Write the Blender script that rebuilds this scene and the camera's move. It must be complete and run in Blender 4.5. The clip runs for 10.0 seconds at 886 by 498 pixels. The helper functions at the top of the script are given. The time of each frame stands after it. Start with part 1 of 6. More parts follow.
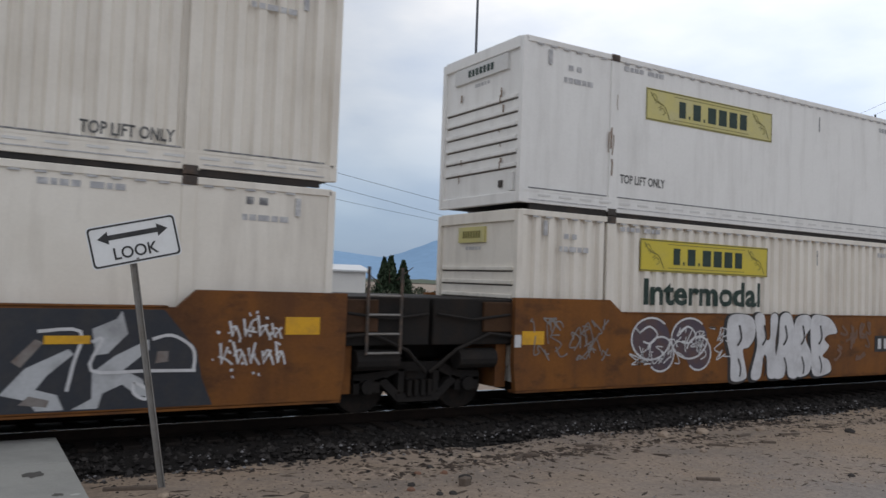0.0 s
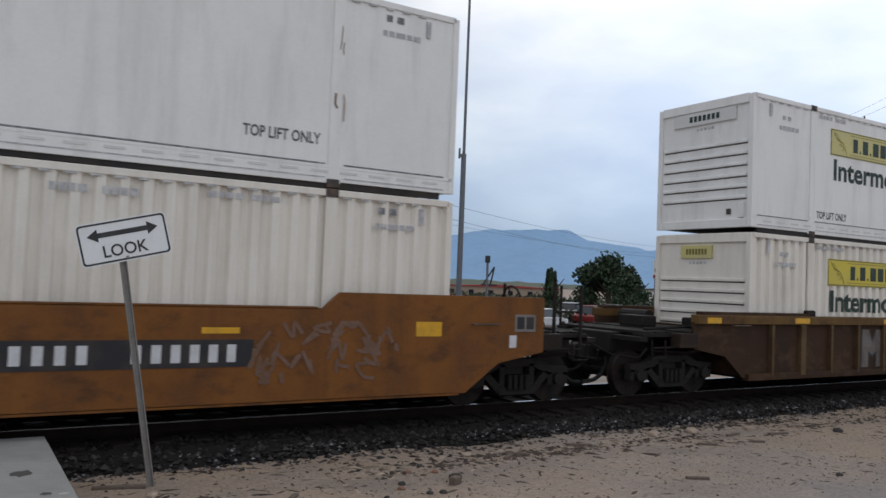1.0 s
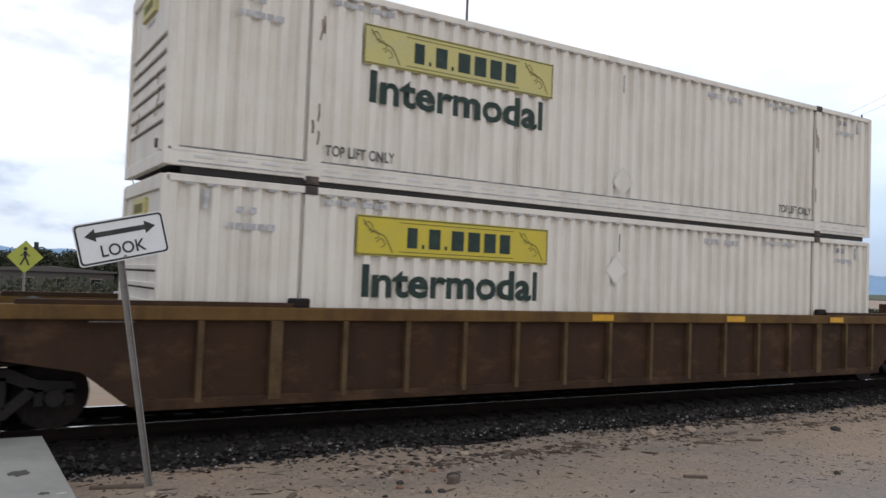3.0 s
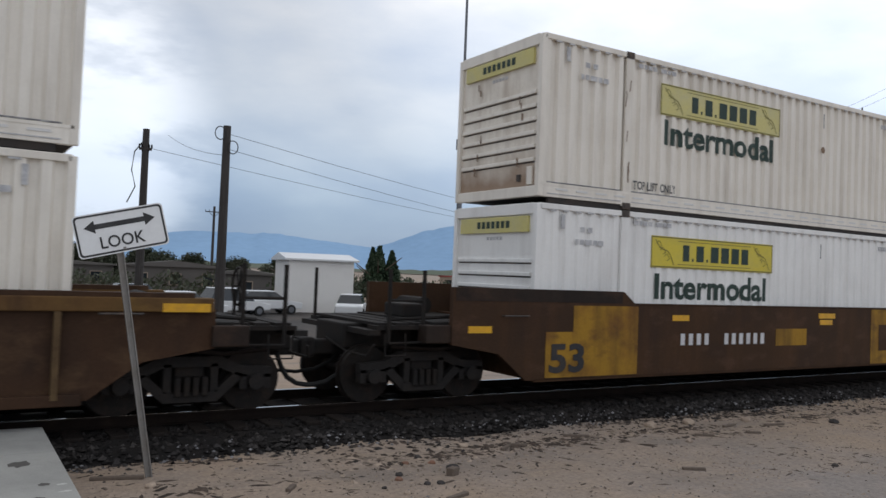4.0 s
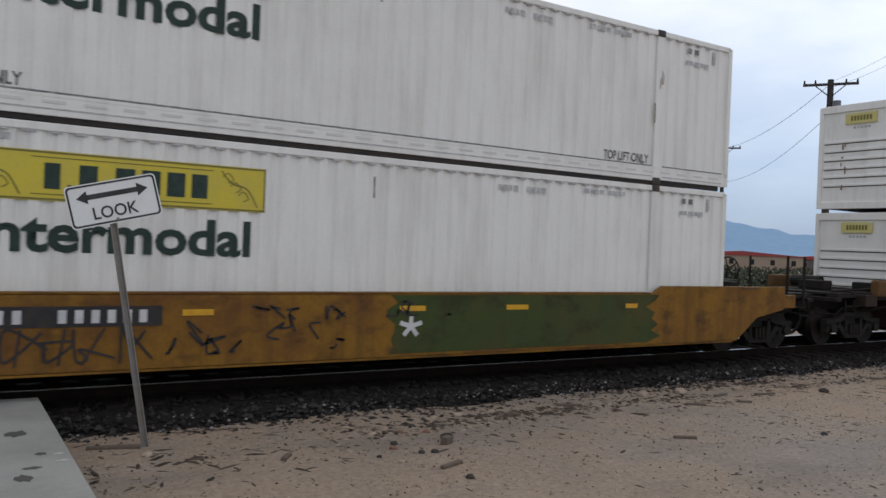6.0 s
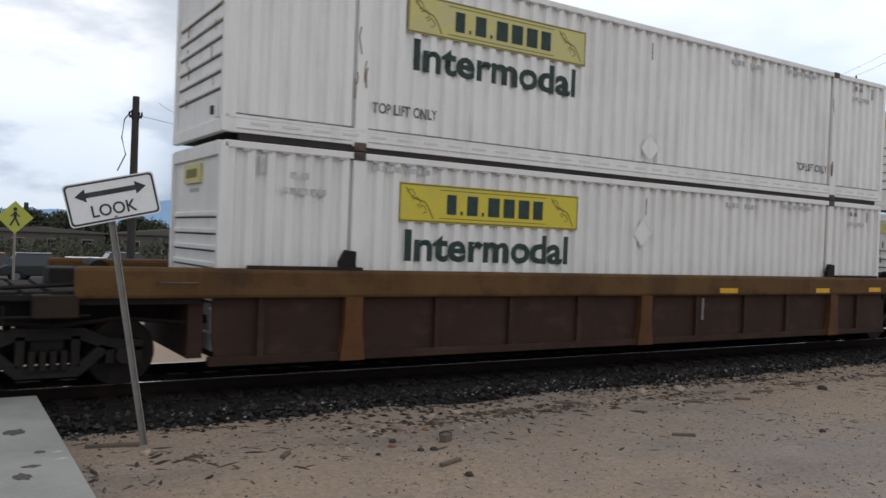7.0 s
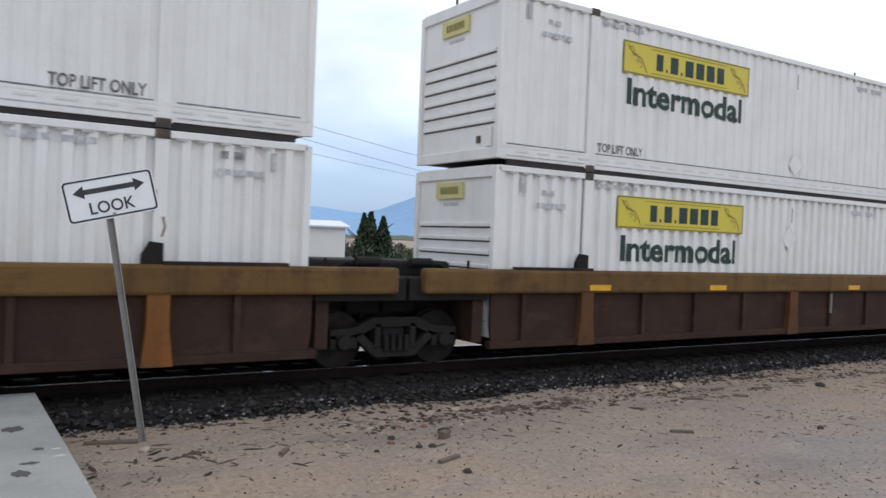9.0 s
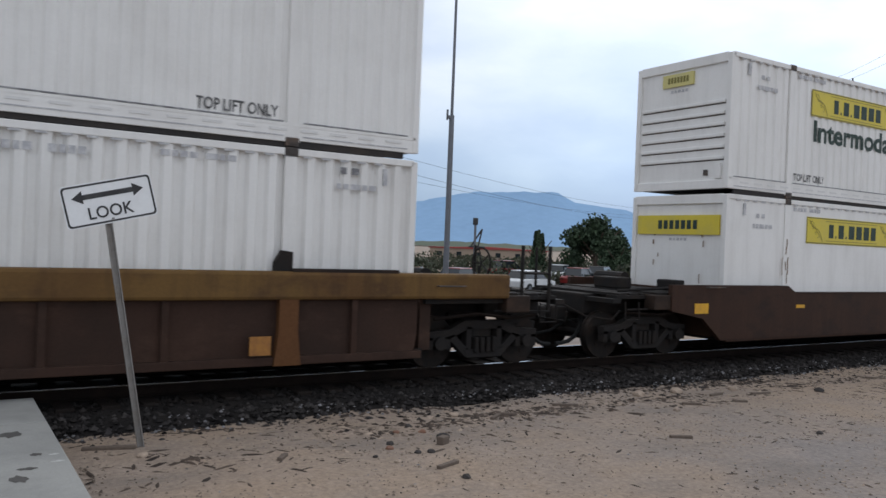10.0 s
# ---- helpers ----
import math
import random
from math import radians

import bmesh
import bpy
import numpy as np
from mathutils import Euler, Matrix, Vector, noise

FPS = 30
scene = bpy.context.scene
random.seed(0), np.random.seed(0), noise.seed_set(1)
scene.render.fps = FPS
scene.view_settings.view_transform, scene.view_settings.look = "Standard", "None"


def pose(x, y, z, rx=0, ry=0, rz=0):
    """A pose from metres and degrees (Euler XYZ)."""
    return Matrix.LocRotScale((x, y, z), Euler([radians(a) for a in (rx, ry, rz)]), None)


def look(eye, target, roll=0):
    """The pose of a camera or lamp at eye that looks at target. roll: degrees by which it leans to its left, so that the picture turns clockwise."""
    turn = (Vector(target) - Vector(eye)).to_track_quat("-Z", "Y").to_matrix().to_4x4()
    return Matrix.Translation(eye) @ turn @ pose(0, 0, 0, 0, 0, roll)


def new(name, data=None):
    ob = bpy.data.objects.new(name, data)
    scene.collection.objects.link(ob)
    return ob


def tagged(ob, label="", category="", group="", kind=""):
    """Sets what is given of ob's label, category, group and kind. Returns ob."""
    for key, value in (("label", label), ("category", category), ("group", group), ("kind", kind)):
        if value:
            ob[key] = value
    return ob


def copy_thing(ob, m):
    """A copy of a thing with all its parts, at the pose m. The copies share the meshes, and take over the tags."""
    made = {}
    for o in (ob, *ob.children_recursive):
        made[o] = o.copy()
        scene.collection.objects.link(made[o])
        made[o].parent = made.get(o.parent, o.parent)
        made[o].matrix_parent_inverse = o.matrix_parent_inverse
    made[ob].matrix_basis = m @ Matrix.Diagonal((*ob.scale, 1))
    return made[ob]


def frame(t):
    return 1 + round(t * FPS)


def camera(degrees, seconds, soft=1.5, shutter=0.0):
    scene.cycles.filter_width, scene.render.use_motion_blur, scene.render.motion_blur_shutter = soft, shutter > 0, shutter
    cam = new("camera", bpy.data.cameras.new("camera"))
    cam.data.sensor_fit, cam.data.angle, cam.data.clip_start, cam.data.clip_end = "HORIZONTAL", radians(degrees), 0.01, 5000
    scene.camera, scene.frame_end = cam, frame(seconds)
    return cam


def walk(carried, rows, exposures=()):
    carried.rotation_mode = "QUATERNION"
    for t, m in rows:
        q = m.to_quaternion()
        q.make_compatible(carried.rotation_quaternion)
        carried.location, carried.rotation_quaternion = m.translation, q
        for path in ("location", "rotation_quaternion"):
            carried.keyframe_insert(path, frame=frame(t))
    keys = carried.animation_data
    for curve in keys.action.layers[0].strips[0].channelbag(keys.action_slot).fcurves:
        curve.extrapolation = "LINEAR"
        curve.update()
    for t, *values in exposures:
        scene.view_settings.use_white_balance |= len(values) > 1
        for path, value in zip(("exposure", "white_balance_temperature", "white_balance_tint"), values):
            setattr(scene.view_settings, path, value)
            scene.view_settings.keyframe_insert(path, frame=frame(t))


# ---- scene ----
cam = camera(58.10, 10.0, soft=1.5, shutter=0.06)
EYE = (0.0, 0.0, 2.40)
# seconds, heading, pitch and roll of the hand-held camera, in degrees
SWAY = [
    (0.0, -31.12, 2.33, 2.05),
    (0.5, -31.99, 2.68, 2.33),
    (1.0, -31.76, 2.29, 2.23),
    (1.5, -31.81, 2.12, 2.21),
    (2.0, -31.89, 2.31, 2.12),
    (3.5, -31.91, 2.02, 2.23),
    (4.0, -31.96, 1.68, 2.27),
    (4.5, -32.14, 1.66, 2.37),
    (5.0, -32.03, 1.06, 2.10),
    (5.5, -32.36, -0.19, 2.30),
    (7.0, -32.56, -0.55, 2.22),
    (7.5, -32.43, -0.96, 1.64),
    (8.0, -32.42, -1.04, 2.01),
    (8.5, -32.43, -0.92, 2.30),
    (9.0, -32.67, -0.76, 2.23),
    (9.5, -32.57, -0.52, 2.21),
    (10.0, -32.74, -0.39, 2.24)]
walk(cam, [(t, pose(*EYE, 90 + pitch, 0, yaw) @ pose(0, 0, 0, 0, 0, roll)) for t, yaw, pitch, roll in SWAY],
     [(0.0, -0.03, 6650, 11), (0.5, -0.10, 6530, 12), (1.0, -0.02, 6550, 11), (1.5, -0.33, 6500, 11), (2.0, 0.17, 6500, 12), (3.5, 0.24, 6850, 12), (4.0, 0.05, 6600, 11),
      (4.5, 0.08, 7000, 12), (5.0, 0.07, 6900, 11), (5.5, -0.05, 6700, 11), (7.0, 0.07, 6800, 11), (7.5, 0.54, 6950, 12), (8.0, 0.57, 6650, 11), (8.5, 0.53, 6750, 12), (9.0, 0.55, 6400, 11),
      (9.5, 0.43, 6350, 12), (10.0, 0.19, 6430, 11)])

# the train: speed, small surges, and where each stack's leading end stands at the start
SPEED = 17.287
SURGE = [(0.0, -0.01), (0.5, -0.06), (1.0, 0.01), (1.5, 0.06), (2.0, -0.00), (3.5, -0.11), (4.0, 0.00), (4.5, -0.04), (5.0, 0.00), (5.5, 0.15), (7.0, -0.03), (7.5, 0.00), (8.0, 0.06), (8.5, 0.13), (9.0, 0.21), (9.5, -0.24), (10.0, -0.14)]
STACK_X = dict(zip("ABCDEFGHIJ", [-11.56, 7.86, 31.31, 54.32, 77.63, 100.97, 124.24, 143.76, 163.17, 186.71]))
NEAR = 10.63          # near side of the containers
MID = NEAR + 1.295     # middle of the track
RAIL = 0.35            # top of the rails over the ground

# ---- light ----
world = bpy.data.worlds.new("overcast_sky")
scene.world = world
world.use_nodes = True


def make_sky():
    nt = world.node_tree
    nt.nodes.clear()
    n = nt.nodes.new
    out, bg = n("ShaderNodeOutputWorld"), n("ShaderNodeBackground")
    sky = n("ShaderNodeTexSky")
    sky.sky_type, sky.sun_disc = "NISHITA", False
    sky.sun_elevation, sky.sun_rotation = radians(35), radians(54)
    coord, sep = n("ShaderNodeTexCoord"), n("ShaderNodeSeparateXYZ")
    nt.links.new(coord.outputs["Generated"], sep.inputs[0])
    # cloud layers flatten towards the horizon
    stretch = n("ShaderNodeMapping")
    stretch.inputs["Scale"].default_value = (1, 1, 2.6)
    nt.links.new(coord.outputs["Generated"], stretch.inputs[0])
    big, fine = n("ShaderNodeTexNoise"), n("ShaderNodeTexNoise")
    for tex, scale, detail in ((big, 1.9, 3), (fine, 6.0, 5)):
        tex.inputs["Scale"].default_value, tex.inputs["Detail"].default_value = scale, detail
        tex.inputs["Roughness"].default_value = 0.55
        nt.links.new(stretch.outputs[0], tex.inputs["Vector"])
    mixn = n("ShaderNodeMix")
    mixn.data_type, mixn.inputs["Factor"].default_value = "FLOAT", 0.3
    nt.links.new(big.outputs["Fac"], mixn.inputs[2])
    nt.links.new(fine.outputs["Fac"], mixn.inputs[3])
    ramp = n("ShaderNodeValToRGB")
    e = ramp.color_ramp.elements
    e[0].position, e[0].color = 0.38, (0.66, 0.74, 0.87, 1)
    e[1].position, e[1].color = 0.62, (1.06, 1.06, 1.06, 1)
    mid = ramp.color_ramp.elements.new(0.50)
    mid.color = (0.83, 0.88, 0.95, 1)
    nt.links.new(mixn.outputs[0], ramp.inputs[0])
    # a bluer belt of far rain over the hills
    height = n("ShaderNodeMapRange")
    height.inputs["From Min"].default_value, height.inputs["From Max"].default_value = 0.0, 0.36
    nt.links.new(sep.outputs["Z"], height.inputs["Value"])
    belt = n("ShaderNodeValToRGB")
    b = belt.color_ramp.elements
    b[0].position, b[0].color = 0.0, (0.28, 0.46, 0.68, 1)
    b[1].position, b[1].color = 1.0, (1.0, 1.0, 1.0, 1)
    for spot, shade in ((0.3, (0.54, 0.68, 0.86, 1)), (0.62, (0.84, 0.90, 0.97, 1))):
        belt.color_ramp.elements.new(spot).color = shade
    nt.links.new(height.outputs[0], belt.inputs[0])
    mul = n("ShaderNodeMix")
    mul.data_type, mul.blend_type = "RGBA", "MULTIPLY"
    # the rain hangs over the hills only; the sky over the near side of the track is bright
    side = n("ShaderNodeMapRange")
    side.inputs["From Min"].default_value, side.inputs["From Max"].default_value, side.inputs["To Min"].default_value = -0.5, 0.2, 0.35
    nt.links.new(sep.outputs["Y"], side.inputs["Value"])
    nt.links.new(side.outputs[0], mul.inputs["Factor"])
    nt.links.new(ramp.outputs[0], mul.inputs[6])
    nt.links.new(belt.outputs[0], mul.inputs[7])
    gain = n("ShaderNodeMix")
    gain.data_type, gain.blend_type, gain.inputs["Factor"].default_value = "RGBA", "MULTIPLY", 1.0
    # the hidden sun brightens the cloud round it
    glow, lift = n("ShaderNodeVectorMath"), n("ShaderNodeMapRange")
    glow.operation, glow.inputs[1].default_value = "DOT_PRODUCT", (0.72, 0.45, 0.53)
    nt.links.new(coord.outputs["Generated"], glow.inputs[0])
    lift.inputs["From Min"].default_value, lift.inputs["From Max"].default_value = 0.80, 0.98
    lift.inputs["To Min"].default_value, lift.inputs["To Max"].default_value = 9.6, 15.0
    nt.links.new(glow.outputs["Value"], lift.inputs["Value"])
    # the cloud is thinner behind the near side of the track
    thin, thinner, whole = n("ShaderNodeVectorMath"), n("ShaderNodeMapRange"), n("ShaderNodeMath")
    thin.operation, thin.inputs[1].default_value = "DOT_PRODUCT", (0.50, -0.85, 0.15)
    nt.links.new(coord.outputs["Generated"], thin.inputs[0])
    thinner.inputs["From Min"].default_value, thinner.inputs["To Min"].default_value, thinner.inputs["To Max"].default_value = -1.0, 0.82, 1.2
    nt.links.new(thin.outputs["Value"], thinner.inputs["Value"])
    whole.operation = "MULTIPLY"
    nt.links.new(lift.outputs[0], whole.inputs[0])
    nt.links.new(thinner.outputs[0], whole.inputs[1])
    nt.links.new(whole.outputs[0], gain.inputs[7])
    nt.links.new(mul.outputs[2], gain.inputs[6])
    cover = n("ShaderNodeMix")
    cover.data_type, cover.inputs["Factor"].default_value = "RGBA", 0.88
    # a white bank of thin cloud low over the lot
    bank, edge, body, puff, add = n("ShaderNodeVectorMath"), n("ShaderNodeMapRange"), n("ShaderNodeMapRange"), n("ShaderNodeMath"), n("ShaderNodeMix")
    bank.operation, bank.inputs[1].default_value = "DOT_PRODUCT", (0.035, 0.990, 0.137)
    nt.links.new(coord.outputs["Generated"], bank.inputs[0])
    for node, low, high, top in ((edge, 0.966, 0.990, 5.6), (body, 0.34, 0.5, 1.0)):
        node.interpolation_type = "SMOOTHSTEP"
        node.inputs["From Min"].default_value, node.inputs["From Max"].default_value, node.inputs["To Max"].default_value = low, high, top
    body.inputs["To Min"].default_value = 0.5
    nt.links.new(bank.outputs["Value"], edge.inputs["Value"])
    nt.links.new(fine.outputs["Fac"], body.inputs["Value"])
    puff.operation = "MULTIPLY"
    nt.links.new(edge.outputs[0], puff.inputs[0])
    nt.links.new(body.outputs[0], puff.inputs[1])
    add.data_type, add.blend_type, add.inputs["Factor"].default_value = "RGBA", "ADD", 1.0
    nt.links.new(gain.outputs[2], add.inputs[6])
    nt.links.new(puff.outputs[0], add.inputs[7])
    nt.links.new(sky.outputs[0], cover.inputs[6])
    nt.links.new(add.outputs[2], cover.inputs[7])
    nt.links.new(cover.outputs[2], bg.inputs["Color"])
    bg.inputs["Strength"].default_value = 0.09
    nt.links.new(bg.outputs[0], out.inputs[0])


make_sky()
sun = new("sun", bpy.data.lights.new("sun", "SUN"))
sun.data.energy, sun.data.angle, sun.data.color = 0.6, radians(30), (1.0, 0.96, 0.9)
sun.matrix_world = look((72, 45, 53), (0, 0, 0))


# ---- materials ----
def material(name, colour, rough=0.7, metal=0.0, patch=None, patch_amount=0.5, patch_scale=1.2, grain=0.12, grain_scale=25.0,
             streak=None, streak_amount=0.0, streak_scale=3.0, bump=0.15, vary=0.0, bump_scale=0.0, spec=0.4, island=0.0, stain=None, stain_amount=0.6, stain_scale=2.6):
    """A worn surface: base colour, patches of a second colour, vertical streaks of a third, fine grain and relief."""
    m = bpy.data.materials.new(name)
    m.use_nodes = True
    nt = m.node_tree
    bsdf = nt.nodes["Principled BSDF"]
    n, link = nt.nodes.new, nt.links.new
    bsdf.inputs["Roughness"].default_value, bsdf.inputs["Metallic"].default_value = rough, metal
    bsdf.inputs["Specular IOR Level"].default_value = spec
    coord, info = n("ShaderNodeTexCoord"), n("ShaderNodeObjectInfo")
    shift = n("ShaderNodeVectorMath")
    shift.operation = "MULTIPLY_ADD"
    shift.inputs[1].default_value, shift.inputs[2].default_value = (1, 1, 1), (0, 0, 0)
    spread = n("ShaderNodeVectorMath")
    spread.operation = "SCALE"
    spread.inputs[0].default_value = (37, 19, 11)
    link(info.outputs["Random"], spread.inputs["Scale"])
    link(coord.outputs["Object"], shift.inputs[0])
    link(spread.outputs[0], shift.inputs[2])

    def noise_tex(scale, detail=5, squash=None):
        tex = n("ShaderNodeTexNoise")
        tex.inputs["Scale"].default_value, tex.inputs["Detail"].default_value = scale, detail
        tex.inputs["Roughness"].default_value = 0.62
        source = shift.outputs[0]
        if squash:
            mp = n("ShaderNodeMapping")
            mp.inputs["Scale"].default_value = squash
            link(source, mp.inputs[0])
            source = mp.outputs[0]
        link(source, tex.inputs["Vector"])
        return tex

    def blend(base, other, factor):
        mx = n("ShaderNodeMix")
        mx.data_type = "RGBA"
        link(factor, mx.inputs["Factor"])
        link(base, mx.inputs[6])
        mx.inputs[7].default_value = (*other, 1)
        return mx.outputs[2]

    def band(value, low, high, top):
        mr = n("ShaderNodeMapRange")
        mr.inputs["From Min"].default_value, mr.inputs["From Max"].default_value = low, high
        mr.inputs["To Max"].default_value = top
        link(value, mr.inputs["Value"])
        return mr.outputs[0]

    rgb = n("ShaderNodeRGB")
    rgb.outputs[0].default_value = (*colour, 1)
    out = rgb.outputs[0]
    if patch:
        out = blend(out, patch, band(noise_tex(patch_scale).outputs["Fac"], 0.44, 0.68, patch_amount))
    if streak:
        out = blend(out, streak, band(noise_tex(streak_scale, 6, (1, 1, 0.12)).outputs["Fac"], 0.48, 0.74, streak_amount))
    if stain:
        out = blend(out, stain, band(noise_tex(stain_scale, 8, (0.55, 1, 1)).outputs["Fac"], 0.52, 0.66, stain_amount))
    g = noise_tex(grain_scale, 3)
    hsv = n("ShaderNodeHueSaturation")
    link(out, hsv.inputs["Color"])
    value = n("ShaderNodeMapRange")
    value.inputs["To Min"].default_value, value.inputs["To Max"].default_value = 1 - 2 * grain, 1 + 2 * grain
    link(g.outputs["Fac"], value.inputs["Value"])
    if vary:
        mul = n("ShaderNodeMath")
        mul.operation = "MULTIPLY"
        rnd = n("ShaderNodeMapRange")
        rnd.inputs["To Min"].default_value, rnd.inputs["To Max"].default_value = 1 - vary, 1 + vary
        link(n("ShaderNodeNewGeometry").outputs["Random Per Island"] if island else info.outputs["Random"], rnd.inputs["Value"])
        link(value.outputs[0], mul.inputs[0])
        link(rnd.outputs[0], mul.inputs[1])
        link(mul.outputs[0], hsv.inputs["Value"])
    else:
        link(value.outputs[0], hsv.inputs["Value"])
    link(hsv.outputs[0], bsdf.inputs["Base Color"])
    if bump:
        b = n("ShaderNodeBump")
        b.inputs["Strength"].default_value, b.inputs["Distance"].default_value = bump, 0.02
        link((noise_tex(bump_scale, 5) if bump_scale else g).outputs["Fac"], b.inputs["Height"])
        link(b.outputs[0], bsdf.inputs["Normal"])
    return m


def rusted_cream():
    """Cream paint whose foot is eaten by rust, in blotches that thin out upwards."""
    m = material("rust_eaten_cream_paint", (0.78, 0.73, 0.65), 0.6, patch=(0.62, 0.56, 0.48), patch_amount=0.7, patch_scale=1.2, grain=0.05, streak=(0.3, 0.2, 0.13), streak_amount=0.5, bump=0.06)
    nt = m.node_tree
    n, link, bsdf = nt.nodes.new, nt.links.new, nt.nodes["Principled BSDF"]
    paint = bsdf.inputs["Base Color"].links[0].from_socket
    coord, sep, blot, foot, total, mix = n("ShaderNodeTexCoord"), n("ShaderNodeSeparateXYZ"), n("ShaderNodeTexNoise"), n("ShaderNodeMapRange"), n("ShaderNodeMath"), n("ShaderNodeMix")
    link(coord.outputs["Object"], sep.inputs[0])
    link(coord.outputs["Object"], blot.inputs["Vector"])
    blot.inputs["Scale"].default_value, blot.inputs["Detail"].default_value = 2.6, 8
    foot.inputs["From Min"].default_value, foot.inputs["From Max"].default_value = 0.15, 1.3
    foot.inputs["To Min"].default_value, foot.inputs["To Max"].default_value = 0.85, -0.35
    link(sep.outputs["Z"], foot.inputs["Value"])
    total.operation, total.use_clamp = "MULTIPLY_ADD", True
    link(blot.outputs["Fac"], total.inputs[0])
    total.inputs[1].default_value = 0.7
    link(foot.outputs[0], total.inputs[2])
    edge = n("ShaderNodeMapRange")
    edge.inputs["From Min"].default_value, edge.inputs["From Max"].default_value, edge.inputs["To Max"].default_value = 0.35, 1.0, 0.85
    link(total.outputs[0], edge.inputs["Value"])
    mix.data_type = "RGBA"
    link(edge.outputs[0], mix.inputs["Factor"])
    link(paint, mix.inputs[6])
    mix.inputs[7].default_value = (0.25, 0.15, 0.085, 1)
    link(mix.outputs[2], bsdf.inputs["Base Color"])
    return m


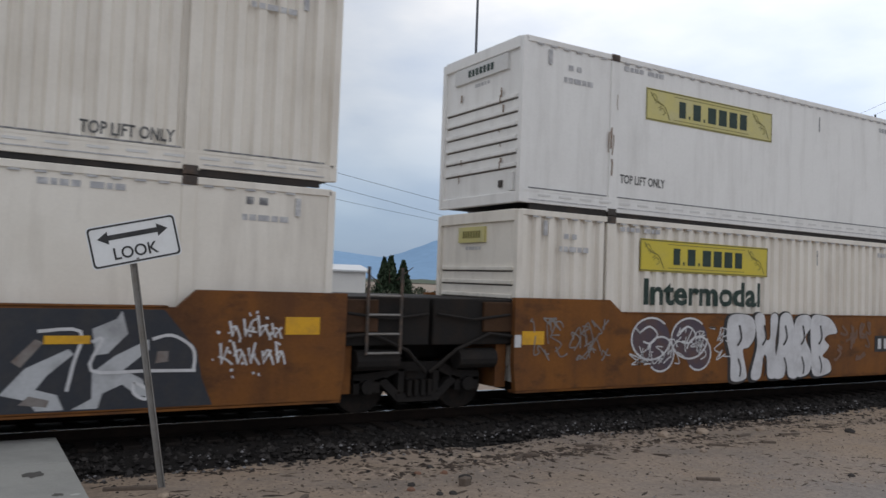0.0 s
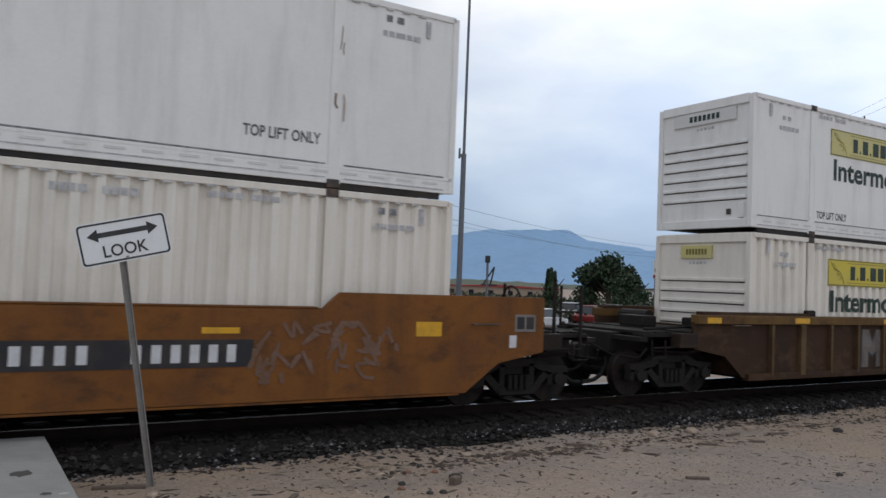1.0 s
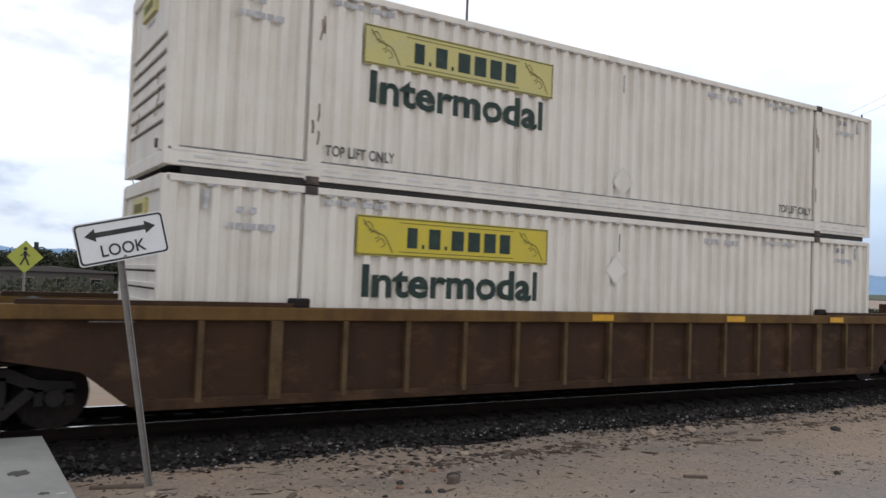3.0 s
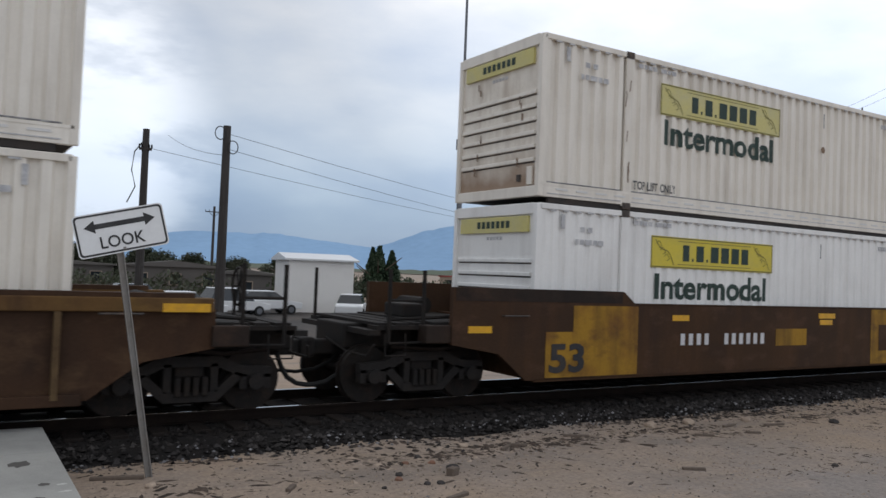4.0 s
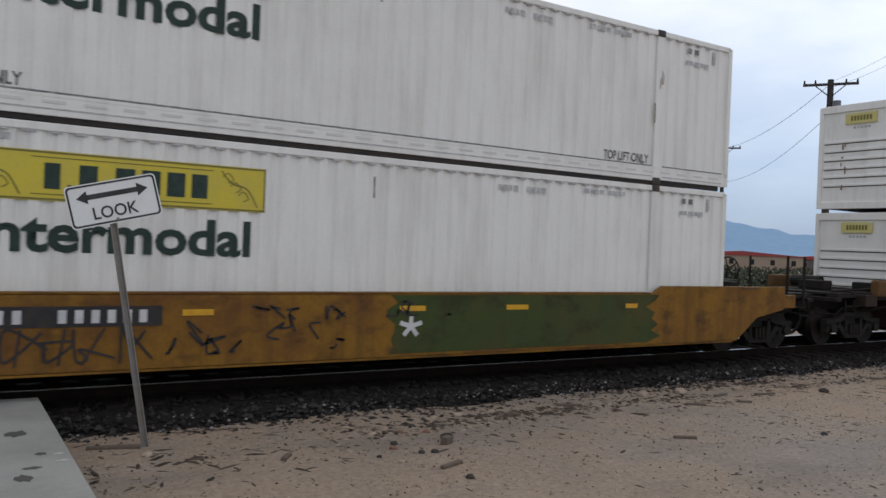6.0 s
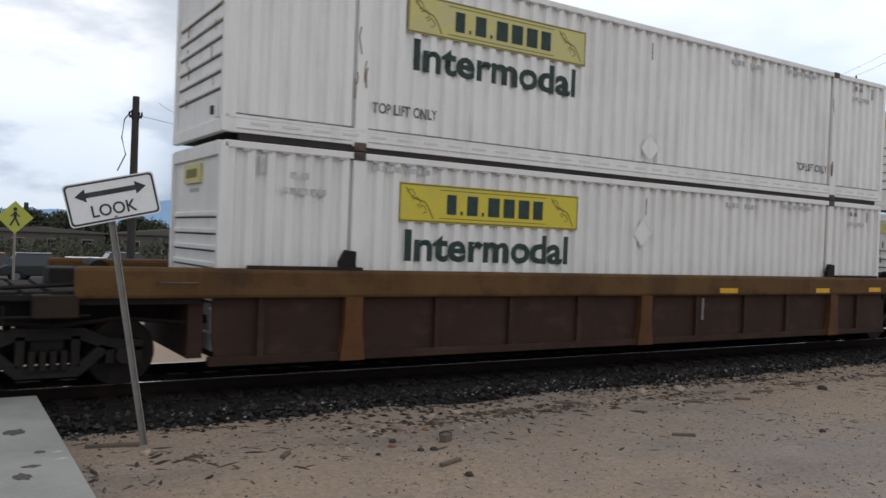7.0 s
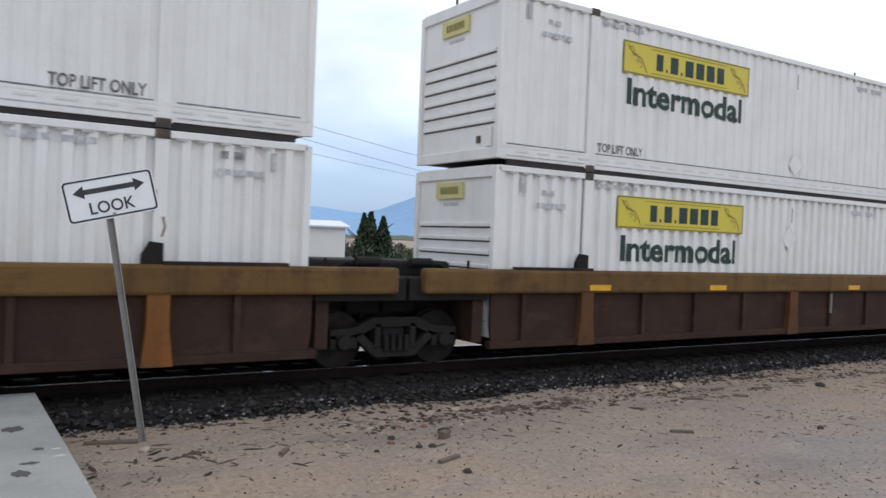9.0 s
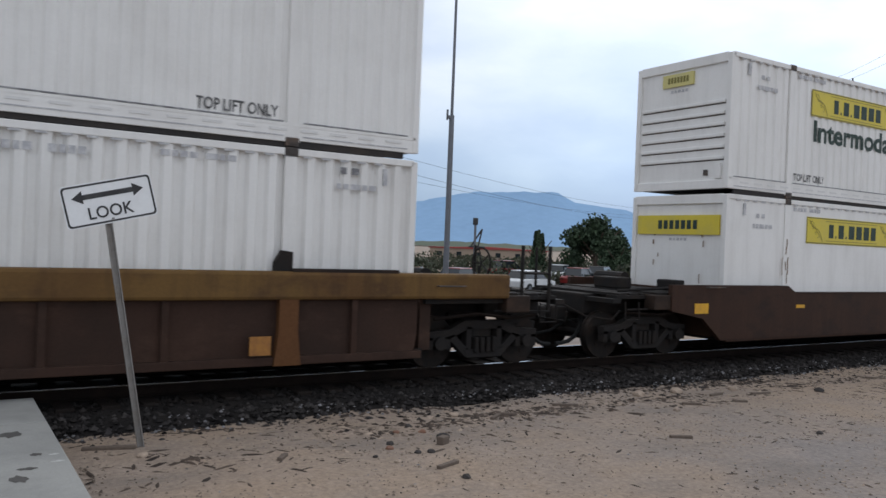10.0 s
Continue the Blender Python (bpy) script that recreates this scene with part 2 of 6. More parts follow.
GRIME = (0.23, 0.2, 0.17)
M = {
    "white": material("white_container_paint", (0.82, 0.815, 0.80), 0.5, patch=(0.73, 0.72, 0.705), patch_amount=0.6, patch_scale=0.7, grain=0.03, streak=GRIME, streak_amount=0.22, bump=0.04),
    "cream": material("cream_container_paint", (0.80, 0.755, 0.685), 0.55, patch=(0.69, 0.64, 0.565), patch_amount=0.6, patch_scale=0.8, grain=0.03, streak=(0.3, 0.25, 0.2), streak_amount=0.3, bump=0.04),
    "bright": material("bright_container_paint", (0.765, 0.755, 0.735), 0.5, patch=(0.66, 0.645, 0.62), patch_amount=0.5, patch_scale=0.8, grain=0.025, streak=GRIME, streak_amount=0.16, bump=0.03),
    "yellow_plate": material("yellow_plate_paint", (0.62, 0.50, 0.05), 0.5, patch=(0.5, 0.42, 0.1), patch_amount=0.5, patch_scale=2.5, grain=0.05, bump=0.03),
    "pale_plate": material("faded_plate_paint", (0.58, 0.52, 0.20), 0.5, patch=(0.5, 0.47, 0.28), patch_amount=0.6, patch_scale=2.5, grain=0.05, bump=0.03),
    "ink": material("dark_green_lettering", (0.013, 0.034, 0.027), 0.6, patch=(0.05, 0.085, 0.07), patch_amount=0.35, patch_scale=6, grain=0.1, bump=0),
    "grey_ink": material("grey_stencil_paint", (0.16, 0.16, 0.17), 0.7, patch=(0.5, 0.5, 0.5), patch_amount=0.7, patch_scale=9, grain=0.1, bump=0),
    "faint_ink": material("faint_stencil_and_shadow_paint", (0.40, 0.40, 0.42), 0.7, patch=(0.66, 0.66, 0.66), patch_amount=0.8, patch_scale=9, grain=0.1, bump=0),
    "plate_line": material("olive_line_paint", (0.18, 0.16, 0.04), 0.6, grain=0.1, bump=0),
    "dark_steel": material("dark_grimy_steel", spec=0.15, colour=(0.018, 0.0165, 0.016), rough=0.75, metal=0.0, patch=(0.03, 0.021, 0.016), patch_amount=0.6, patch_scale=3, grain=0.15, bump=0.25),
    "truck_steel": material("dusty_bogie_steel", spec=0.15, colour=(0.022, 0.020, 0.0195), rough=0.85, metal=0.0, patch=(0.032, 0.026, 0.022), patch_amount=0.6, patch_scale=4, grain=0.15, bump=0.25),
    "slot_grey": material("grey_slot_paint", (0.65, 0.645, 0.635), 0.6, grain=0.05, bump=0),
    "faded_tag": material("faded_grey_tag_paint", (0.15, 0.085, 0.055), 0.75, patch=(0.2, 0.12, 0.09), patch_amount=0.8, patch_scale=4, grain=0.15, bump=0),
    "rust": material("brown_rust_stain", (0.24, 0.165, 0.115), 0.85, patch=(0.14, 0.09, 0.06), patch_amount=0.7, patch_scale=6, grain=0.15, bump=0),
    # near-black base stands in for shade under the boxes; the brown patches are grime
    "seam": material("black_underside_shade_and_grime", (0.028, 0.026, 0.026), 0.85, patch=(0.06, 0.045, 0.036), patch_amount=0.6, patch_scale=2, grain=0.15),
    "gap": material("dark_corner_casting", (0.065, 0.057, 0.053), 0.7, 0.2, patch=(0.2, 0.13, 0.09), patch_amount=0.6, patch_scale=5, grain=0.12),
    "orange": material("orange_brown_car_paint", spec=0.15, colour=(0.21, 0.083, 0.022), rough=0.65, stain=(0.055, 0.03, 0.02), patch=(0.12, 0.052, 0.024), patch_amount=0.85, patch_scale=0.9, streak=(0.05, 0.028, 0.02), streak_amount=0.55, streak_scale=1.6, grain=0.1, bump=0.12),
    "brown": material("brown_car_paint", spec=0.15, colour=(0.052, 0.027, 0.014), rough=0.7, stain=(0.085, 0.045, 0.028), patch=(0.036, 0.021, 0.015), patch_amount=0.8, patch_scale=0.9, streak=(0.10, 0.045, 0.02), streak_amount=0.5, streak_scale=1.6, grain=0.12, bump=0.15),
    "dull_brown": material("dusty_brown_car_paint", spec=0.15, colour=(0.055, 0.029, 0.017), rough=0.75, stain=(0.10, 0.058, 0.032), patch=(0.036, 0.021, 0.014), patch_amount=0.8, patch_scale=0.8, streak=(0.026, 0.017, 0.013), streak_amount=0.6, streak_scale=1.8, grain=0.12, bump=0.15),
    "car_yellow": material("mustard_car_paint", spec=0.15, colour=(0.34, 0.185, 0.024), rough=0.65, stain=(0.10, 0.05, 0.022), patch=(0.17, 0.077, 0.024), patch_amount=1.0, patch_scale=1.1, streak=(0.06, 0.035, 0.018), streak_amount=0.7, streak_scale=2.0, grain=0.1, bump=0.12),
    "car_green": material("dark_green_car_paint", spec=0.15, colour=(0.055, 0.075, 0.025), rough=0.65, stain=(0.03, 0.03, 0.016), patch=(0.09, 0.07, 0.028), patch_amount=0.7, patch_scale=1.3, streak=(0.05, 0.045, 0.03), streak_amount=0.5, grain=0.1, bump=0.12),
    "chord": material("ochre_car_chord_paint", spec=0.15, colour=(0.15, 0.086, 0.03), rough=0.7, stain=(0.06, 0.033, 0.02), patch=(0.085, 0.042, 0.02), patch_amount=0.85, patch_scale=0.5, streak=(0.045, 0.025, 0.016), streak_amount=0.6, grain=0.1, bump=0.12),
    "rib_tan": material("tan_rib_paint", spec=0.15, colour=(0.12, 0.078, 0.04), rough=0.75, patch=(0.06, 0.035, 0.02), patch_amount=0.9, patch_scale=1.6, grain=0.12, bump=0.15),
    "black_car": material("dark_brown_black_car_paint", spec=0.15, colour=(0.022, 0.016, 0.014), rough=0.7, stain=(0.06, 0.035, 0.024), patch=(0.042, 0.026, 0.018), patch_amount=0.7, patch_scale=0.9, streak=(0.03, 0.025, 0.02), streak_amount=0.5, grain=0.12, bump=0.15),
    "reflector": material("yellow_reflective_sheeting", (0.68, 0.36, 0.015), 0.4, patch=(0.42, 0.22, 0.04), patch_amount=0.5, patch_scale=6, grain=0.06, bump=0),
    "wheel_steel": material("brown_wheel_steel", spec=0.15, colour=(0.013, 0.011, 0.010), rough=0.6, metal=0.0, patch=(0.035, 0.022, 0.016), patch_amount=0.6, patch_scale=5, grain=0.1),
    "tread": material("bright_rolled_steel", (0.55, 0.55, 0.56), 0.12, 1.0, grain=0.08, bump=0.05),
    "rail_side": material("rusty_rail_steel", spec=0.05, colour=(0.012, 0.009, 0.008), rough=0.85, metal=0.0, patch=(0.02, 0.014, 0.011), patch_amount=0.7, patch_scale=3, grain=0.15),
    "tie": material("weathered_tie_wood", spec=0.05, colour=(0.02, 0.0165, 0.015), rough=0.9, patch=(0.028, 0.023, 0.02), patch_amount=0.7, patch_scale=3, grain=0.2, bump=0.4),
    "dirt": material("pinkish_packed_dirt", (0.30, 0.226, 0.166), 0.95, stain=(0.18, 0.152, 0.132), stain_amount=0.6, stain_scale=0.9, patch=(0.225, 0.197, 0.18), patch_amount=0.95, patch_scale=0.2, streak=(0.33, 0.26, 0.21), streak_amount=0.6, streak_scale=1.3, grain=0.24, grain_scale=18, bump=1.0, bump_scale=14),
    "ballast": material("dark_ballast_bed", spec=0.05, colour=(0.021, 0.0195, 0.019), rough=0.95, patch=(0.032, 0.027, 0.024), patch_amount=0.7, patch_scale=1.5, grain=0.25, grain_scale=45, bump=1.0, bump_scale=30),
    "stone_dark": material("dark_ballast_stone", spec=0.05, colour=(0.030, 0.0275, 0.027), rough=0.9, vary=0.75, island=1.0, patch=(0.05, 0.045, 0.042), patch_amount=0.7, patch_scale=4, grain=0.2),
    "pale_stone": material("pale_ballast_chip", (0.16, 0.155, 0.16), 0.85, vary=0.6, island=1.0, grain=0.15),
    "chip": material("dark_dirt_chip", (0.06, 0.043, 0.033), 0.95, vary=0.6, island=1.0, grain=0.15),
    "stone_light": material("tan_gravel_stone", (0.28, 0.22, 0.17), 0.9, vary=0.4, island=1.0, patch=(0.13, 0.10, 0.085), patch_amount=0.7, patch_scale=4, grain=0.2),
    "concrete": material("grey_concrete_slab", (0.33, 0.328, 0.31), 0.85, patch=(0.22, 0.22, 0.21), patch_amount=0.7, patch_scale=1.1, streak=(0.32, 0.315, 0.30), streak_amount=0.4, grain=0.08, grain_scale=60, bump=0.2),
    "asphalt": material("worn_dark_asphalt", (0.03, 0.027, 0.026), 0.9, patch=(0.075, 0.058, 0.047), patch_amount=0.8, patch_scale=0.12, grain=0.12, grain_scale=20, bump=0.3),
    "crack": material("dark_joint_filler", (0.09, 0.085, 0.08), 0.9, grain=0.1),
    "sign_white": material("white_sign_sheeting", (0.78, 0.79, 0.80), 0.4, patch=(0.68, 0.68, 0.68), patch_amount=0.4, patch_scale=5, grain=0.03, bump=0.02),
    "sign_black": material("black_sign_ink", (0.03, 0.03, 0.032), 0.5, patch=(0.07, 0.07, 0.07), patch_amount=0.5, patch_scale=8, grain=0.06, bump=0),
    "post_steel": material("galvanised_post_steel", (0.27, 0.26, 0.25), 0.6, 0.5, patch=(0.2, 0.17, 0.14), patch_amount=0.5, patch_scale=4, grain=0.1),
    "pole_wood": material("weathered_pole_wood", (0.045, 0.04, 0.038), 0.9, streak=(0.08, 0.072, 0.068), streak_amount=0.7, streak_scale=6, grain=0.15, bump=0.4),
    "mast": material("grey_mast_steel", (0.17, 0.18, 0.2), 0.6, 0.4, patch=(0.12, 0.12, 0.13), patch_amount=0.5, patch_scale=2, grain=0.06),
    "cable": material("black_cable", (0.02, 0.02, 0.022), 0.7, grain=0.05, bump=0),
    "leaf": material("dark_green_leaves", (0.034, 0.058, 0.030), 0.75, patch=(0.052, 0.082, 0.038), patch_amount=0.8, patch_scale=0.8, grain=0.2, bump=0),
    "scrub": material("dull_scrub_leaves", (0.042, 0.052, 0.03), 0.85, patch=(0.065, 0.062, 0.04), patch_amount=0.8, patch_scale=0.3, grain=0.2, bump=0),
    "bark": material("grey_brown_bark", (0.1, 0.075, 0.055), 0.9, grain=0.2, bump=0.5),
    # the blue haze of distance is put into the ridge's base colour
    "hill": material("hill_with_painted_haze", (0.25, 0.39, 0.57), 1.0, patch=(0.23, 0.36, 0.53), patch_amount=0.7, patch_scale=0.004, grain=0.05, grain_scale=0.03, bump=0, spec=0.0),
    "near_hill": material("green_grey_lowland", (0.13, 0.15, 0.12), 1.0, patch=(0.17, 0.17, 0.14), patch_amount=0.7, patch_scale=0.01, grain=0.1, grain_scale=0.1, bump=0, spec=0.0),
    "wall_white": material("white_metal_siding", (0.74, 0.72, 0.69), 0.6, patch=(0.64, 0.62, 0.60), patch_amount=0.5, patch_scale=0.5, grain=0.04),
    "wall_dark": material("brown_stucco", (0.115, 0.105, 0.098), 0.9, patch=(0.14, 0.128, 0.12), patch_amount=0.5, patch_scale=0.5, grain=0.06),
    "wall_tan": material("tan_stucco", (0.34, 0.27, 0.21), 0.9, patch=(0.28, 0.22, 0.18), patch_amount=0.5, patch_scale=0.5, grain=0.06),
    "roof_red": material("red_metal_roof", (0.30, 0.05, 0.045), 0.6, patch=(0.22, 0.05, 0.05), patch_amount=0.5, patch_scale=0.5, grain=0.06),
    "roof_metal": material("pale_metal_roof", (0.66, 0.67, 0.68), 0.35, 0.3, patch=(0.55, 0.56, 0.58), patch_amount=0.5, patch_scale=0.8, grain=0.04),
    "glass": material("dark_window_glass", (0.02, 0.025, 0.03), 0.08, grain=0.05, bump=0, spec=0.6),
    "car_white": material("white_car_paint", (0.72, 0.73, 0.74), 0.25, grain=0.02, bump=0, patch=(0.62, 0.62, 0.62), patch_amount=0.3),
    "car_dark": material("dark_grey_car_paint", (0.035, 0.037, 0.042), 0.25, grain=0.03, bump=0),
    "car_red": material("dark_red_car_paint", (0.2, 0.02, 0.018), 0.3, grain=0.03, bump=0),
    "rubber": material("black_tyre_rubber", (0.015, 0.015, 0.015), 0.85, grain=0.1),
    "ped_yellow": material("fluorescent_yellow_green_sheeting", (0.45, 0.50, 0.09), 0.45, grain=0.03, bump=0),
    "spray_white": material("white_spray_paint", (0.62, 0.62, 0.64), 0.6, patch=(0.42, 0.41, 0.42), patch_amount=0.6, patch_scale=3, grain=0.06, bump=0),
    "spray_grey": material("grey_spray_paint", (0.22, 0.20, 0.19), 0.7, patch=(0.14, 0.10, 0.085), patch_amount=0.8, patch_scale=3, grain=0.1, bump=0),
    "spray_black": material("black_spray_paint", (0.02, 0.02, 0.024), 0.6, patch=(0.06, 0.045, 0.035), patch_amount=0.6, patch_scale=3, grain=0.1, bump=0),
    "spray_navy": material("blue_black_spray_paint", (0.026, 0.030, 0.040), 0.6, patch=(0.05, 0.045, 0.045), patch_amount=0.6, patch_scale=3, grain=0.1, bump=0),
    "spray_pale": material("pale_grey_spray_paint", (0.46, 0.47, 0.49), 0.65, patch=(0.24, 0.24, 0.25), patch_amount=0.8, patch_scale=2.2, grain=0.08, bump=0),
    "notice_ink": material("worn_black_stencil_paint", (0.07, 0.07, 0.072), 0.7, patch=(0.26, 0.26, 0.26), patch_amount=0.7, patch_scale=9, grain=0.1, bump=0),
    "spray_dull": material("dull_grey_spray_paint", (0.16, 0.14, 0.13), 0.75, patch=(0.09, 0.065, 0.055), patch_amount=0.9, patch_scale=2.5, grain=0.12, bump=0),
    "spray_violet": material("dark_violet_spray_paint", (0.075, 0.055, 0.075), 0.65, patch=(0.13, 0.07, 0.05), patch_amount=0.7, patch_scale=3, grain=0.1, bump=0),
    "pale_scrape": material("pale_scraped_concrete", (0.5, 0.5, 0.48), 0.8, patch=(0.38, 0.38, 0.36), patch_amount=0.8, patch_scale=9, grain=0.1, bump=0),
    # darker copy of the ballast stone: the train's shade is put into its colour
    "stone_shaded": material("shade_darkened_stone", (0.018, 0.0165, 0.016), 0.9, spec=0.05, vary=0.6, island=1.0, patch=(0.025, 0.021, 0.019), patch_amount=0.6, patch_scale=4, grain=0.2),
    "dirty_yellow": material("grimy_mustard_car_paint", (0.25, 0.125, 0.022), 0.7, spec=0.15, stain=(0.07, 0.037, 0.02), stain_scale=3.4, patch=(0.14, 0.062, 0.024), patch_amount=1.0, patch_scale=0.7, streak=(0.07, 0.037, 0.02), streak_amount=0.8, streak_scale=2.2, grain=0.12, bump=0.12),
    "worn_chord": material("worn_brown_chord_paint", (0.115, 0.062, 0.026), 0.75, spec=0.15, stain=(0.05, 0.027, 0.018), patch=(0.06, 0.032, 0.018), patch_amount=0.9, patch_scale=0.5, streak=(0.16, 0.10, 0.03), streak_amount=0.4, grain=0.12, bump=0.15),
    "plum_brown": material("dull_plum_brown_car_paint", (0.047, 0.026, 0.019), 0.75, spec=0.15, stain=(0.07, 0.04, 0.029), patch=(0.03, 0.019, 0.015), patch_amount=0.8, patch_scale=0.8, streak=(0.028, 0.018, 0.014), streak_amount=0.6, streak_scale=1.8, grain=0.12, bump=0.15),
    "post_rust": material("dull_rusty_post_paint", (0.115, 0.052, 0.022), 0.75, spec=0.15, patch=(0.07, 0.034, 0.018), patch_amount=0.8, patch_scale=1.5, grain=0.12, bump=0.15),
    "rusted_cream": rusted_cream(),
    "umber": material("dark_red_brown_car_paint", (0.044, 0.023, 0.016), 0.7, spec=0.15, stain=(0.022, 0.016, 0.014), patch=(0.036, 0.021, 0.016), patch_amount=0.7, patch_scale=0.9, streak=(0.07, 0.035, 0.022), streak_amount=0.5, grain=0.12, bump=0.15),
    "faded_orange": material("faded_orange_square_paint", (0.36, 0.16, 0.035), 0.7, patch=(0.2, 0.09, 0.035), patch_amount=0.8, patch_scale=6, grain=0.1, bump=0),
    "brick_red": material("broken_brick", (0.22, 0.11, 0.07), 0.9, patch=(0.15, 0.1, 0.08), patch_amount=0.6, patch_scale=8, grain=0.15),
    "stick": material("dry_grey_wood_chip", (0.13, 0.10, 0.08), 0.9, grain=0.2),
}


# ---- building helpers ----
def box(bm, x0, x1, y0, y1, z0, z1, bevel=0.0):
    made = bmesh.ops.create_cube(bm, size=1.0, matrix=Matrix.Translation(((x0 + x1) / 2, (y0 + y1) / 2, (z0 + z1) / 2)) @ Matrix.Diagonal((x1 - x0, y1 - y0, z1 - z0, 1)))
    if bevel:
        edges = {e for v in made["verts"] for e in v.link_edges}
        bmesh.ops.bevel(bm, geom=list(edges), offset=bevel, segments=2, affect="EDGES", profile=0.5)


def prism(bm, outline, y0, y1):
    """An outline of (x, z) corners, drawn out from y0 to y1."""
    a = [bm.verts.new((x, y0, z)) for x, z in outline]
    b = [bm.verts.new((x, y1, z)) for x, z in outline]
    bm.faces.new(a)
    bm.faces.new(b[::-1])
    for i in range(len(a)):
        j = (i + 1) % len(a)
        bm.faces.new((a[j], a[i], b[i], b[j]))


def tube(bm, start, end, r0, r1=None, sides=10):
    start, end = Vector(start), Vector(end)
    turn = (end - start).to_track_quat("Z", "Y").to_matrix().to_4x4()
    bmesh.ops.create_cone(bm, cap_ends=True, segments=sides, radius1=r0, radius2=r0 if r1 is None else r1, depth=(end - start).length,
                          matrix=Matrix.Translation((start + end) / 2) @ turn)


def path_tube(bm, points, radius, sides=6):
    """A bent pipe through the points."""
    points = [Vector(p) for p in points]
    rings = []
    for i, p in enumerate(points):
        way = (points[min(i + 1, len(points) - 1)] - points[max(i - 1, 0)]).normalized()
        q = way.to_track_quat("Z", "Y")
        rings.append([bm.verts.new(p + q @ Vector((radius * math.cos(k * math.tau / sides), radius * math.sin(k * math.tau / sides), 0))) for k in range(sides)])
    for a, b in zip(rings, rings[1:]):
        for k in range(sides):
            j = (k + 1) % sides
            bm.faces.new((a[k], a[j], b[j], b[k]))
    bm.faces.new(rings[0][::-1])
    bm.faces.new(rings[-1])


def mesh_of(name, bm):
    bmesh.ops.recalc_face_normals(bm, faces=bm.faces)
    me = bpy.data.meshes.new(name)
    bm.to_mesh(me)
    bm.free()
    return me


def part(name, bm, mat, parent=None, label="", place=None):
    """One mesh object under its thing; bm is a bmesh or a mesh that is shared."""
    me = bm if isinstance(bm, bpy.types.Mesh) else mesh_of(name, bm)
    if not me.materials:
        me.materials.append(M[mat])
    ob = new(name, me)
    if me.materials[0] != M[mat]:
        ob.material_slots[0].link = "OBJECT"
        ob.material_slots[0].material = M[mat]
    if parent:
        ob.parent = parent
    if place is not None:
        ob.matrix_basis = place
    return tagged(ob, label)


def boxes(*rows):
    bm = bmesh.new()
    for row in rows:
        box(bm, *row)
    return bm


SHARED = {}


def shared(key, make):
    if key not in SHARED:
        SHARED[key] = mesh_of(key[0], make())
    return SHARED[key]


def thing(name, label, category, group="", kind="", place=None):
    ob = tagged(new(name), label, category, group, kind)
    ob.empty_display_size = 0.2
    if place is not None:
        ob.matrix_basis = place
    return ob


def lettering(text, size, depth=0.006, spacing=1.0, bold=0.0):
    """A mesh of built-in letters, lying in x and z, facing -y."""
    key = ("lettering", text, size, spacing, bold, depth)
    if key not in SHARED:
        cu = bpy.data.curves.new("lettering", "FONT")
        cu.body, cu.size, cu.extrude, cu.space_character, cu.offset = text, size, depth, spacing, bold
        cu.resolution_u = 3
        ob = new("lettering_curve", cu)
        me = bpy.data.meshes.new_from_object(ob.evaluated_get(bpy.context.evaluated_depsgraph_get()))
        bpy.data.objects.remove(ob)
        me.transform(pose(0, 0, 0, 90, 0, 0))
        SHARED[key] = me
    return SHARED[key]


def lettering_fit(text, x0, x1, z0, y, cap, mat, parent, label="", bold=0.0):
    """Letters from x0 to x1 with the given capital height, standing on z0 at depth y."""
    me = lettering(text, cap / 0.70, bold=bold)
    if not me.materials:
        me.materials.append(M[mat])
    w = max(v.co.x for v in me.vertices) - min(v.co.x for v in me.vertices)
    low = min(v.co.x for v in me.vertices)
    s = (x1 - x0) / w
    ob = part("lettering", me, mat, parent, label)
    ob.matrix_basis = Matrix.Translation((x0 - low * s, y, z0)) @ Matrix.Diagonal((s, 1, 1, 1))
    return ob


def painted_word(text, x0, x1, z0, cap, style, mat, parent, label="", bold=0.0):
    """A word painted on a ribbed side: a film of letters cut at every fold and drawn a little way into the troughs."""
    flat = lettering(text, cap / 0.70, depth=0.0, bold=bold)
    bm = bmesh.new()
    bm.from_mesh(flat)
    low, high = min(v.co.x for v in bm.verts), max(v.co.x for v in bm.verts)
    for v in bm.verts:
        v.co = Vector((x0 + (v.co.x - low) * (x1 - x0) / (high - low), 0.0, z0 + v.co.z))
    pitch, depth = SIDE_STYLE[style]
    step = (LONG - 0.2) / max(1, round((LONG - 0.2) / pitch))
    if depth > 0.01:
        k = int((x0 - 0.1) / step)
        while 0.1 + k * step < x1:
            for f in (0.0, 0.38, 0.52, 0.86):
                x = 0.1 + (k + f) * step
                if x0 < x < x1:
                    bmesh.ops.bisect_plane(bm, geom=bm.verts[:] + bm.edges[:] + bm.faces[:], plane_co=(x, 0, 0), plane_no=(1, 0, 0))
            k += 1
    for v in bm.verts:
        u = ((v.co.x - 0.1) / step) % 1.0
        v.co.y = -HALF + 0.019 + 0.3 * depth * (0.0 if u < 0.38 else (u - 0.38) / 0.14 if u < 0.52 else 1.0 if u < 0.86 else (1.0 - u) / 0.14)
    return part("lettering", bm, mat, parent, label)


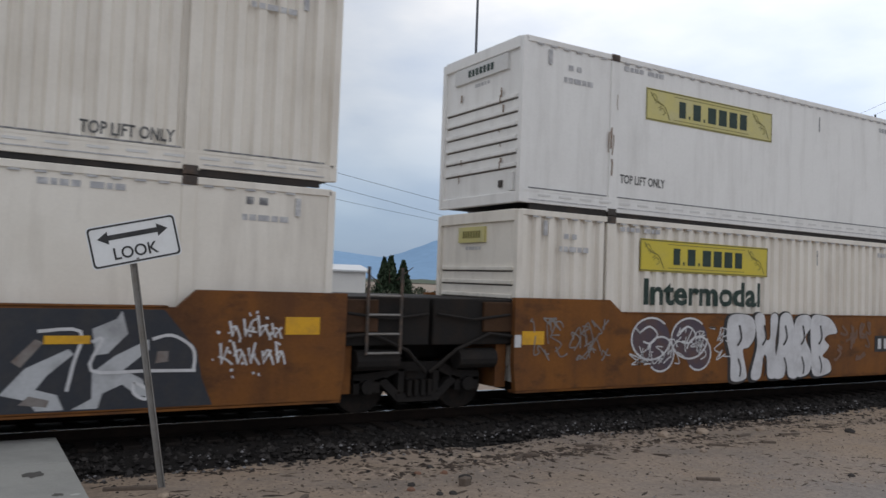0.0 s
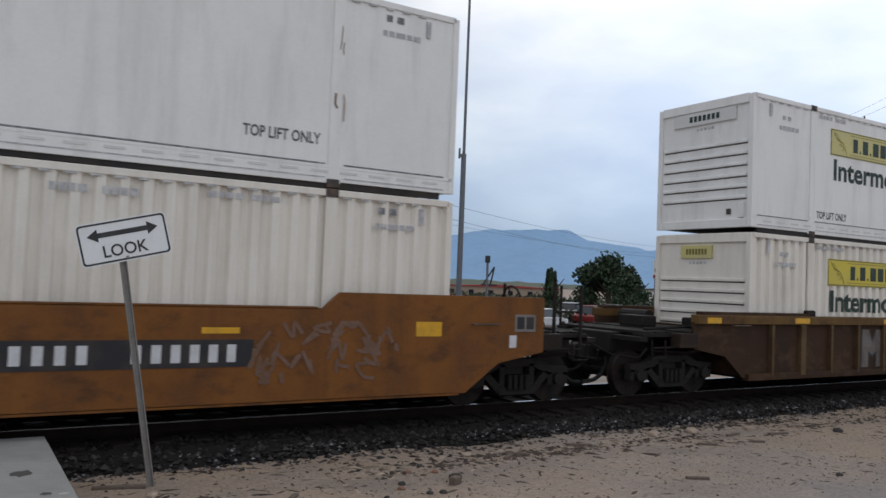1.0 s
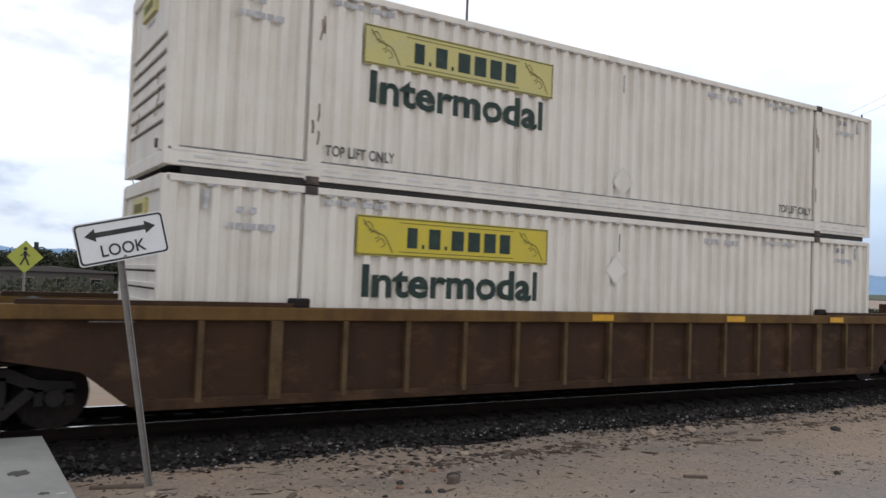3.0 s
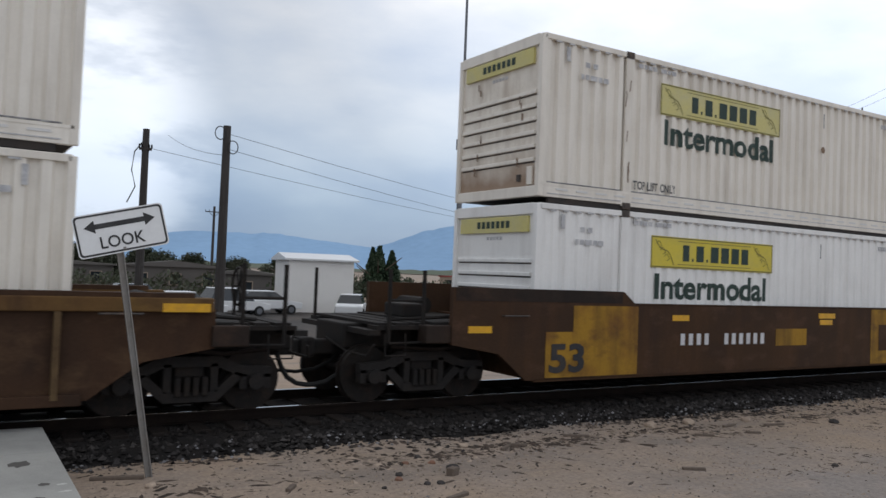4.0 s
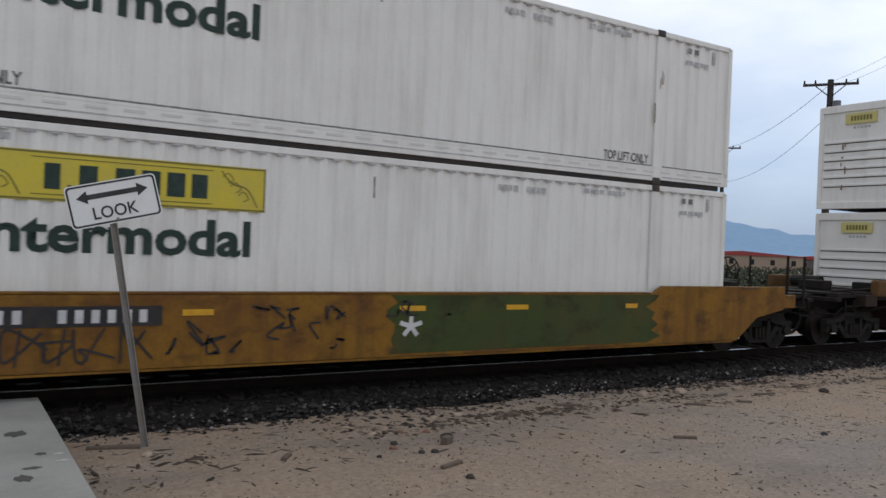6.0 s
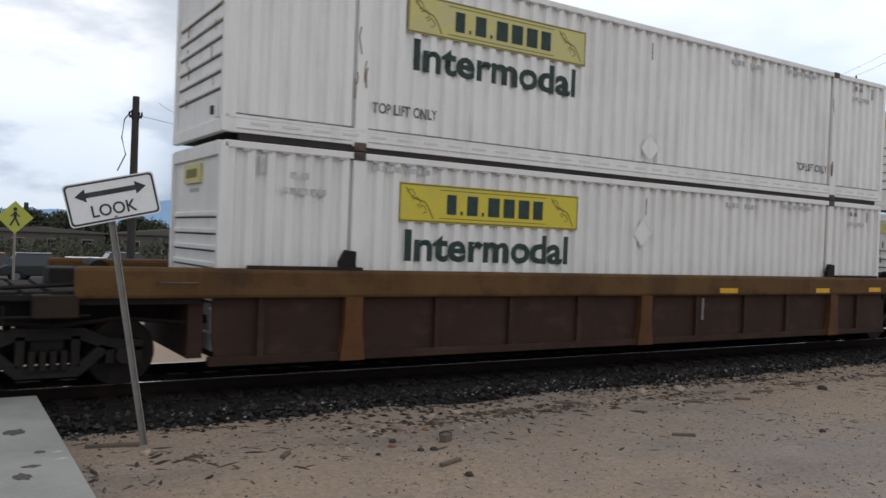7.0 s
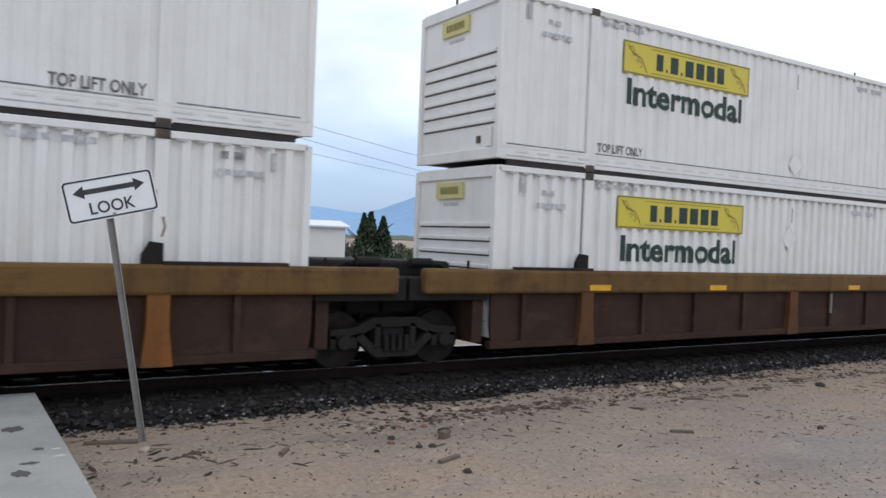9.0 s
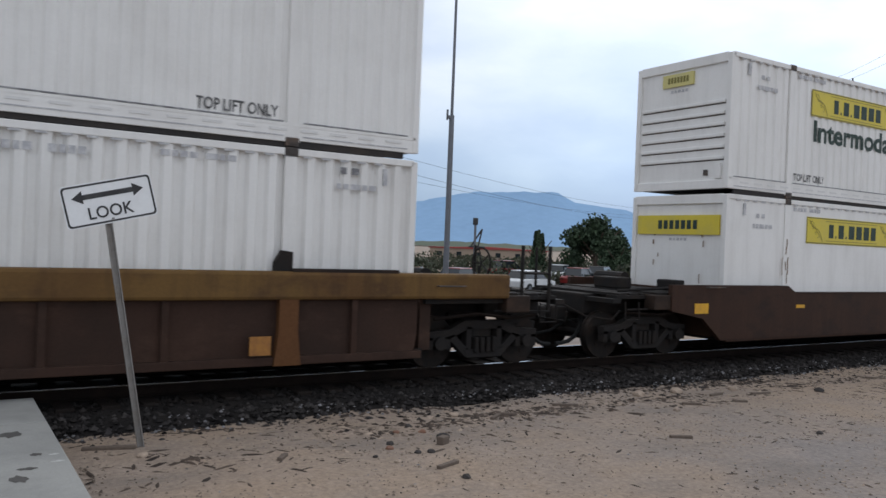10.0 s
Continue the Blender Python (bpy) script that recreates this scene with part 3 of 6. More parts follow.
def ribbon(bm, points, width, y, depth=0.004):
    """A painted stroke of that width through (x, z) points, just proud of the plane y."""
    pts = [Vector((p[0], p[1])) for p in points]
    left, right = [], []
    for i, p in enumerate(pts):
        d = (pts[min(i + 1, len(pts) - 1)] - pts[max(i - 1, 0)]).normalized()
        nrm = Vector((-d.y, d.x)) * width / 2
        left.append(p + nrm)
        right.append(p - nrm)
    for i in range(len(pts) - 1):
        quad = [left[i], left[i + 1], right[i + 1], right[i]]
        bm.faces.new([bm.verts.new((q.x, y - depth, q.y)) for q in quad])


def smooth_line(points, steps=6, closed=False):
    """Catmull-Rom through (x, z) points."""
    n = len(points)
    out = []
    for i in range(n if closed else n - 1):
        p = [Vector(points[(i + k) % n] if closed else points[min(max(i + k, 0), n - 1)]) for k in (-1, 0, 1, 2)]
        for s in range(steps):
            t = s / steps
            out.append(0.5 * (2 * p[1] + (p[2] - p[0]) * t + (2 * p[0] - 5 * p[1] + 4 * p[2] - p[3]) * t * t + (3 * p[1] - p[0] - 3 * p[2] + p[3]) * t ** 3))
    if not closed:
        out.append(Vector(points[-1]))
    return [(v.x, v.y) for v in out]


def blob(bm, outline, y):
    bm.faces.new([bm.verts.new((x, y, z)) for x, z in outline])


# ---- ground ----
LOT = -0.75            # the lot beyond the track lies lower


def height_at(x, y):
    """Packed dirt by the track, a little lower than the walk."""
    if x < 1.4 and y < 10.8:
        return 0.0
    return 0.035 * noise.noise((x * 0.5, y * 0.8, 0)) + 0.012 * noise.noise((x * 2.3, y * 2.9, 4))


def make_ground():
    bm = bmesh.new()
    xs = [-3000, -900, -300, -100, -40, -15, -6] + [-3 + 0.22 * i for i in range(140)] + [30, 36, 45, 60, 90, 150, 300, 900, 3500]
    ys = [-400, -100, -30, -8, 0] + [1.5 + 0.2 * i for i in range(50)] + [12, 14, 17, 22, 30, 45, 70, 120, 250, 600, 1500, 4000]
    def fall(y):
        return LOT * min(1.0, max(0.0, (y - 14.0) / 12.0))

    grid = [[bm.verts.new((x, y, fall(y) if y > 13 else height_at(x, y) if -3 <= x <= 29 and 1.5 <= y <= 11 else 0.0)) for x in xs] for y in ys]
    for a, b in zip(grid, grid[1:]):
        for i in range(len(xs) - 1):
            bm.faces.new((a[i], a[i + 1], b[i + 1], b[i]))
    me = mesh_of("ground", bm)
    for p in me.polygons:
        p.use_smooth = True
    tagged(part("ground", me, "dirt"), "pinkish packed dirt ground beside the railway track", "ground", kind="structure")


make_ground()


def make_track():
    bm = bmesh.new()
    profile = [(-2.05, -0.02), (-1.75, 0.07), (-1.35, 0.15), (-0.9, 0.17), (0.9, 0.17), (1.35, 0.15), (1.9, -0.02)]
    rows = []
    for i in range(281):
        x = -30 + 0.5 * i
        rows.append([bm.verts.new((x, MID + dy + (0.16 * noise.noise((x * 0.7, dy, 3)) if k in (0, 1) else 0.0), z + 0.015 * noise.noise((x * 2, dy * 3, 1))))
                     for k, (dy, z) in enumerate(profile)])
    for a, b in zip(rows, rows[1:]):
        for k in range(len(profile) - 1):
            bm.faces.new((a[k], b[k], b[k + 1], a[k + 1]))
    bed = tagged(part("ballast_bed", bm, "ballast"), "dark grey ballast bed under the railway track", "ballast", kind="structure")
    for side in (-0.7525, 0.7525):
        y = MID + side
        rail = tagged(part("rail", boxes((-40, 130, y - 0.07, y + 0.07, 0.2, 0.216), (-40, 130, y - 0.009, y + 0.009, 0.216, 0.32), (-40, 130, y - 0.034, y + 0.034, 0.312, 0.346)), "rail_side"),
                      "rusty steel rail with a shiny running surface", "rail", "rails of the track", "structure")
        part("running_surface", boxes((-40, 130, y - 0.026, y + 0.026, 0.345, 0.35)), "tread", rail, "polished rail head")
    tie = boxes((-0.11, 0.11, -1.3, 1.3, 0.02, 0.20, 0.012))
    first = tagged(part("railway_tie", tie, "tie", place=pose(-10, MID, 0)), "weathered wooden tie sunk in dark ballast", "railway tie", "ties of the track", "structure")
    for i in range(1, 150):
        copy_thing(first, pose(-10 + 0.52 * i + random.uniform(-0.02, 0.02), MID, 0, 0, 0, random.uniform(-1, 1)))
    return bed


make_track()


def make_walk_slab():
    """The concrete footway that leads over the track."""
    slab = thing("footway", "grey concrete footway slabs that lead to the track", "footway", kind="structure")
    edges = [-6.0, -2.6, 0.4, 3.4, 6.4, 9.35, 10.72]
    for a, b in zip(edges, edges[1:]):
        part("slab", boxes((-1.6, 1.10, a + 0.008, b - 0.008, 0.05, 0.35, 0.012)), "concrete", slab)
        part("slab", boxes((-4.4, -1.615, a + 0.008, b - 0.008, 0.05, 0.348, 0.012)), "concrete", slab)
    def scuff(x, y, w, d, mat, label, turn):
        bm = bmesh.new()
        ring = [(0.5 * w * math.cos(k * math.tau / 14) * (1 + 0.25 * math.sin(3.1 * k)), 0.5 * d * math.sin(k * math.tau / 14) * (1 + 0.3 * math.sin(2.3 * k + 1))) for k in range(14)]
        bm.faces.new([bm.verts.new((u, v, 0)) for u, v in ring])
        part("scuff", bm, mat, slab, label, pose(x, y, 0.3525, 0, 0, turn))

    for x, y, w, d, turn in ((0.72, 8.86, 0.2, 0.24, -20), (0.66, 7.26, 0.14, 0.2, 10), (0.86, 8.0, 0.1, 0.1, 30), (0.75, 7.55, 0.16, 0.08, 0)):
        scuff(x, y, w, d, "crack", "dark scuff on the concrete", turn)
    for y, w in ((7.70, 0.12), (7.95, 0.09)):
        scuff(1.0, y, w, 0.05, "pale_scrape", "pale scrape on the slab edge", 8)
    part("joint", boxes((-4.3, 1.05, -5.9, 10.6, 0.02, 0.325)), "crack", slab, "dark joint between the slabs")


make_walk_slab()


# ---- train ----
LONG, WIDE, HIGH = 16.154, 2.59, 2.895
HALF = WIDE / 2


def corrugated(x0, x1, z0, z1, y, pitch, depth):
    """A ribbed sheet whose outer face lies at y, facing -y; the troughs lie deeper."""
    bm = bmesh.new()
    count = max(1, round((x1 - x0) / pitch))
    step = (x1 - x0) / count
    profile = []
    for i in range(count):
        a = x0 + i * step
        profile += [(a, 0.0), (a + step * 0.38, 0.0), (a + step * 0.52, depth), (a + step * 0.86, depth)]
    profile.append((x1, 0.0))
    low = [bm.verts.new((x, y + d, z0)) for x, d in profile]
    top = [bm.verts.new((x, y + d, z1)) for x, d in profile]
    for i in range(len(profile) - 1):
        bm.faces.new((low[i], low[i + 1], top[i + 1], top[i]))
    return bm


SIDE_STYLE = {"deep": (0.285, 0.062), "shallow": (0.285, 0.030), "smooth": (1.2, 0.003)}
POSTS = (1.98, LONG - 1.98 - 0.18)


def logo_plate(parent, x0, x1, z0, z1, y, mat="yellow_plate", marks=6, whole=True):
    """A yellow name plate: frame lines, scrolls and a row of plain dark bars."""
    plate = part("name_plate", boxes((x0, x1, y - 0.006, y, z0, z1)), mat, parent, "yellow plate with dark bars")
    w, h = x1 - x0, z1 - z0
    bm = bmesh.new()
    t = 0.022 * max(1.0, h / 0.6)
    for zz in (z0 + 0.02, z1 - 0.02):
        ribbon(bm, [(x0, zz), (x1, zz)], t, y - 0.006)
    for xx in (x0 + 0.012, x1 - 0.012):
        ribbon(bm, [(xx, z0), (xx, z1)], t, y - 0.006)
    if whole:
        for f in (0.1, 0.9):
            a = x0 + w * f
            ribbon(bm, smooth_line([(a - 0.07 * w, z1 - 0.12 * h), (a - 0.03 * w, z0 + 0.62 * h), (a + 0.03 * w, z0 + 0.5 * h), (a + 0.07 * w, z0 + 0.1 * h)]), t * 0.8, y - 0.007)
            for k in range(3):
                cx = a + (-0.045 + 0.03 * k) * w
                ribbon(bm, smooth_line([(cx - 0.02 * w, z0 + (0.75 - 0.2 * k) * h), (cx, z0 + (0.84 - 0.2 * k) * h), (cx + 0.02 * w, z0 + (0.7 - 0.2 * k) * h), (cx, z0 + (0.62 - 0.2 * k) * h)]), t * 0.6, y - 0.008)
        for zz in (z0 + 0.13 * h, z1 - 0.13 * h):
            ribbon(bm, [(x0 + 0.2 * w, zz), (x0 + 0.8 * w, zz)], t * 0.5, y - 0.007)
    else:
        for k in range(5):
            ribbon(bm, [(x0 + (0.66 + 0.02 * k) * w, z1 - (0.12 + 0.03 * k) * h), (x0 + (0.80 + 0.03 * k) * w, z0 + (0.62 - 0.12 * k) * h), (x0 + 0.97 * w, z0 + (0.60 - 0.13 * k) * h)], t * 0.6, y - 0.007 - 0.0004 * k)
        for f in (0.86, 0.93):
            ribbon(bm, [(x0 + 0.05 * w, z0 + f * h), (x0 + 0.75 * w, z0 + f * h)], t * 0.5, y - 0.007)
    tagged(part("plate_ornament", bm, "plate_line", plate), kind="stuff")
    a, b = (0.24, 0.78) if whole else (0.10, 0.62)
    widths = [0.85, 0.2, 1.0, 0.2, 1.1, 1.1, 1.1, 1.0] if whole else [0.25, 1.0, 1.0, 1.0, 0.95]
    unit = (b - a) * w / (sum(widths) + 0.4 * (len(widths) - 1))
    x = x0 + a * w
    for k in widths:
        tall = 0.52 * h if k > 0.5 else 0.1 * h
        part("bar", boxes((x, x + k * unit, y - 0.011, y - 0.005, z0 + 0.24 * h, z0 + 0.24 * h + tall)), "ink", plate)
        x += (k + 0.4) * unit
    return plate


def stencil_bars(parent, x0, z0, widths, tall, y, mat="faint_ink"):
    """A row of stencilled marks too worn to read."""
    bm, x = bmesh.new(), x0
    for w in widths:
        if w > 0:
            box(bm, x, x + w, y - 0.004, y, z0, z0 + tall)
        x += abs(w) + 0.03
    return tagged(part("stencil_line", bm, mat, parent, "worn stencilled marks"), kind="stuff")


NOTICE_Z = dict(zip("ABCDEFGHIJ", (0.39, 0.60, 0.42, 0.44, 0.39, 0.37, 0.59, 0.37, 0.38, 0.40)))
PLATE_SHIFT = {("B", 1): (0.06, -0.05), ("C", 1): (-0.06, 0.0), ("C", 0): (-0.08, -0.09), ("E", 1): (0.1, -0.02), ("E", 0): (-0.03, -0.07), ("F", 1): (0.02, 0.09), ("H", 1): (0.05, 0.07), ("G", 0): (-0.03, -0.04)}


def make_container(stack, upper, style, mat, plate="full", word=True, end="small"):
    """One long box: ribbed side, rails, posts, castings, nose wall with its ribs, plates and lettering."""
    where = "stacked on another container" if upper else "sunk in a well car"
    tone = {"white": "white", "cream": "cream-white", "bright": "bright white"}[mat]
    look_of = {"deep": "deeply ribbed", "shallow": "lightly ribbed", "smooth": "smooth-sided"}[style]
    c = thing("shipping_container", f"{tone} {look_of} long steel container {where}", "shipping container", "containers on the train")
    yn = -HALF
    pitch, depth = SIDE_STYLE[style]
    part("side_panel", shared(("side_panel", style), lambda: corrugated(0.1, LONG - 0.1, 0.31 if upper else 0.2, HIGH - 0.1, yn + 0.022, pitch, depth)), mat, c)
    part("far_side_panel", shared(("far_side_panel",), lambda: boxes((0.1, LONG - 0.1, HALF - 0.06, HALF - 0.02, 0.16, HIGH - 0.1))), mat, c)
    part("roof", shared(("roof",), lambda: boxes((0.05, LONG - 0.05, yn + 0.03, HALF - 0.03, HIGH - 0.05, HIGH - 0.008))), mat, c)
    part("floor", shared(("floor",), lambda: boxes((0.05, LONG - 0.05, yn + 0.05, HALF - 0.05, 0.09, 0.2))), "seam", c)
    part("far_end_wall", shared(("far_end_wall",), lambda: boxes((LONG - 0.09, LONG - 0.03, yn + 0.08, HALF - 0.08, 0.1, HIGH - 0.1))), mat, c)

    def bottom_rail():
        bm = bmesh.new()
        tall = 0.31 if upper else 0.2
        low = 0.075 if upper else 0.05
        box(bm, 1.95, LONG - 1.95, yn + 0.004, yn + 0.1, 0.05, tall - 0.02, 0.008)
        for a, b in ((0.06, 1.96), (LONG - 1.96, LONG - 0.06)):
            box(bm, a, b, yn + 0.006, yn + 0.1, low, tall - 0.022, 0.008)
        box(bm, 0.06, LONG - 0.06, yn, yn + 0.05, tall - 0.035, tall + 0.005)
        return bm

    part("rail_slot", shared(("rail_slot",), lambda: boxes(*[(0.4 + k * 0.46, 0.66 + k * 0.46, yn - 0.003, yn + 0.02, 0.2, 0.235) for k in range(34)])), "slot_grey", c, "row of shallow grey rail slots")["kind"] = "stuff"
    part("bottom_rail", shared(("bottom_rail", upper), bottom_rail), mat, c)
    if upper:
        for a, b in ((0.2, 1.93), (2.2, 13.95), (14.25, LONG - 0.2)):
            part("rail_seam", shared(("rail_seam", a), lambda: boxes((a, b, yn - 0.003, yn + 0.02, 0.322, 0.340))), "grey_ink", c, "thin dark seam over the bottom rail")
            part("rail_lip", shared(("rail_lip", a), lambda: boxes((a, b, yn - 0.003, yn + 0.02, 0.126, 0.142))), "faint_ink", c, "thin grey seam low on the rail")
    # a dark strip that paints the shade below the rail
    part("bottom_slot", shared(("bottom_slot", upper), lambda: boxes((0.25, LONG - 0.25, yn + 0.03, yn + 0.09, -0.02, 0.16))), "seam", c, "dark strip of painted shade under the rail")

    def top_rail():
        bm = boxes((0.06, LONG - 0.06, yn, yn + 0.09, HIGH - 0.1, HIGH, 0.012), (0.06, LONG - 0.06, HALF - 0.09, HALF, HIGH - 0.1, HIGH, 0.012))
        return bm

    part("top_rail", shared(("top_rail",), top_rail), mat, c)
    # grey dashes paint the shadow that the top rail drops on the ribs
    part("top_shadow_strip", shared(("top_shadow_strip",), lambda: boxes(*[(0.3 + k * 0.285, 0.3 + k * 0.285 + 0.13, yn - 0.003, yn + 0.01, HIGH - 0.125, HIGH - 0.1) for k in range(54)])), "faint_ink", c, "row of painted shadow dashes under the top rail")["kind"] = "stuff"
    for x in (0.0, LONG - 0.11):
        for y in (yn, HALF - 0.11):
            part("corner_post", shared(("corner_post", upper), lambda: boxes((0, 0.11, 0, 0.11, 0.08 if upper else 0.02, HIGH - 0.02, 0.01))), mat, c, place=pose(x, y, 0))
    for x in POSTS:
        part("lift_post", shared(("lift_post",), lambda: boxes((0, 0.18, 0, 0.05, 0.12, HIGH - 0.1, 0.006))), mat, c, place=pose(x, yn + 0.001, 0))
        for z in (-0.012, HIGH - 0.115):
            part("casting", shared(("casting",), lambda: boxes((0, 0.2, -0.012, 0.17, 0, 0.125, 0.01), (0.05, 0.15, -0.02, 0.0, 0.03, 0.09))), "gap", c, "dark steel corner casting", pose(x - 0.01, yn, z))
    # nose wall with level ribs
    nose = part("nose_wall", shared(("nose_wall",), lambda: boxes((0.05, 0.09, yn + 0.1, HALF - 0.1, 0.15, HIGH - 0.1))), "rusted_cream" if (stack, upper) == ("E", True) else mat, c)
    part("nose_header", shared(("nose_header",), lambda: boxes((0.0, 0.1, yn + 0.11, HALF - 0.11, HIGH - 0.2, HIGH, 0.012))), mat, c)
    part("nose_sill", shared(("nose_sill", upper), lambda: boxes((0.0, 0.1, yn + 0.11, HALF - 0.11, 0.075 if upper else 0.02, 0.26, 0.012))), mat, c)
    if end != "flat":
        for k in range(6):
            z = 0.72 + k * 0.235
            part("nose_rib", shared(("nose_rib",), lambda: boxes((0.012, 0.05, yn + 0.16, HALF - 0.16, -0.035, 0.035, 0.012))), mat, nose, place=pose(0, 0, z))
            # a thin dark strip along the lower edge of each rib
            part("nose_groove", shared(("nose_groove",), lambda: boxes((0.045, 0.05, yn + 0.16, HALF - 0.16, -0.012, 0.012))), "gap", nose, "thin dark strip under a rib", pose(0, 0, z - 0.048))
        part("nose_latch", shared(("nose_latch",), lambda: boxes((0.0, 0.05, yn + 0.2, yn + 0.34, 0.28, 0.6, 0.01))), mat, nose)
        part("nose_bracket", shared(("nose_bracket",), lambda: boxes((0.02, 0.05, yn + 0.55, yn + 0.65, 0.36, 0.48))), "gap", nose)
    if end in ("small", "wide", "flat", "grey"):
        wide, z0, z1 = {"small": (0.85, HIGH - 0.54, HIGH - 0.26), "wide": (2.1, HIGH - 0.5, HIGH - 0.22), "grey": (1.7, HIGH - 0.5, HIGH - 0.22), "flat": (2.25, HIGH - 0.86, HIGH - 0.44)}[end]
        yc = 0.0 if end != "small" else 0.12
        p = part("nose_plate", boxes((0.0, 0.05, yc - wide / 2, yc + wide / 2, z0, z1)), {"flat": "yellow_plate", "grey": "slot_grey"}.get(end, "pale_plate"), nose, "grey plate with dark bars" if end == "grey" else "yellow plate with dark bars")
        span = wide * (0.5 if end != "small" else 0.7)
        for k in range(7):
            y = yc - span / 2 + span * k / 7
            part("bar", boxes((-0.005, 0.0, y, y + span / 7 * 0.68, z0 + (z1 - z0) * 0.28, z0 + (z1 - z0) * 0.74)), "ink" if end != "small" else "plate_line", p)
        part("nose_stencil", boxes(*[(0.044, 0.049, yc - 0.25 + 0.1 * k, yc - 0.18 + 0.1 * k, z0 - 0.13, z0 - 0.07) for k in range(5)]), "faint_ink", nose, "worn stencilled marks")["kind"] = "stuff"
    # side plates and lettering, each box painted a little differently
    y = yn + 0.019
    px, pz = PLATE_SHIFT.get((stack, int(upper)), (0.0, 0.0))
    lo = (-0.09 if upper else -0.02) + pz
    if plate == "full":
        logo_plate(c, 2.80 + px, 6.42 + px, 1.98 + lo, 2.58 + lo, y, "pale_plate" if upper and stack in "BCDEG" else "yellow_plate")
    elif plate == "part":
        logo_plate(c, 4.15, 6.35, 2.0, 2.55, y, whole=False)
    if plate == "full" and word:
        painted_word("Intermodal", 2.93 + px, 6.24 + px, (1.34 if upper else 1.36) + 0.7 * pz, 0.46, style, "ink", c, "dark green word on the side", 0.019)
    elif plate == "part":
        painted_word("Inte", 2.85, 4.03, 1.38, 0.46, style, "ink", c, "dark green word on the side", 0.019)
        painted_word("rmodal", 4.22, 6.15, 1.38, 0.46, style, "ink", c, "dark green word on the side", 0.019)
    if upper:
        for x in (2.26, 12.73):
            painted_word("TOP LIFT ONLY", x, x + 1.14, NOTICE_Z[stack], 0.155, style, "notice_ink", c, "stencilled lifting notice", 0.005)
    stencil_bars(c, 1.0, 2.44, [0.1, -0.02, 0.1], 0.09, y, "faint_ink")
    stencil_bars(c, 0.9, 2.22, [0.07, 0.09, 0.16, 0.09, 0.12], 0.09, y, "faint_ink")
    stencil_bars(c, 2.3, HIGH - 0.24, [0.12, 0.07, 0.1, 0.1, -0.05, 0.16, 0.07, 0.12], 0.08, y, "faint_ink")
    stencil_bars(c, 10.4, HIGH - 0.34, [0.07, 0.09, 0.07, 0.1, -0.12, 0.09, 0.07, 0.08, 0.09], 0.1, y, "faint_ink")
    stencil_bars(c, 12.3, HIGH - 0.26, [0.12, 0.07, 0.1, 0.1, -0.05, 0.16, 0.07, 0.12], 0.08, y, "faint_ink")
    stencil_bars(c, LONG - 1.3, HIGH - 0.3, [0.1, -0.02, 0.12], 0.1, y, "grey_ink")
    stencil_bars(c, LONG - 1.35, HIGH - 0.52, [0.07, 0.09, 0.16, 0.09, 0.12], 0.08, y, "faint_ink")
    for x in (0.55, LONG - 0.6):
        part("vent_slot", shared(("vent_slot",), lambda: boxes((0, 0.07, yn - 0.006, yn + 0.02, HIGH - 0.42, HIGH - 0.17))), "faint_ink", c, "small dark vent", pose(x, 0, 0))
    if (stack, upper) in (("D", True), ("G", True), ("E", True), ("F", True), ("H", False), ("J", False), ("B", True)):
        rng = random.Random(ord(stack))
        bm = bmesh.new()
        for k in range(9):
            x, z = (POSTS[k % 2] + rng.uniform(-0.04, 0.2)), rng.uniform(0.7, 2.5)
            ribbon(bm, [(x, z), (x + rng.uniform(-0.03, 0.03), z - rng.uniform(0.05, 0.16)), (x + rng.uniform(-0.03, 0.03), z - rng.uniform(0.18, 0.4))], rng.uniform(0.012, 0.035), yn - 0.002)
        tagged(part("rust_drip", bm, "rust", c, "dark rust drips beside a post"), kind="stuff")
        bm = bmesh.new()
        for k in range(10):
            yy, zz = rng.choice((-0.75, 0.55)) + rng.uniform(-0.1, 0.1), rng.uniform(0.5, 2.2)
            box(bm, 0.008, 0.012, yy, yy + rng.uniform(0.02, 0.05), zz, zz + rng.uniform(0.05, 0.2))
        tagged(part("rust_spot", bm, "rust", c, "dark rust marks on the nose ribs"), kind="stuff")
    part("scuff_line", boxes((8.1, 8.125, yn + 0.016, yn + 0.03, HIGH - 0.62, HIGH - 0.3)), "grey_ink", c, "thin dark vertical scrape")
    if stack in "CDGHIJ":
        bm = bmesh.new()
        xc, zc = (8.14, 0.62) if upper else (8.03, 1.93)
        corner = [(xc, zc + 0.26), (xc + 0.26, zc), (xc, zc - 0.26), (xc - 0.26, zc), (xc, zc + 0.26)]
        for p, q in zip(corner, corner[1:]):
            ribbon(bm, [p, q], 0.02, yn + 0.018)
        part("placard_frame", bm, "slot_grey", c, "empty diamond placard frame")
        bm = bmesh.new()
        blob(bm, [(xc + 0.25 * u, zc + 0.25 * w) for u, w in ((0, 1), (1, 0), (0.1, -1), (-0.9, -0.05))], yn + 0.017)
        part("placard_back", bm, mat, c, "cleaner patch behind the placard frame")
    if stack == "E" and upper:
        bm = bmesh.new()
        bmesh.ops.create_circle(bm, cap_ends=True, segments=12, radius=0.075, matrix=pose(8.1, yn + 0.018, 1.78, 90, 0, 0))
        part("rust_spot", bm, "rust", c, "round rusty spot on the side")
    return c, (STACK_X[stack], MID, 3.665 + 0.03 if upper else 0.765)


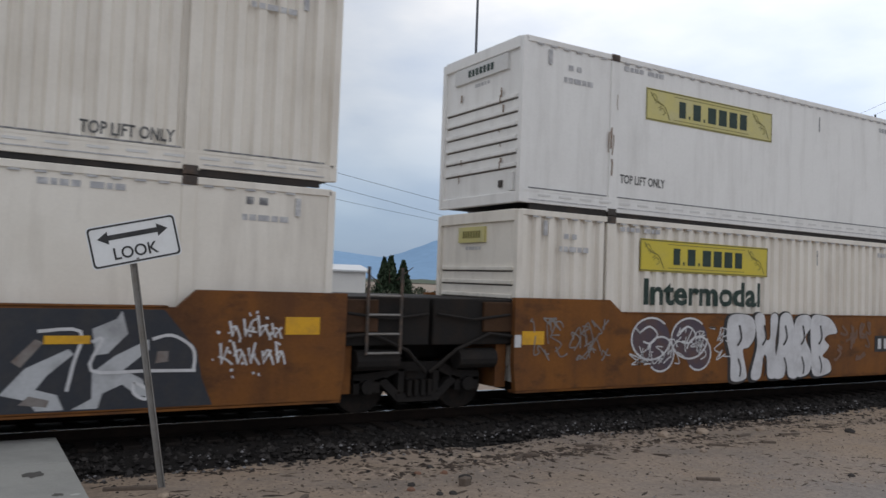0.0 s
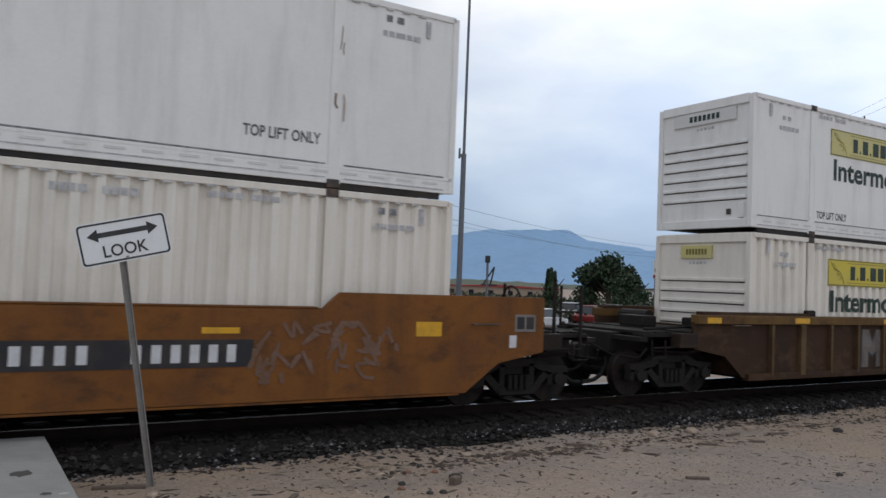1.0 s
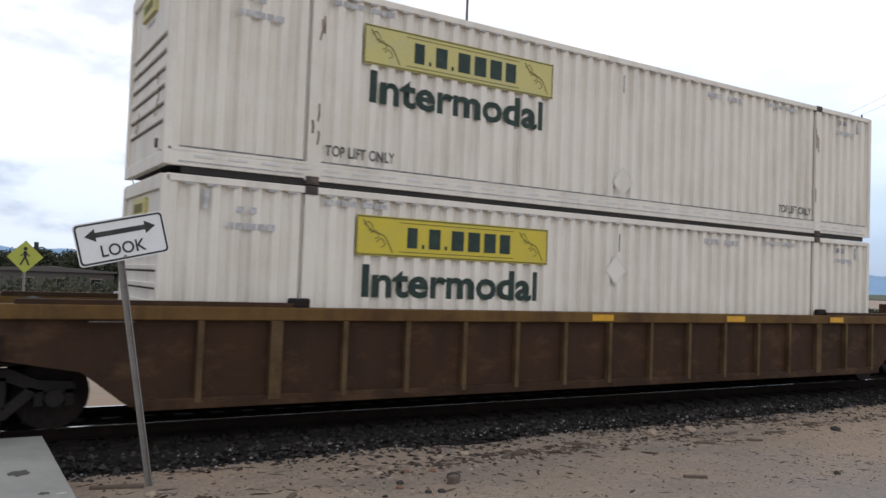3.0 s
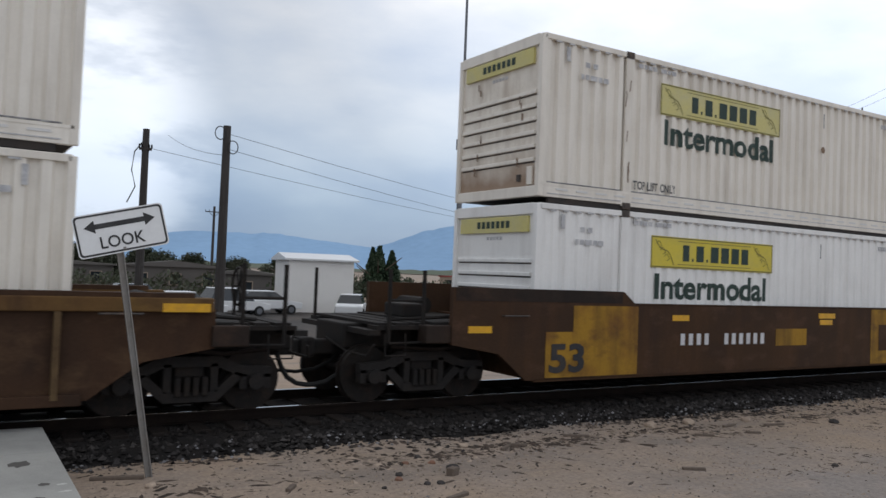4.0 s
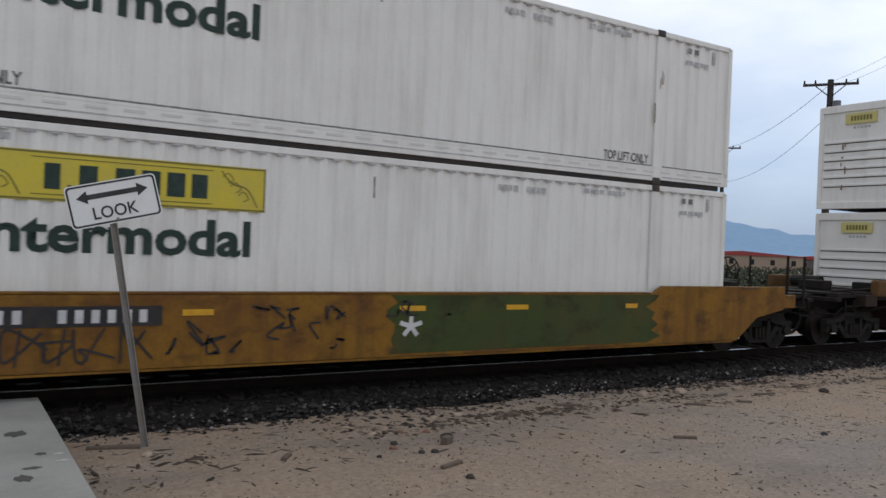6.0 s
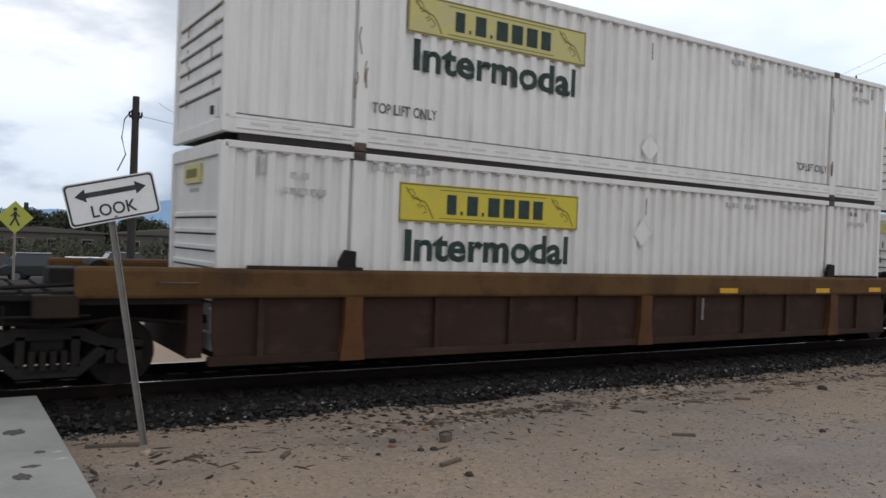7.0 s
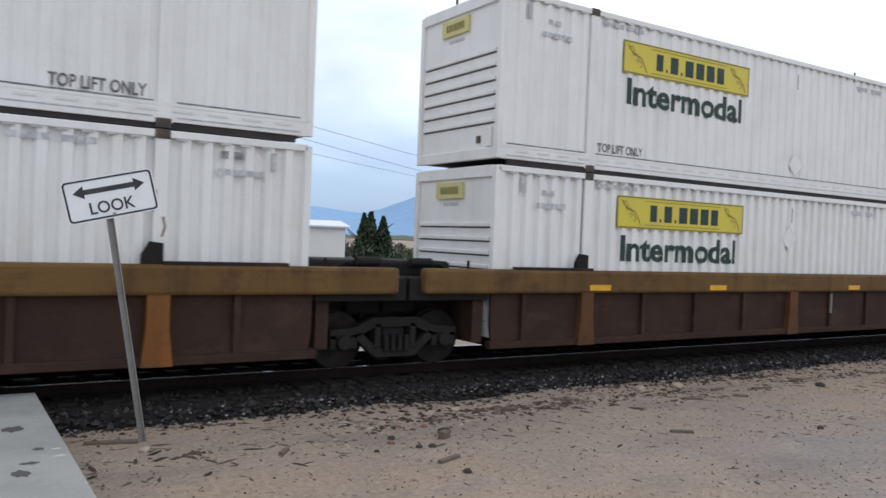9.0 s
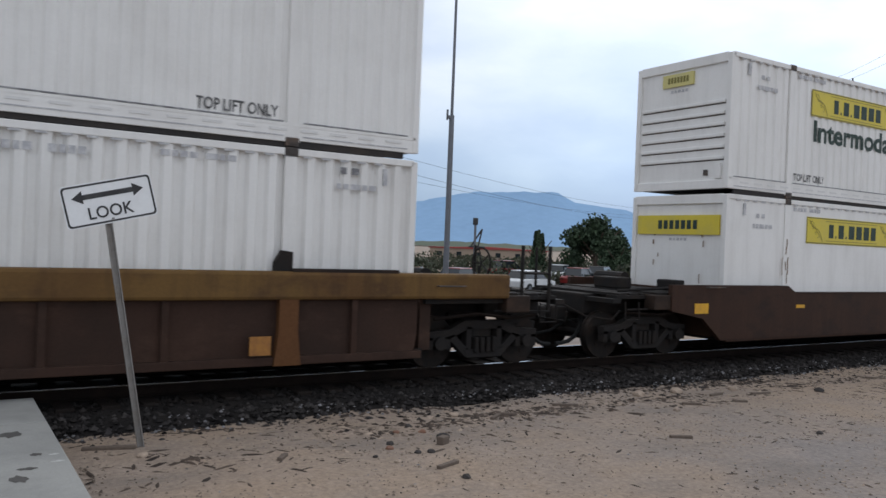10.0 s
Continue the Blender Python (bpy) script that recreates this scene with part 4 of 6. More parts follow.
def wheelset_mesh():
    bm = bmesh.new()
    for s in (-1, 1):
        y = s * 0.7525
        tube(bm, (0, y - 0.065, 0), (0, y + 0.065, 0), 0.43, sides=28)
        tube(bm, (0, y - s * 0.075, 0), (0, y - s * 0.045, 0), 0.455, sides=28)
        tube(bm, (0, y + 0.05 * s, 0), (0, y + 0.1 * s, 0), 0.13, sides=14)
        for k in range(5):
            a = k * math.tau / 5
            tube(bm, (0.24 * math.cos(a), y + 0.06 * s, 0.24 * math.sin(a)), (0.24 * math.cos(a), y + 0.075 * s, 0.24 * math.sin(a)), 0.05, sides=8)
    tube(bm, (0, -1.05, 0), (0, 1.05, 0), 0.085, sides=12)
    return bm


def side_frame_mesh():
    """Cast truss frame: two chords, sloping legs, jaws over the axles, bearing caps."""
    bm = bmesh.new()
    z = 0.43
    prism(bm, [(-1.12, z + 0.19), (-0.7, z + 0.22), (-0.4, z + 0.36), (0.4, z + 0.36), (0.7, z + 0.22), (1.12, z + 0.19), (1.12, z + 0.05), (0.66, z + 0.08), (0.34, z + 0.22), (-0.34, z + 0.22), (-0.66, z + 0.08), (-1.12, z + 0.05)], -0.08, 0.08)
    prism(bm, [(-0.4, z - 0.12), (0.4, z - 0.12), (0.36, z - 0.25), (-0.36, z - 0.25)], -0.09, 0.09)
    for s in (-1, 1):
        prism(bm, [(s * 0.36, z - 0.25), (s * 0.74, z + 0.1), (s * 0.6, z + 0.14), (s * 0.3, z - 0.13)][::s], -0.08, 0.08)
        prism(bm, [(s * 0.26, z - 0.14), (s * 0.36, z - 0.14), (s * 0.36, z + 0.26), (s * 0.26, z + 0.26)][::s], -0.08, 0.08)
        for x in (0.72, 1.06):
            box(bm, s * x - 0.05, s * x + 0.05, -0.08, 0.08, z - 0.1, z + 0.1)
        tube(bm, (s * 0.89, -0.14, z), (s * 0.89, 0.14, z), 0.11, sides=14)
    return bm


WHEELSETS = []


def make_truck(car, x):
    truck = part("truck", shared(("truck",), lambda: boxes((-0.2, 0.2, -1.0, 1.0, 0.42, 0.78, 0.03), (-0.3, 0.3, -0.4, 0.4, 0.7, 0.86), (-0.86, 0.86, -0.62, 0.62, 0.28, 0.6, 0.03))), "dark_steel", car, "grimy black bogie", pose(x, 0, RAIL))
    for s in (-1, 1):
        part("side_frame", shared(("side_frame",), side_frame_mesh), "truck_steel", truck, place=pose(0, s * 1.0, 0))
        part("spring_nest", shared(("spring_nest",), lambda: boxes(*[(-0.22 + 0.12 * k, -0.14 + 0.12 * k, -0.12, 0.12, 0.26, 0.52, 0.02) for k in range(4)])), "dark_steel", truck, "grimy coil springs", pose(0, s * 1.02, 0))
    for dx in (-0.89, 0.89):
        w = part("wheelset", shared(("wheelset",), wheelset_mesh), "wheel_steel", truck, "steel wheels on an axle", pose(dx, 0, 0.43))
        WHEELSETS.append((w, dx))
    return truck


def side_outline(left, right, top, raised, flat):
    """The side plate's outline: straight sill, tapered ends over the trucks; raised end parts."""
    low, hi = 0.67, 1.45
    if left == "single" and not flat:
        a = [(-1.75, 1.28), (-0.85, 1.12), (-0.28, low)]
    else:
        a = [(-0.15, 1.1), (-0.1, low)] if not flat else [(-0.05, 1.0), (0.0, low)]
    if right == "single" and not flat:
        b = [(LONG + 0.22, low), (LONG + 0.85, 1.12), (LONG + 1.75, 1.28)]
    else:
        b = [(LONG + 0.1, low), (LONG + 0.15, 1.1)] if not flat else [(LONG, low), (LONG + 0.05, 1.0)]
    start, stop = a[0][0], b[-1][0]
    out = a + b + [(stop, raised), (14.2, raised), (13.95, top), (2.2, top), (1.9, raised), (start, raised)]
    return out


CARS = {}


def base_car(key, left, right, paint, label):
    car = thing("well_car", label, "railway car", "well cars of the train")
    CARS[key] = car
    # the well's floor, cross beams and end bulkheads
    for k in range(7):
        part("cross_beam", shared(("cross_beam",), lambda: boxes((0, 0.55, -1.3, 1.3, 0.60, 0.75))), "dark_steel", car, place=pose(0.2 + 2.6 * k, 0, 0))
    for x in (-0.35, LONG + 0.15):
        part("bulkhead", boxes((x, x + 0.2, -1.27, 1.27, 0.72, 1.65)), paint, car)
    ends = []
    for side, kind in ((-1, left), (1, right)):
        def at(d):
            return -d if side < 0 else LONG + d
        def span(a, b):
            return (min(at(a), at(b)), max(at(a), at(b)))
        if kind == "single":
            part("end_platform", boxes((*span(0.2, 2.0), -1.36, 1.36, 1.45, 1.62), (*span(1.9, 3.15), -0.55, 0.55, 1.15, 1.55, 0.03), (*span(2.9, 3.1), -1.3, 1.3, 1.42, 1.5),
                                       (*span(1.9, 2.95), -1.25, -0.95, 1.5, 1.56), (*span(1.9, 2.95), 0.95, 1.25, 1.5, 1.56)), "dark_steel", car, "grimy black end deck")
            part("centre_sill", boxes((*span(-0.1, 3.0), -0.33, 0.33, 1.12, 1.48)), "dark_steel", car)
            make_truck(car, -1.98 if side < 0 else LONG + 1.55)
            coupler = part("coupler", boxes((*span(2.9, 3.62), -0.11, 0.11, 1.02, 1.26, 0.03), (*span(3.45, 3.64), -0.2, 0.2, 0.98, 1.3, 0.05)), "dark_steel", car)
            bm = bmesh.new()
            path_tube(bm, [(at(3.0), -0.35, 1.1), (at(3.06), -0.38, 0.9), (at(3.17), -0.38, 0.72), (at(3.33), -0.36, 0.62), (at(3.5), -0.34, 0.585), (at(3.62), -0.33, 0.58)], 0.04)
            part("air_hose", bm, "rubber", car, "hanging rubber brake hose")
            bm = bmesh.new()
            path_tube(bm, [(at(2.7), 0.25, 1.15), (at(2.95), 0.28, 0.88), (at(3.25), 0.3, 0.74), (at(3.62), 0.3, 0.70)], 0.03)
            part("air_hose", bm, "rubber", car, "hanging rubber brake hose")
            bm = bmesh.new()
            for d in (2.15, 2.75):
                tube(bm, (at(d), -1.28, 1.3), (at(d), -1.28, 2.42), 0.032, sides=6)
            tube(bm, (at(2.15), -1.28, 1.95), (at(2.75), -1.28, 1.95), 0.02, sides=6)
            post = bmesh.new()
            tube(post, (at(2.9), 1.2, 1.5), (at(2.9), 1.2, 2.4), 0.03, sides=6)
            part("stanchion", post, "dark_steel", car)
            part("end_sill", boxes((*span(1.7, 2.2), -1.47, -1.2, 1.3, 1.58, 0.02)), paint if paint == "dirty_yellow" else "black_car", car)
            lever = bmesh.new()
            path_tube(lever, [(at(3.05), -1.42, 1.3), (at(3.12), -1.3, 1.12), (at(3.12), -0.6, 1.12), (at(3.3), -0.2, 1.3)], 0.02)
            part("uncoupling_lever", lever, "dark_steel", car)
            grab = bmesh.new()
            path_tube(grab, [(at(0.3), -1.52, 1.74), (at(0.3), -1.58, 1.74), (at(0.8), -1.58, 1.74), (at(0.8), -1.52, 1.74)], 0.014)
            part("grab_iron", grab, "gap", car)
            pipe = bmesh.new()
            path_tube(pipe, [(at(0.4), -1.3, 1.2), (at(1.2), -1.34, 1.28), (at(1.9), -1.34, 1.2), (at(2.6), -1.1, 1.22)], 0.03)
            part("brake_pipe", pipe, "rail_side", car, "rusty brake pipe")
            for k in range(3):
                part("deck_board", boxes((*span(2.05 + 0.3 * k, 2.28 + 0.3 * k), -1.2, 1.2, 1.555, 1.6)), "truck_steel", car)
            if side > 0 or key == "E":
                part("handrail", bm, "dark_steel", car)
            else:
                bm.free()
            bm = bmesh.new()
            tube(bm, (at(1.55), -1.32, 1.32), (at(2.75), -1.32, 1.30), 0.018, sides=6)
            path_tube(bm, [(at(2.5), -1.36, 1.45), (at(2.5), -1.38, 1.12), (at(2.85), -1.38, 1.12), (at(2.85), -1.36, 1.45)], 0.016)
            part("sill_step", bm, "dark_steel", car)
            bm = bmesh.new()
            tube(bm, (at(1.2), 0.3, 1.8), (at(1.2), 1.1, 1.8), 0.15, sides=12)
            box(bm, *span(0.7, 1.0), -0.9, -0.4, 1.62, 1.84, 0.03)
            box(bm, *span(1.5, 1.9), -0.2, 0.5, 1.62, 1.85, 0.03)
            path_tube(bm, [(at(0.5), -1.2, 1.66), (at(1.1), -1.0, 1.7), (at(1.8), -1.1, 1.68), (at(2.5), -0.8, 1.62)], 0.03)
            part("brake_gear", bm, "dark_steel", car, "black air tank and valves")
            if side > 0:
                bm = bmesh.new()
                rim = [(at(2.7) + 0.0, 0.7 + 0.3 * math.cos(k * math.tau / 20), 2.05 + 0.3 * math.sin(k * math.tau / 20)) for k in range(21)]
                path_tube(bm, rim, 0.02)
                for k in range(0, 20, 4):
                    tube(bm, (at(2.7), 0.7, 2.05), rim[k], 0.014, sides=6)
                tube(bm, (at(2.65), 0.7, 1.5), (at(2.65), 0.7, 2.0), 0.03, sides=8)
                part("hand_brake", bm, "dark_steel", car, "black hand brake wheel")
        elif kind == "shared":
            deck = 2.14 if paint == "orange" else 1.78
            part("end_platform", boxes((*span(0.1, 1.6), -1.36, 1.36, 1.42, deck, 0.02), (*span(1.0, 1.6), -0.5, 0.5, 1.15, 1.5, 0.03)), "dark_steel", car, "grimy black end deck")
            if paint == "orange":
                gear = bmesh.new()
                tube(gear, (at(0.4), -1.25, 1.2), (at(1.1), -1.25, 1.2), 0.16, sides=12)
                path_tube(gear, [(at(0.1), -1.42, 1.55), (at(0.6), -1.44, 1.6), (at(1.2), -1.42, 1.35), (at(1.6), -1.3, 1.0)], 0.03)
                path_tube(gear, [(at(0.2), -1.42, 1.9), (at(0.9), -1.43, 1.82), (at(1.55), -1.42, 1.9)], 0.025)
                part("brake_cylinder", gear, "truck_steel", car, "grimy brake cylinder and pipes")
                part("end_plate", boxes((*span(0.12, 0.7), -1.42, -1.3, 1.62, 2.1, 0.02)), "brown", car)
            if paint == "orange" and side > 0:
                for d in (0.5, 1.05):
                    bm = bmesh.new()
                    tube(bm, (at(d), -1.46, 1.3), (at(d), -1.46, 2.58), 0.024, sides=6)
                    part("ladder_rail", bm, "gap", car)
                for k in range(4):
                    bm = bmesh.new()
                    tube(bm, (at(0.5), -1.46, 1.32 + 0.28 * k), (at(1.05), -1.46, 1.32 + 0.28 * k), 0.018, sides=6)
                    part("ladder_rung", bm, "post_steel", car)
            part("centre_sill", boxes((*span(-0.1, 1.5), -0.33, 0.33, 1.1, 1.45)), "dark_steel", car)
            if side < 0:
                make_truck(car, -1.66)
            bm = bmesh.new()
            box(bm, *span(0.5, 1.5), -0.8, 0.2, 1.75, 2.02, 0.06)
            tube(bm, (at(0.95), -0.9, 2.0), (at(1.35), -0.9, 2.0), 0.07, sides=10)
            tube(bm, (at(0.35), -1.1, 1.6), (at(0.35), -1.1, 2.05), 0.025, sides=6)
            path_tube(bm, [(at(0.2), -0.6, 1.7), (at(0.8), -0.9, 1.98), (at(1.5), -0.5, 1.8), (at(1.65), -0.4, 1.6)], 0.035)
            part("brake_gear", bm, "dark_steel", car, "black hoses and valve box")
    return car


def car_marks(car, y, rows, tall=0.11, mat="reflector"):
    for x0, x1, z in rows:
        part("reflector", boxes((x0, x1, y - 0.006, y + 0.002, z, z + tall)), mat, car, "yellow reflective strip")


def number_plate(car, x0, x1, z0, z1, y, count, back="spray_black"):
    if back:
        p = part("number_panel", boxes((x0, x1, y - 0.005, y, z0, z1)), back, car, "black panel with pale bars")
    else:
        p = car
    gap = (x1 - x0) * 0.04
    groups = (4, count)
    total = sum(groups) + 1.6
    w = (x1 - x0 - 2 * gap) / total
    x = x0 + gap
    for g in groups:
        for k in range(g):
            part("bar", boxes((x, x + w * 0.5, y - 0.009, y - 0.004, z0 + (z1 - z0) * 0.18, z1 - (z1 - z0) * 0.18)), "spray_white", p)
            x += w
        x += 1.6 * w


def smooth_car(key, left, right, paint, label, raised=2.18, top=1.95):
    car = base_car(key, left, right, paint, label)
    for s in (-1, 1):
        bm = bmesh.new()
        y = s * 1.5
        prism(bm, side_outline(left, right, top, raised, False), min(y, y - s * 0.1), max(y, y - s * 0.1))
        part("side_sill", bm, paint, car)
        part("top_flange", boxes((2.3, 13.85, min(y, y - s * 0.18), max(y, y - s * 0.18), top - 0.01, top + 0.02)), paint, car)
        part("bottom_flange", boxes((-0.1, LONG + 0.1, min(y, y - s * 0.2), max(y, y - s * 0.2), 0.64, 0.68)), paint, car)
    return car


def ribbed_car(key, left, right, paint, label):
    """Thin top chord, recessed plate, upright ribs about a metre apart."""
    car = base_car(key, left, right, paint, label)
    for s in (-1, 1):
        y = s * 1.5
        bm = bmesh.new()
        prism(bm, side_outline(left, right, 1.8, 1.8, False), min(y - s * 0.1, y - s * 0.18), max(y - s * 0.1, y - s * 0.18))
        part("side_sill", bm, paint, car)
        part("top_chord", boxes((-1.75, LONG + 1.7, min(y, y - s * 0.2), max(y, y - s * 0.2), 1.76, 1.94, 0.015)), "chord", car, "ochre top chord")
        part("bottom_chord", boxes((-0.2, LONG + 0.15, min(y - s * 0.02, y - s * 0.2), max(y - s * 0.02, y - s * 0.2), 0.62, 0.76, 0.01)), paint, car)
        for k in range(16):
            x = 0.55 + 1.03 * k
            wide = 0.17 if k in (1, 13) else 0.075
            part("rib", shared(("rib", wide, s), lambda: boxes((-wide / 2, wide / 2, min(y - s * 0.01, y - s * 0.12), max(y - s * 0.01, y - s * 0.12), 0.7, 1.78))), "rib_tan" if s < 0 else paint, car, place=pose(x, 0, 0))
        for x0 in (-1.6, 14.2):
            part("end_chord", boxes((x0, x0 + 3.4, min(y - s * 0.02, y - s * 0.2), max(y - s * 0.02, y - s * 0.2), 1.93, 2.0)), paint, car)
        for x in (1.75, 13.95):
            part("guide", boxes((x, x + 0.32, min(y - s * 0.06, y - s * 0.16), max(y - s * 0.06, y - s * 0.16), 1.93, 2.07, 0.03)), "dark_steel", car, "black container guide")
    return car


def heavy_car(key, left, right, paint, label, chord="chord", post="post_rust"):
    """Deep rounded top chord, recessed dark plate, three wide posts and narrow stiffeners."""
    car = base_car(key, left, right, paint, label)
    for s in (-1, 1):
        y = s * 1.5
        bm = bmesh.new()
        prism(bm, side_outline(left, right, 1.6, 1.6, True), min(y - s * 0.14, y - s * 0.2), max(y - s * 0.14, y - s * 0.2))
        part("side_sill", bm, paint, car)
        a = -1.75 if left == "single" else -1.4
        b = LONG + (1.75 if right == "single" else 1.4)
        part("top_chord", boxes((a, b, min(y, y - s * 0.2), max(y, y - s * 0.2), 1.53, 1.93, 0.05)), chord, car, "worn painted top chord")
        part("bottom_chord", boxes((-0.1, LONG + 0.1, min(y - s * 0.06, y - s * 0.2), max(y - s * 0.06, y - s * 0.2), 0.62, 0.74, 0.01)), paint, car)
        for x in (1.98, 8.02, 14.06):
            bm = bmesh.new()
            prism(bm, [(x - 0.2, 0.62), (x + 0.2, 0.62), (x + 0.14, 1.1), (x + 0.14, 1.55), (x - 0.14, 1.55), (x - 0.14, 1.1)], min(y - s * 0.02, y - s * 0.16), max(y - s * 0.02, y - s * 0.16))
            part("post", bm, post if s < 0 else paint, car, "rusty side post")
        for x in (0.6, 3.45, 4.9, 6.4, 9.5, 10.98, 12.4, 15.1):
            part("rib", shared(("rib_thin", s), lambda: boxes((-0.045, 0.045, min(y - s * 0.07, y - s * 0.16), max(y - s * 0.07, y - s * 0.16), 0.7, 1.55))), paint, car, place=pose(x, 0, 0))
        for x in (0.5, 14.2):
            part("end_chord", boxes((x - 0.1, x + 1.6, min(y - s * 0.03, y - s * 0.18), max(y - s * 0.03, y - s * 0.18), 1.92, 1.97)), "black_car", car)
        for x in (1.75, 13.85):
            bm = bmesh.new()
            prism(bm, [(x, 1.9), (x + 0.26, 1.9), (x + 0.26, 2.2), (x + 0.1, 2.22), (x, 2.05)], min(y - s * 0.08, y - s * 0.17), max(y - s * 0.08, y - s * 0.17))
            part("guide", bm, "dark_steel", car, "black container guide")
    return car


Y = -1.502


def spray(car, name, mat, label, draw):
    bm = bmesh.new()
    draw(bm)
    return tagged(part(name, bm, mat, car, label), kind="stuff")


def scribble(rng, x0, x1, z0, z1, count):
    lines = []
    for k in range(count):
        cx, cz = rng.uniform(x0, x1), rng.uniform(z0, z1)
        lines.append(smooth_line([(cx + rng.uniform(-0.16, 0.16), min(max(cz + rng.uniform(-0.2, 0.2), z0), z1)) for _ in range(4)]))
    return lines


def make_cars():
    rng = random.Random(11)
    a = smooth_car("A", "shared", "shared", "orange", "orange-brown well car with black and white graffiti")
    b = smooth_car("B", "shared", "single", "orange", "orange-brown well car with white graffiti and a number panel")
    c = ribbed_car("C", "single", "single", "dull_brown", "ribbed brown well car with pale grey block graffiti")
    d = ribbed_car("D", "single", "single", "dull_brown", "ribbed dusty brown well car with ochre top chord")
    e = smooth_car("E", "single", "single", "brown", "brown well car with mustard yellow panels")
    f = smooth_car("F", "single", "single", "dirty_yellow", "mustard yellow well car with a dark green middle and black scribbles", raised=1.76, top=1.62)
    g = heavy_car("G", "single", "shared", "plum_brown", "dark brown articulated well car with a worn brown chord", "worn_chord")
    h = heavy_car("H", "shared", "shared", "plum_brown", "dark brown middle well car with ochre top chord", post="orange")
    i = heavy_car("I", "shared", "single", "plum_brown", "dark brown well car with worn ochre top chord")
    j = smooth_car("J", "single", "single", "umber", "dark red-brown well car with smooth sides", raised=1.78, top=1.62)
    car_marks(a, Y, [(15.4, 15.9, 1.6)], 0.24)
    car_marks(a, Y - 0.012, [(12.45, 12.95, 1.5)], 0.1)
    car_marks(b, Y, [(0.0, 0.45, 1.42)], 0.22)
    car_marks(b, Y, [(15.45, 15.9, 1.55)], 0.22)
    number_plate(b, 9.94, 12.95, 1.16, 1.52, Y, 6)
    car_marks(b, Y, [(12.25, 12.75, 1.6)], 0.08)
    part("placard", boxes((17.2, 17.34, Y - 0.006, Y + 0.002, 1.36, 1.56)), "spray_white", b, "small white card")
    frame_box = part("card_holder", boxes((17.3, 17.72, Y - 0.008, Y + 0.002, 1.62, 1.9)), "spray_grey", b, "pale framed card holder")
    for k in range(2):
        part("card", boxes((17.34 + 0.19 * k, 17.49 + 0.19 * k, Y - 0.012, Y - 0.006, 1.66, 1.86)), "spray_black", frame_box)
    part("placard", boxes((-0.15, -0.02, Y - 0.006, Y + 0.002, 1.38, 1.58)), "spray_white", b, "small white card")
    car_marks(c, Y, [(-1.5, -1.1, 1.78), (1.25, 1.75, 1.79), (4.6, 5.2, 1.79), (7.4, 7.95, 1.79), (11.4, 11.9, 1.8), (16.5, 17.1, 1.8)])
    car_marks(d, Y, [(7.3, 7.8, 1.79), (10.85, 11.4, 1.79), (14.3, 14.8, 1.79), (17.2, 17.8, 1.76)])
    bm = bmesh.new()
    prism(bm, [(0.12, 0.70), (2.26, 0.70), (2.26, 1.92), (0.72, 1.92), (0.72, 1.47), (0.12, 1.47)], Y - 0.004, Y)
    part("panel", bm, "car_yellow", e, "notched mustard yellow panel")
    part("panel", boxes((6.27, 7.32, Y - 0.004, Y, 1.15, 1.5)), "car_yellow", e, "mustard yellow panel")
    p = part("panel", boxes((9.78, 12.5, Y - 0.004, Y, 0.68, 1.93)), "car_yellow", e, "mustard yellow panel with brown bars")
    for x0, x1 in ((10.1, 10.5), (10.74, 11.14), (11.38, 11.9)):
        part("bar", boxes((x0, x1, Y - 0.01, Y - 0.003, 0.98, 1.58)), "brown", p)
    lettering_fit("53", 0.2, 0.98, 0.80, Y - 0.008, 0.46, "spray_black", e, "black stencilled digits", 0.02)
    number_plate(e, 3.28, 6.1, 1.14, 1.48, Y, 6, None)
    car_marks(e, Y, [(-1.45, -1.0, 1.46), (3.16, 3.61, 1.66), (7.75, 8.35, 1.72), (7.8, 8.25, 1.58), (15.9, 16.2, 1.55), (17.0, 17.35, 1.52)])
    bm = bmesh.new()
    worn = random.Random(3)
    prism(bm, [(8.4 + worn.uniform(-0.12, 0.12), 0.72 + 0.11 * k) for k in range(9)][::-1] + [(13.9 + worn.uniform(-0.25, 0.25), 0.72 + 0.11 * k) for k in range(9)], Y - 0.004, Y)
    part("panel", bm, "car_green", f, "dark green middle section")
    number_plate(f, 2.72, 5.05, 1.22, 1.47, Y, 6)
    car_marks(f, Y, [(-1.15, -0.65, 1.24)], 0.26)
    car_marks(f, Y - 0.004, [(8.5, 8.95, 1.36), (10.5, 10.95, 1.36), (13.2, 13.5, 1.36), (5.3, 5.7, 1.34)], 0.08)
    bm = bmesh.new()
    for k in range(5):
        q = 0.3 + k * math.tau / 5
        ribbon(bm, [(8.7, 1.13), (8.7 + 0.2 * math.cos(q), 1.13 + 0.17 * math.sin(q))], 0.07, Y - 0.006 - 0.001 * k)
    part("star_mark", bm, "spray_white", f, "white star-shaped sprayed mark")
    for car, x in ((g, 13.3), (h, 4.0), (i, 5.2)):
        car_marks(car, Y, [(x, x + 0.5, 1.58), (x - 3.2, x - 2.7, 1.58), (10.05, 10.5, 1.58)], 0.1)
    car_marks(h, Y, [(-1.2, -0.3, 1.62)], 0.14)
    car_marks(i, Y, [(13.5, 13.8, 0.78)], 0.26, "faded_orange")
    car_marks(g, Y, [(15.4, 15.9, 1.6)], 0.1)
    car_marks(j, Y, [(-1.1, -0.7, 1.22)], 0.2)
    car_marks(j, Y, [(2.2, 2.5, 1.3)], 0.07)
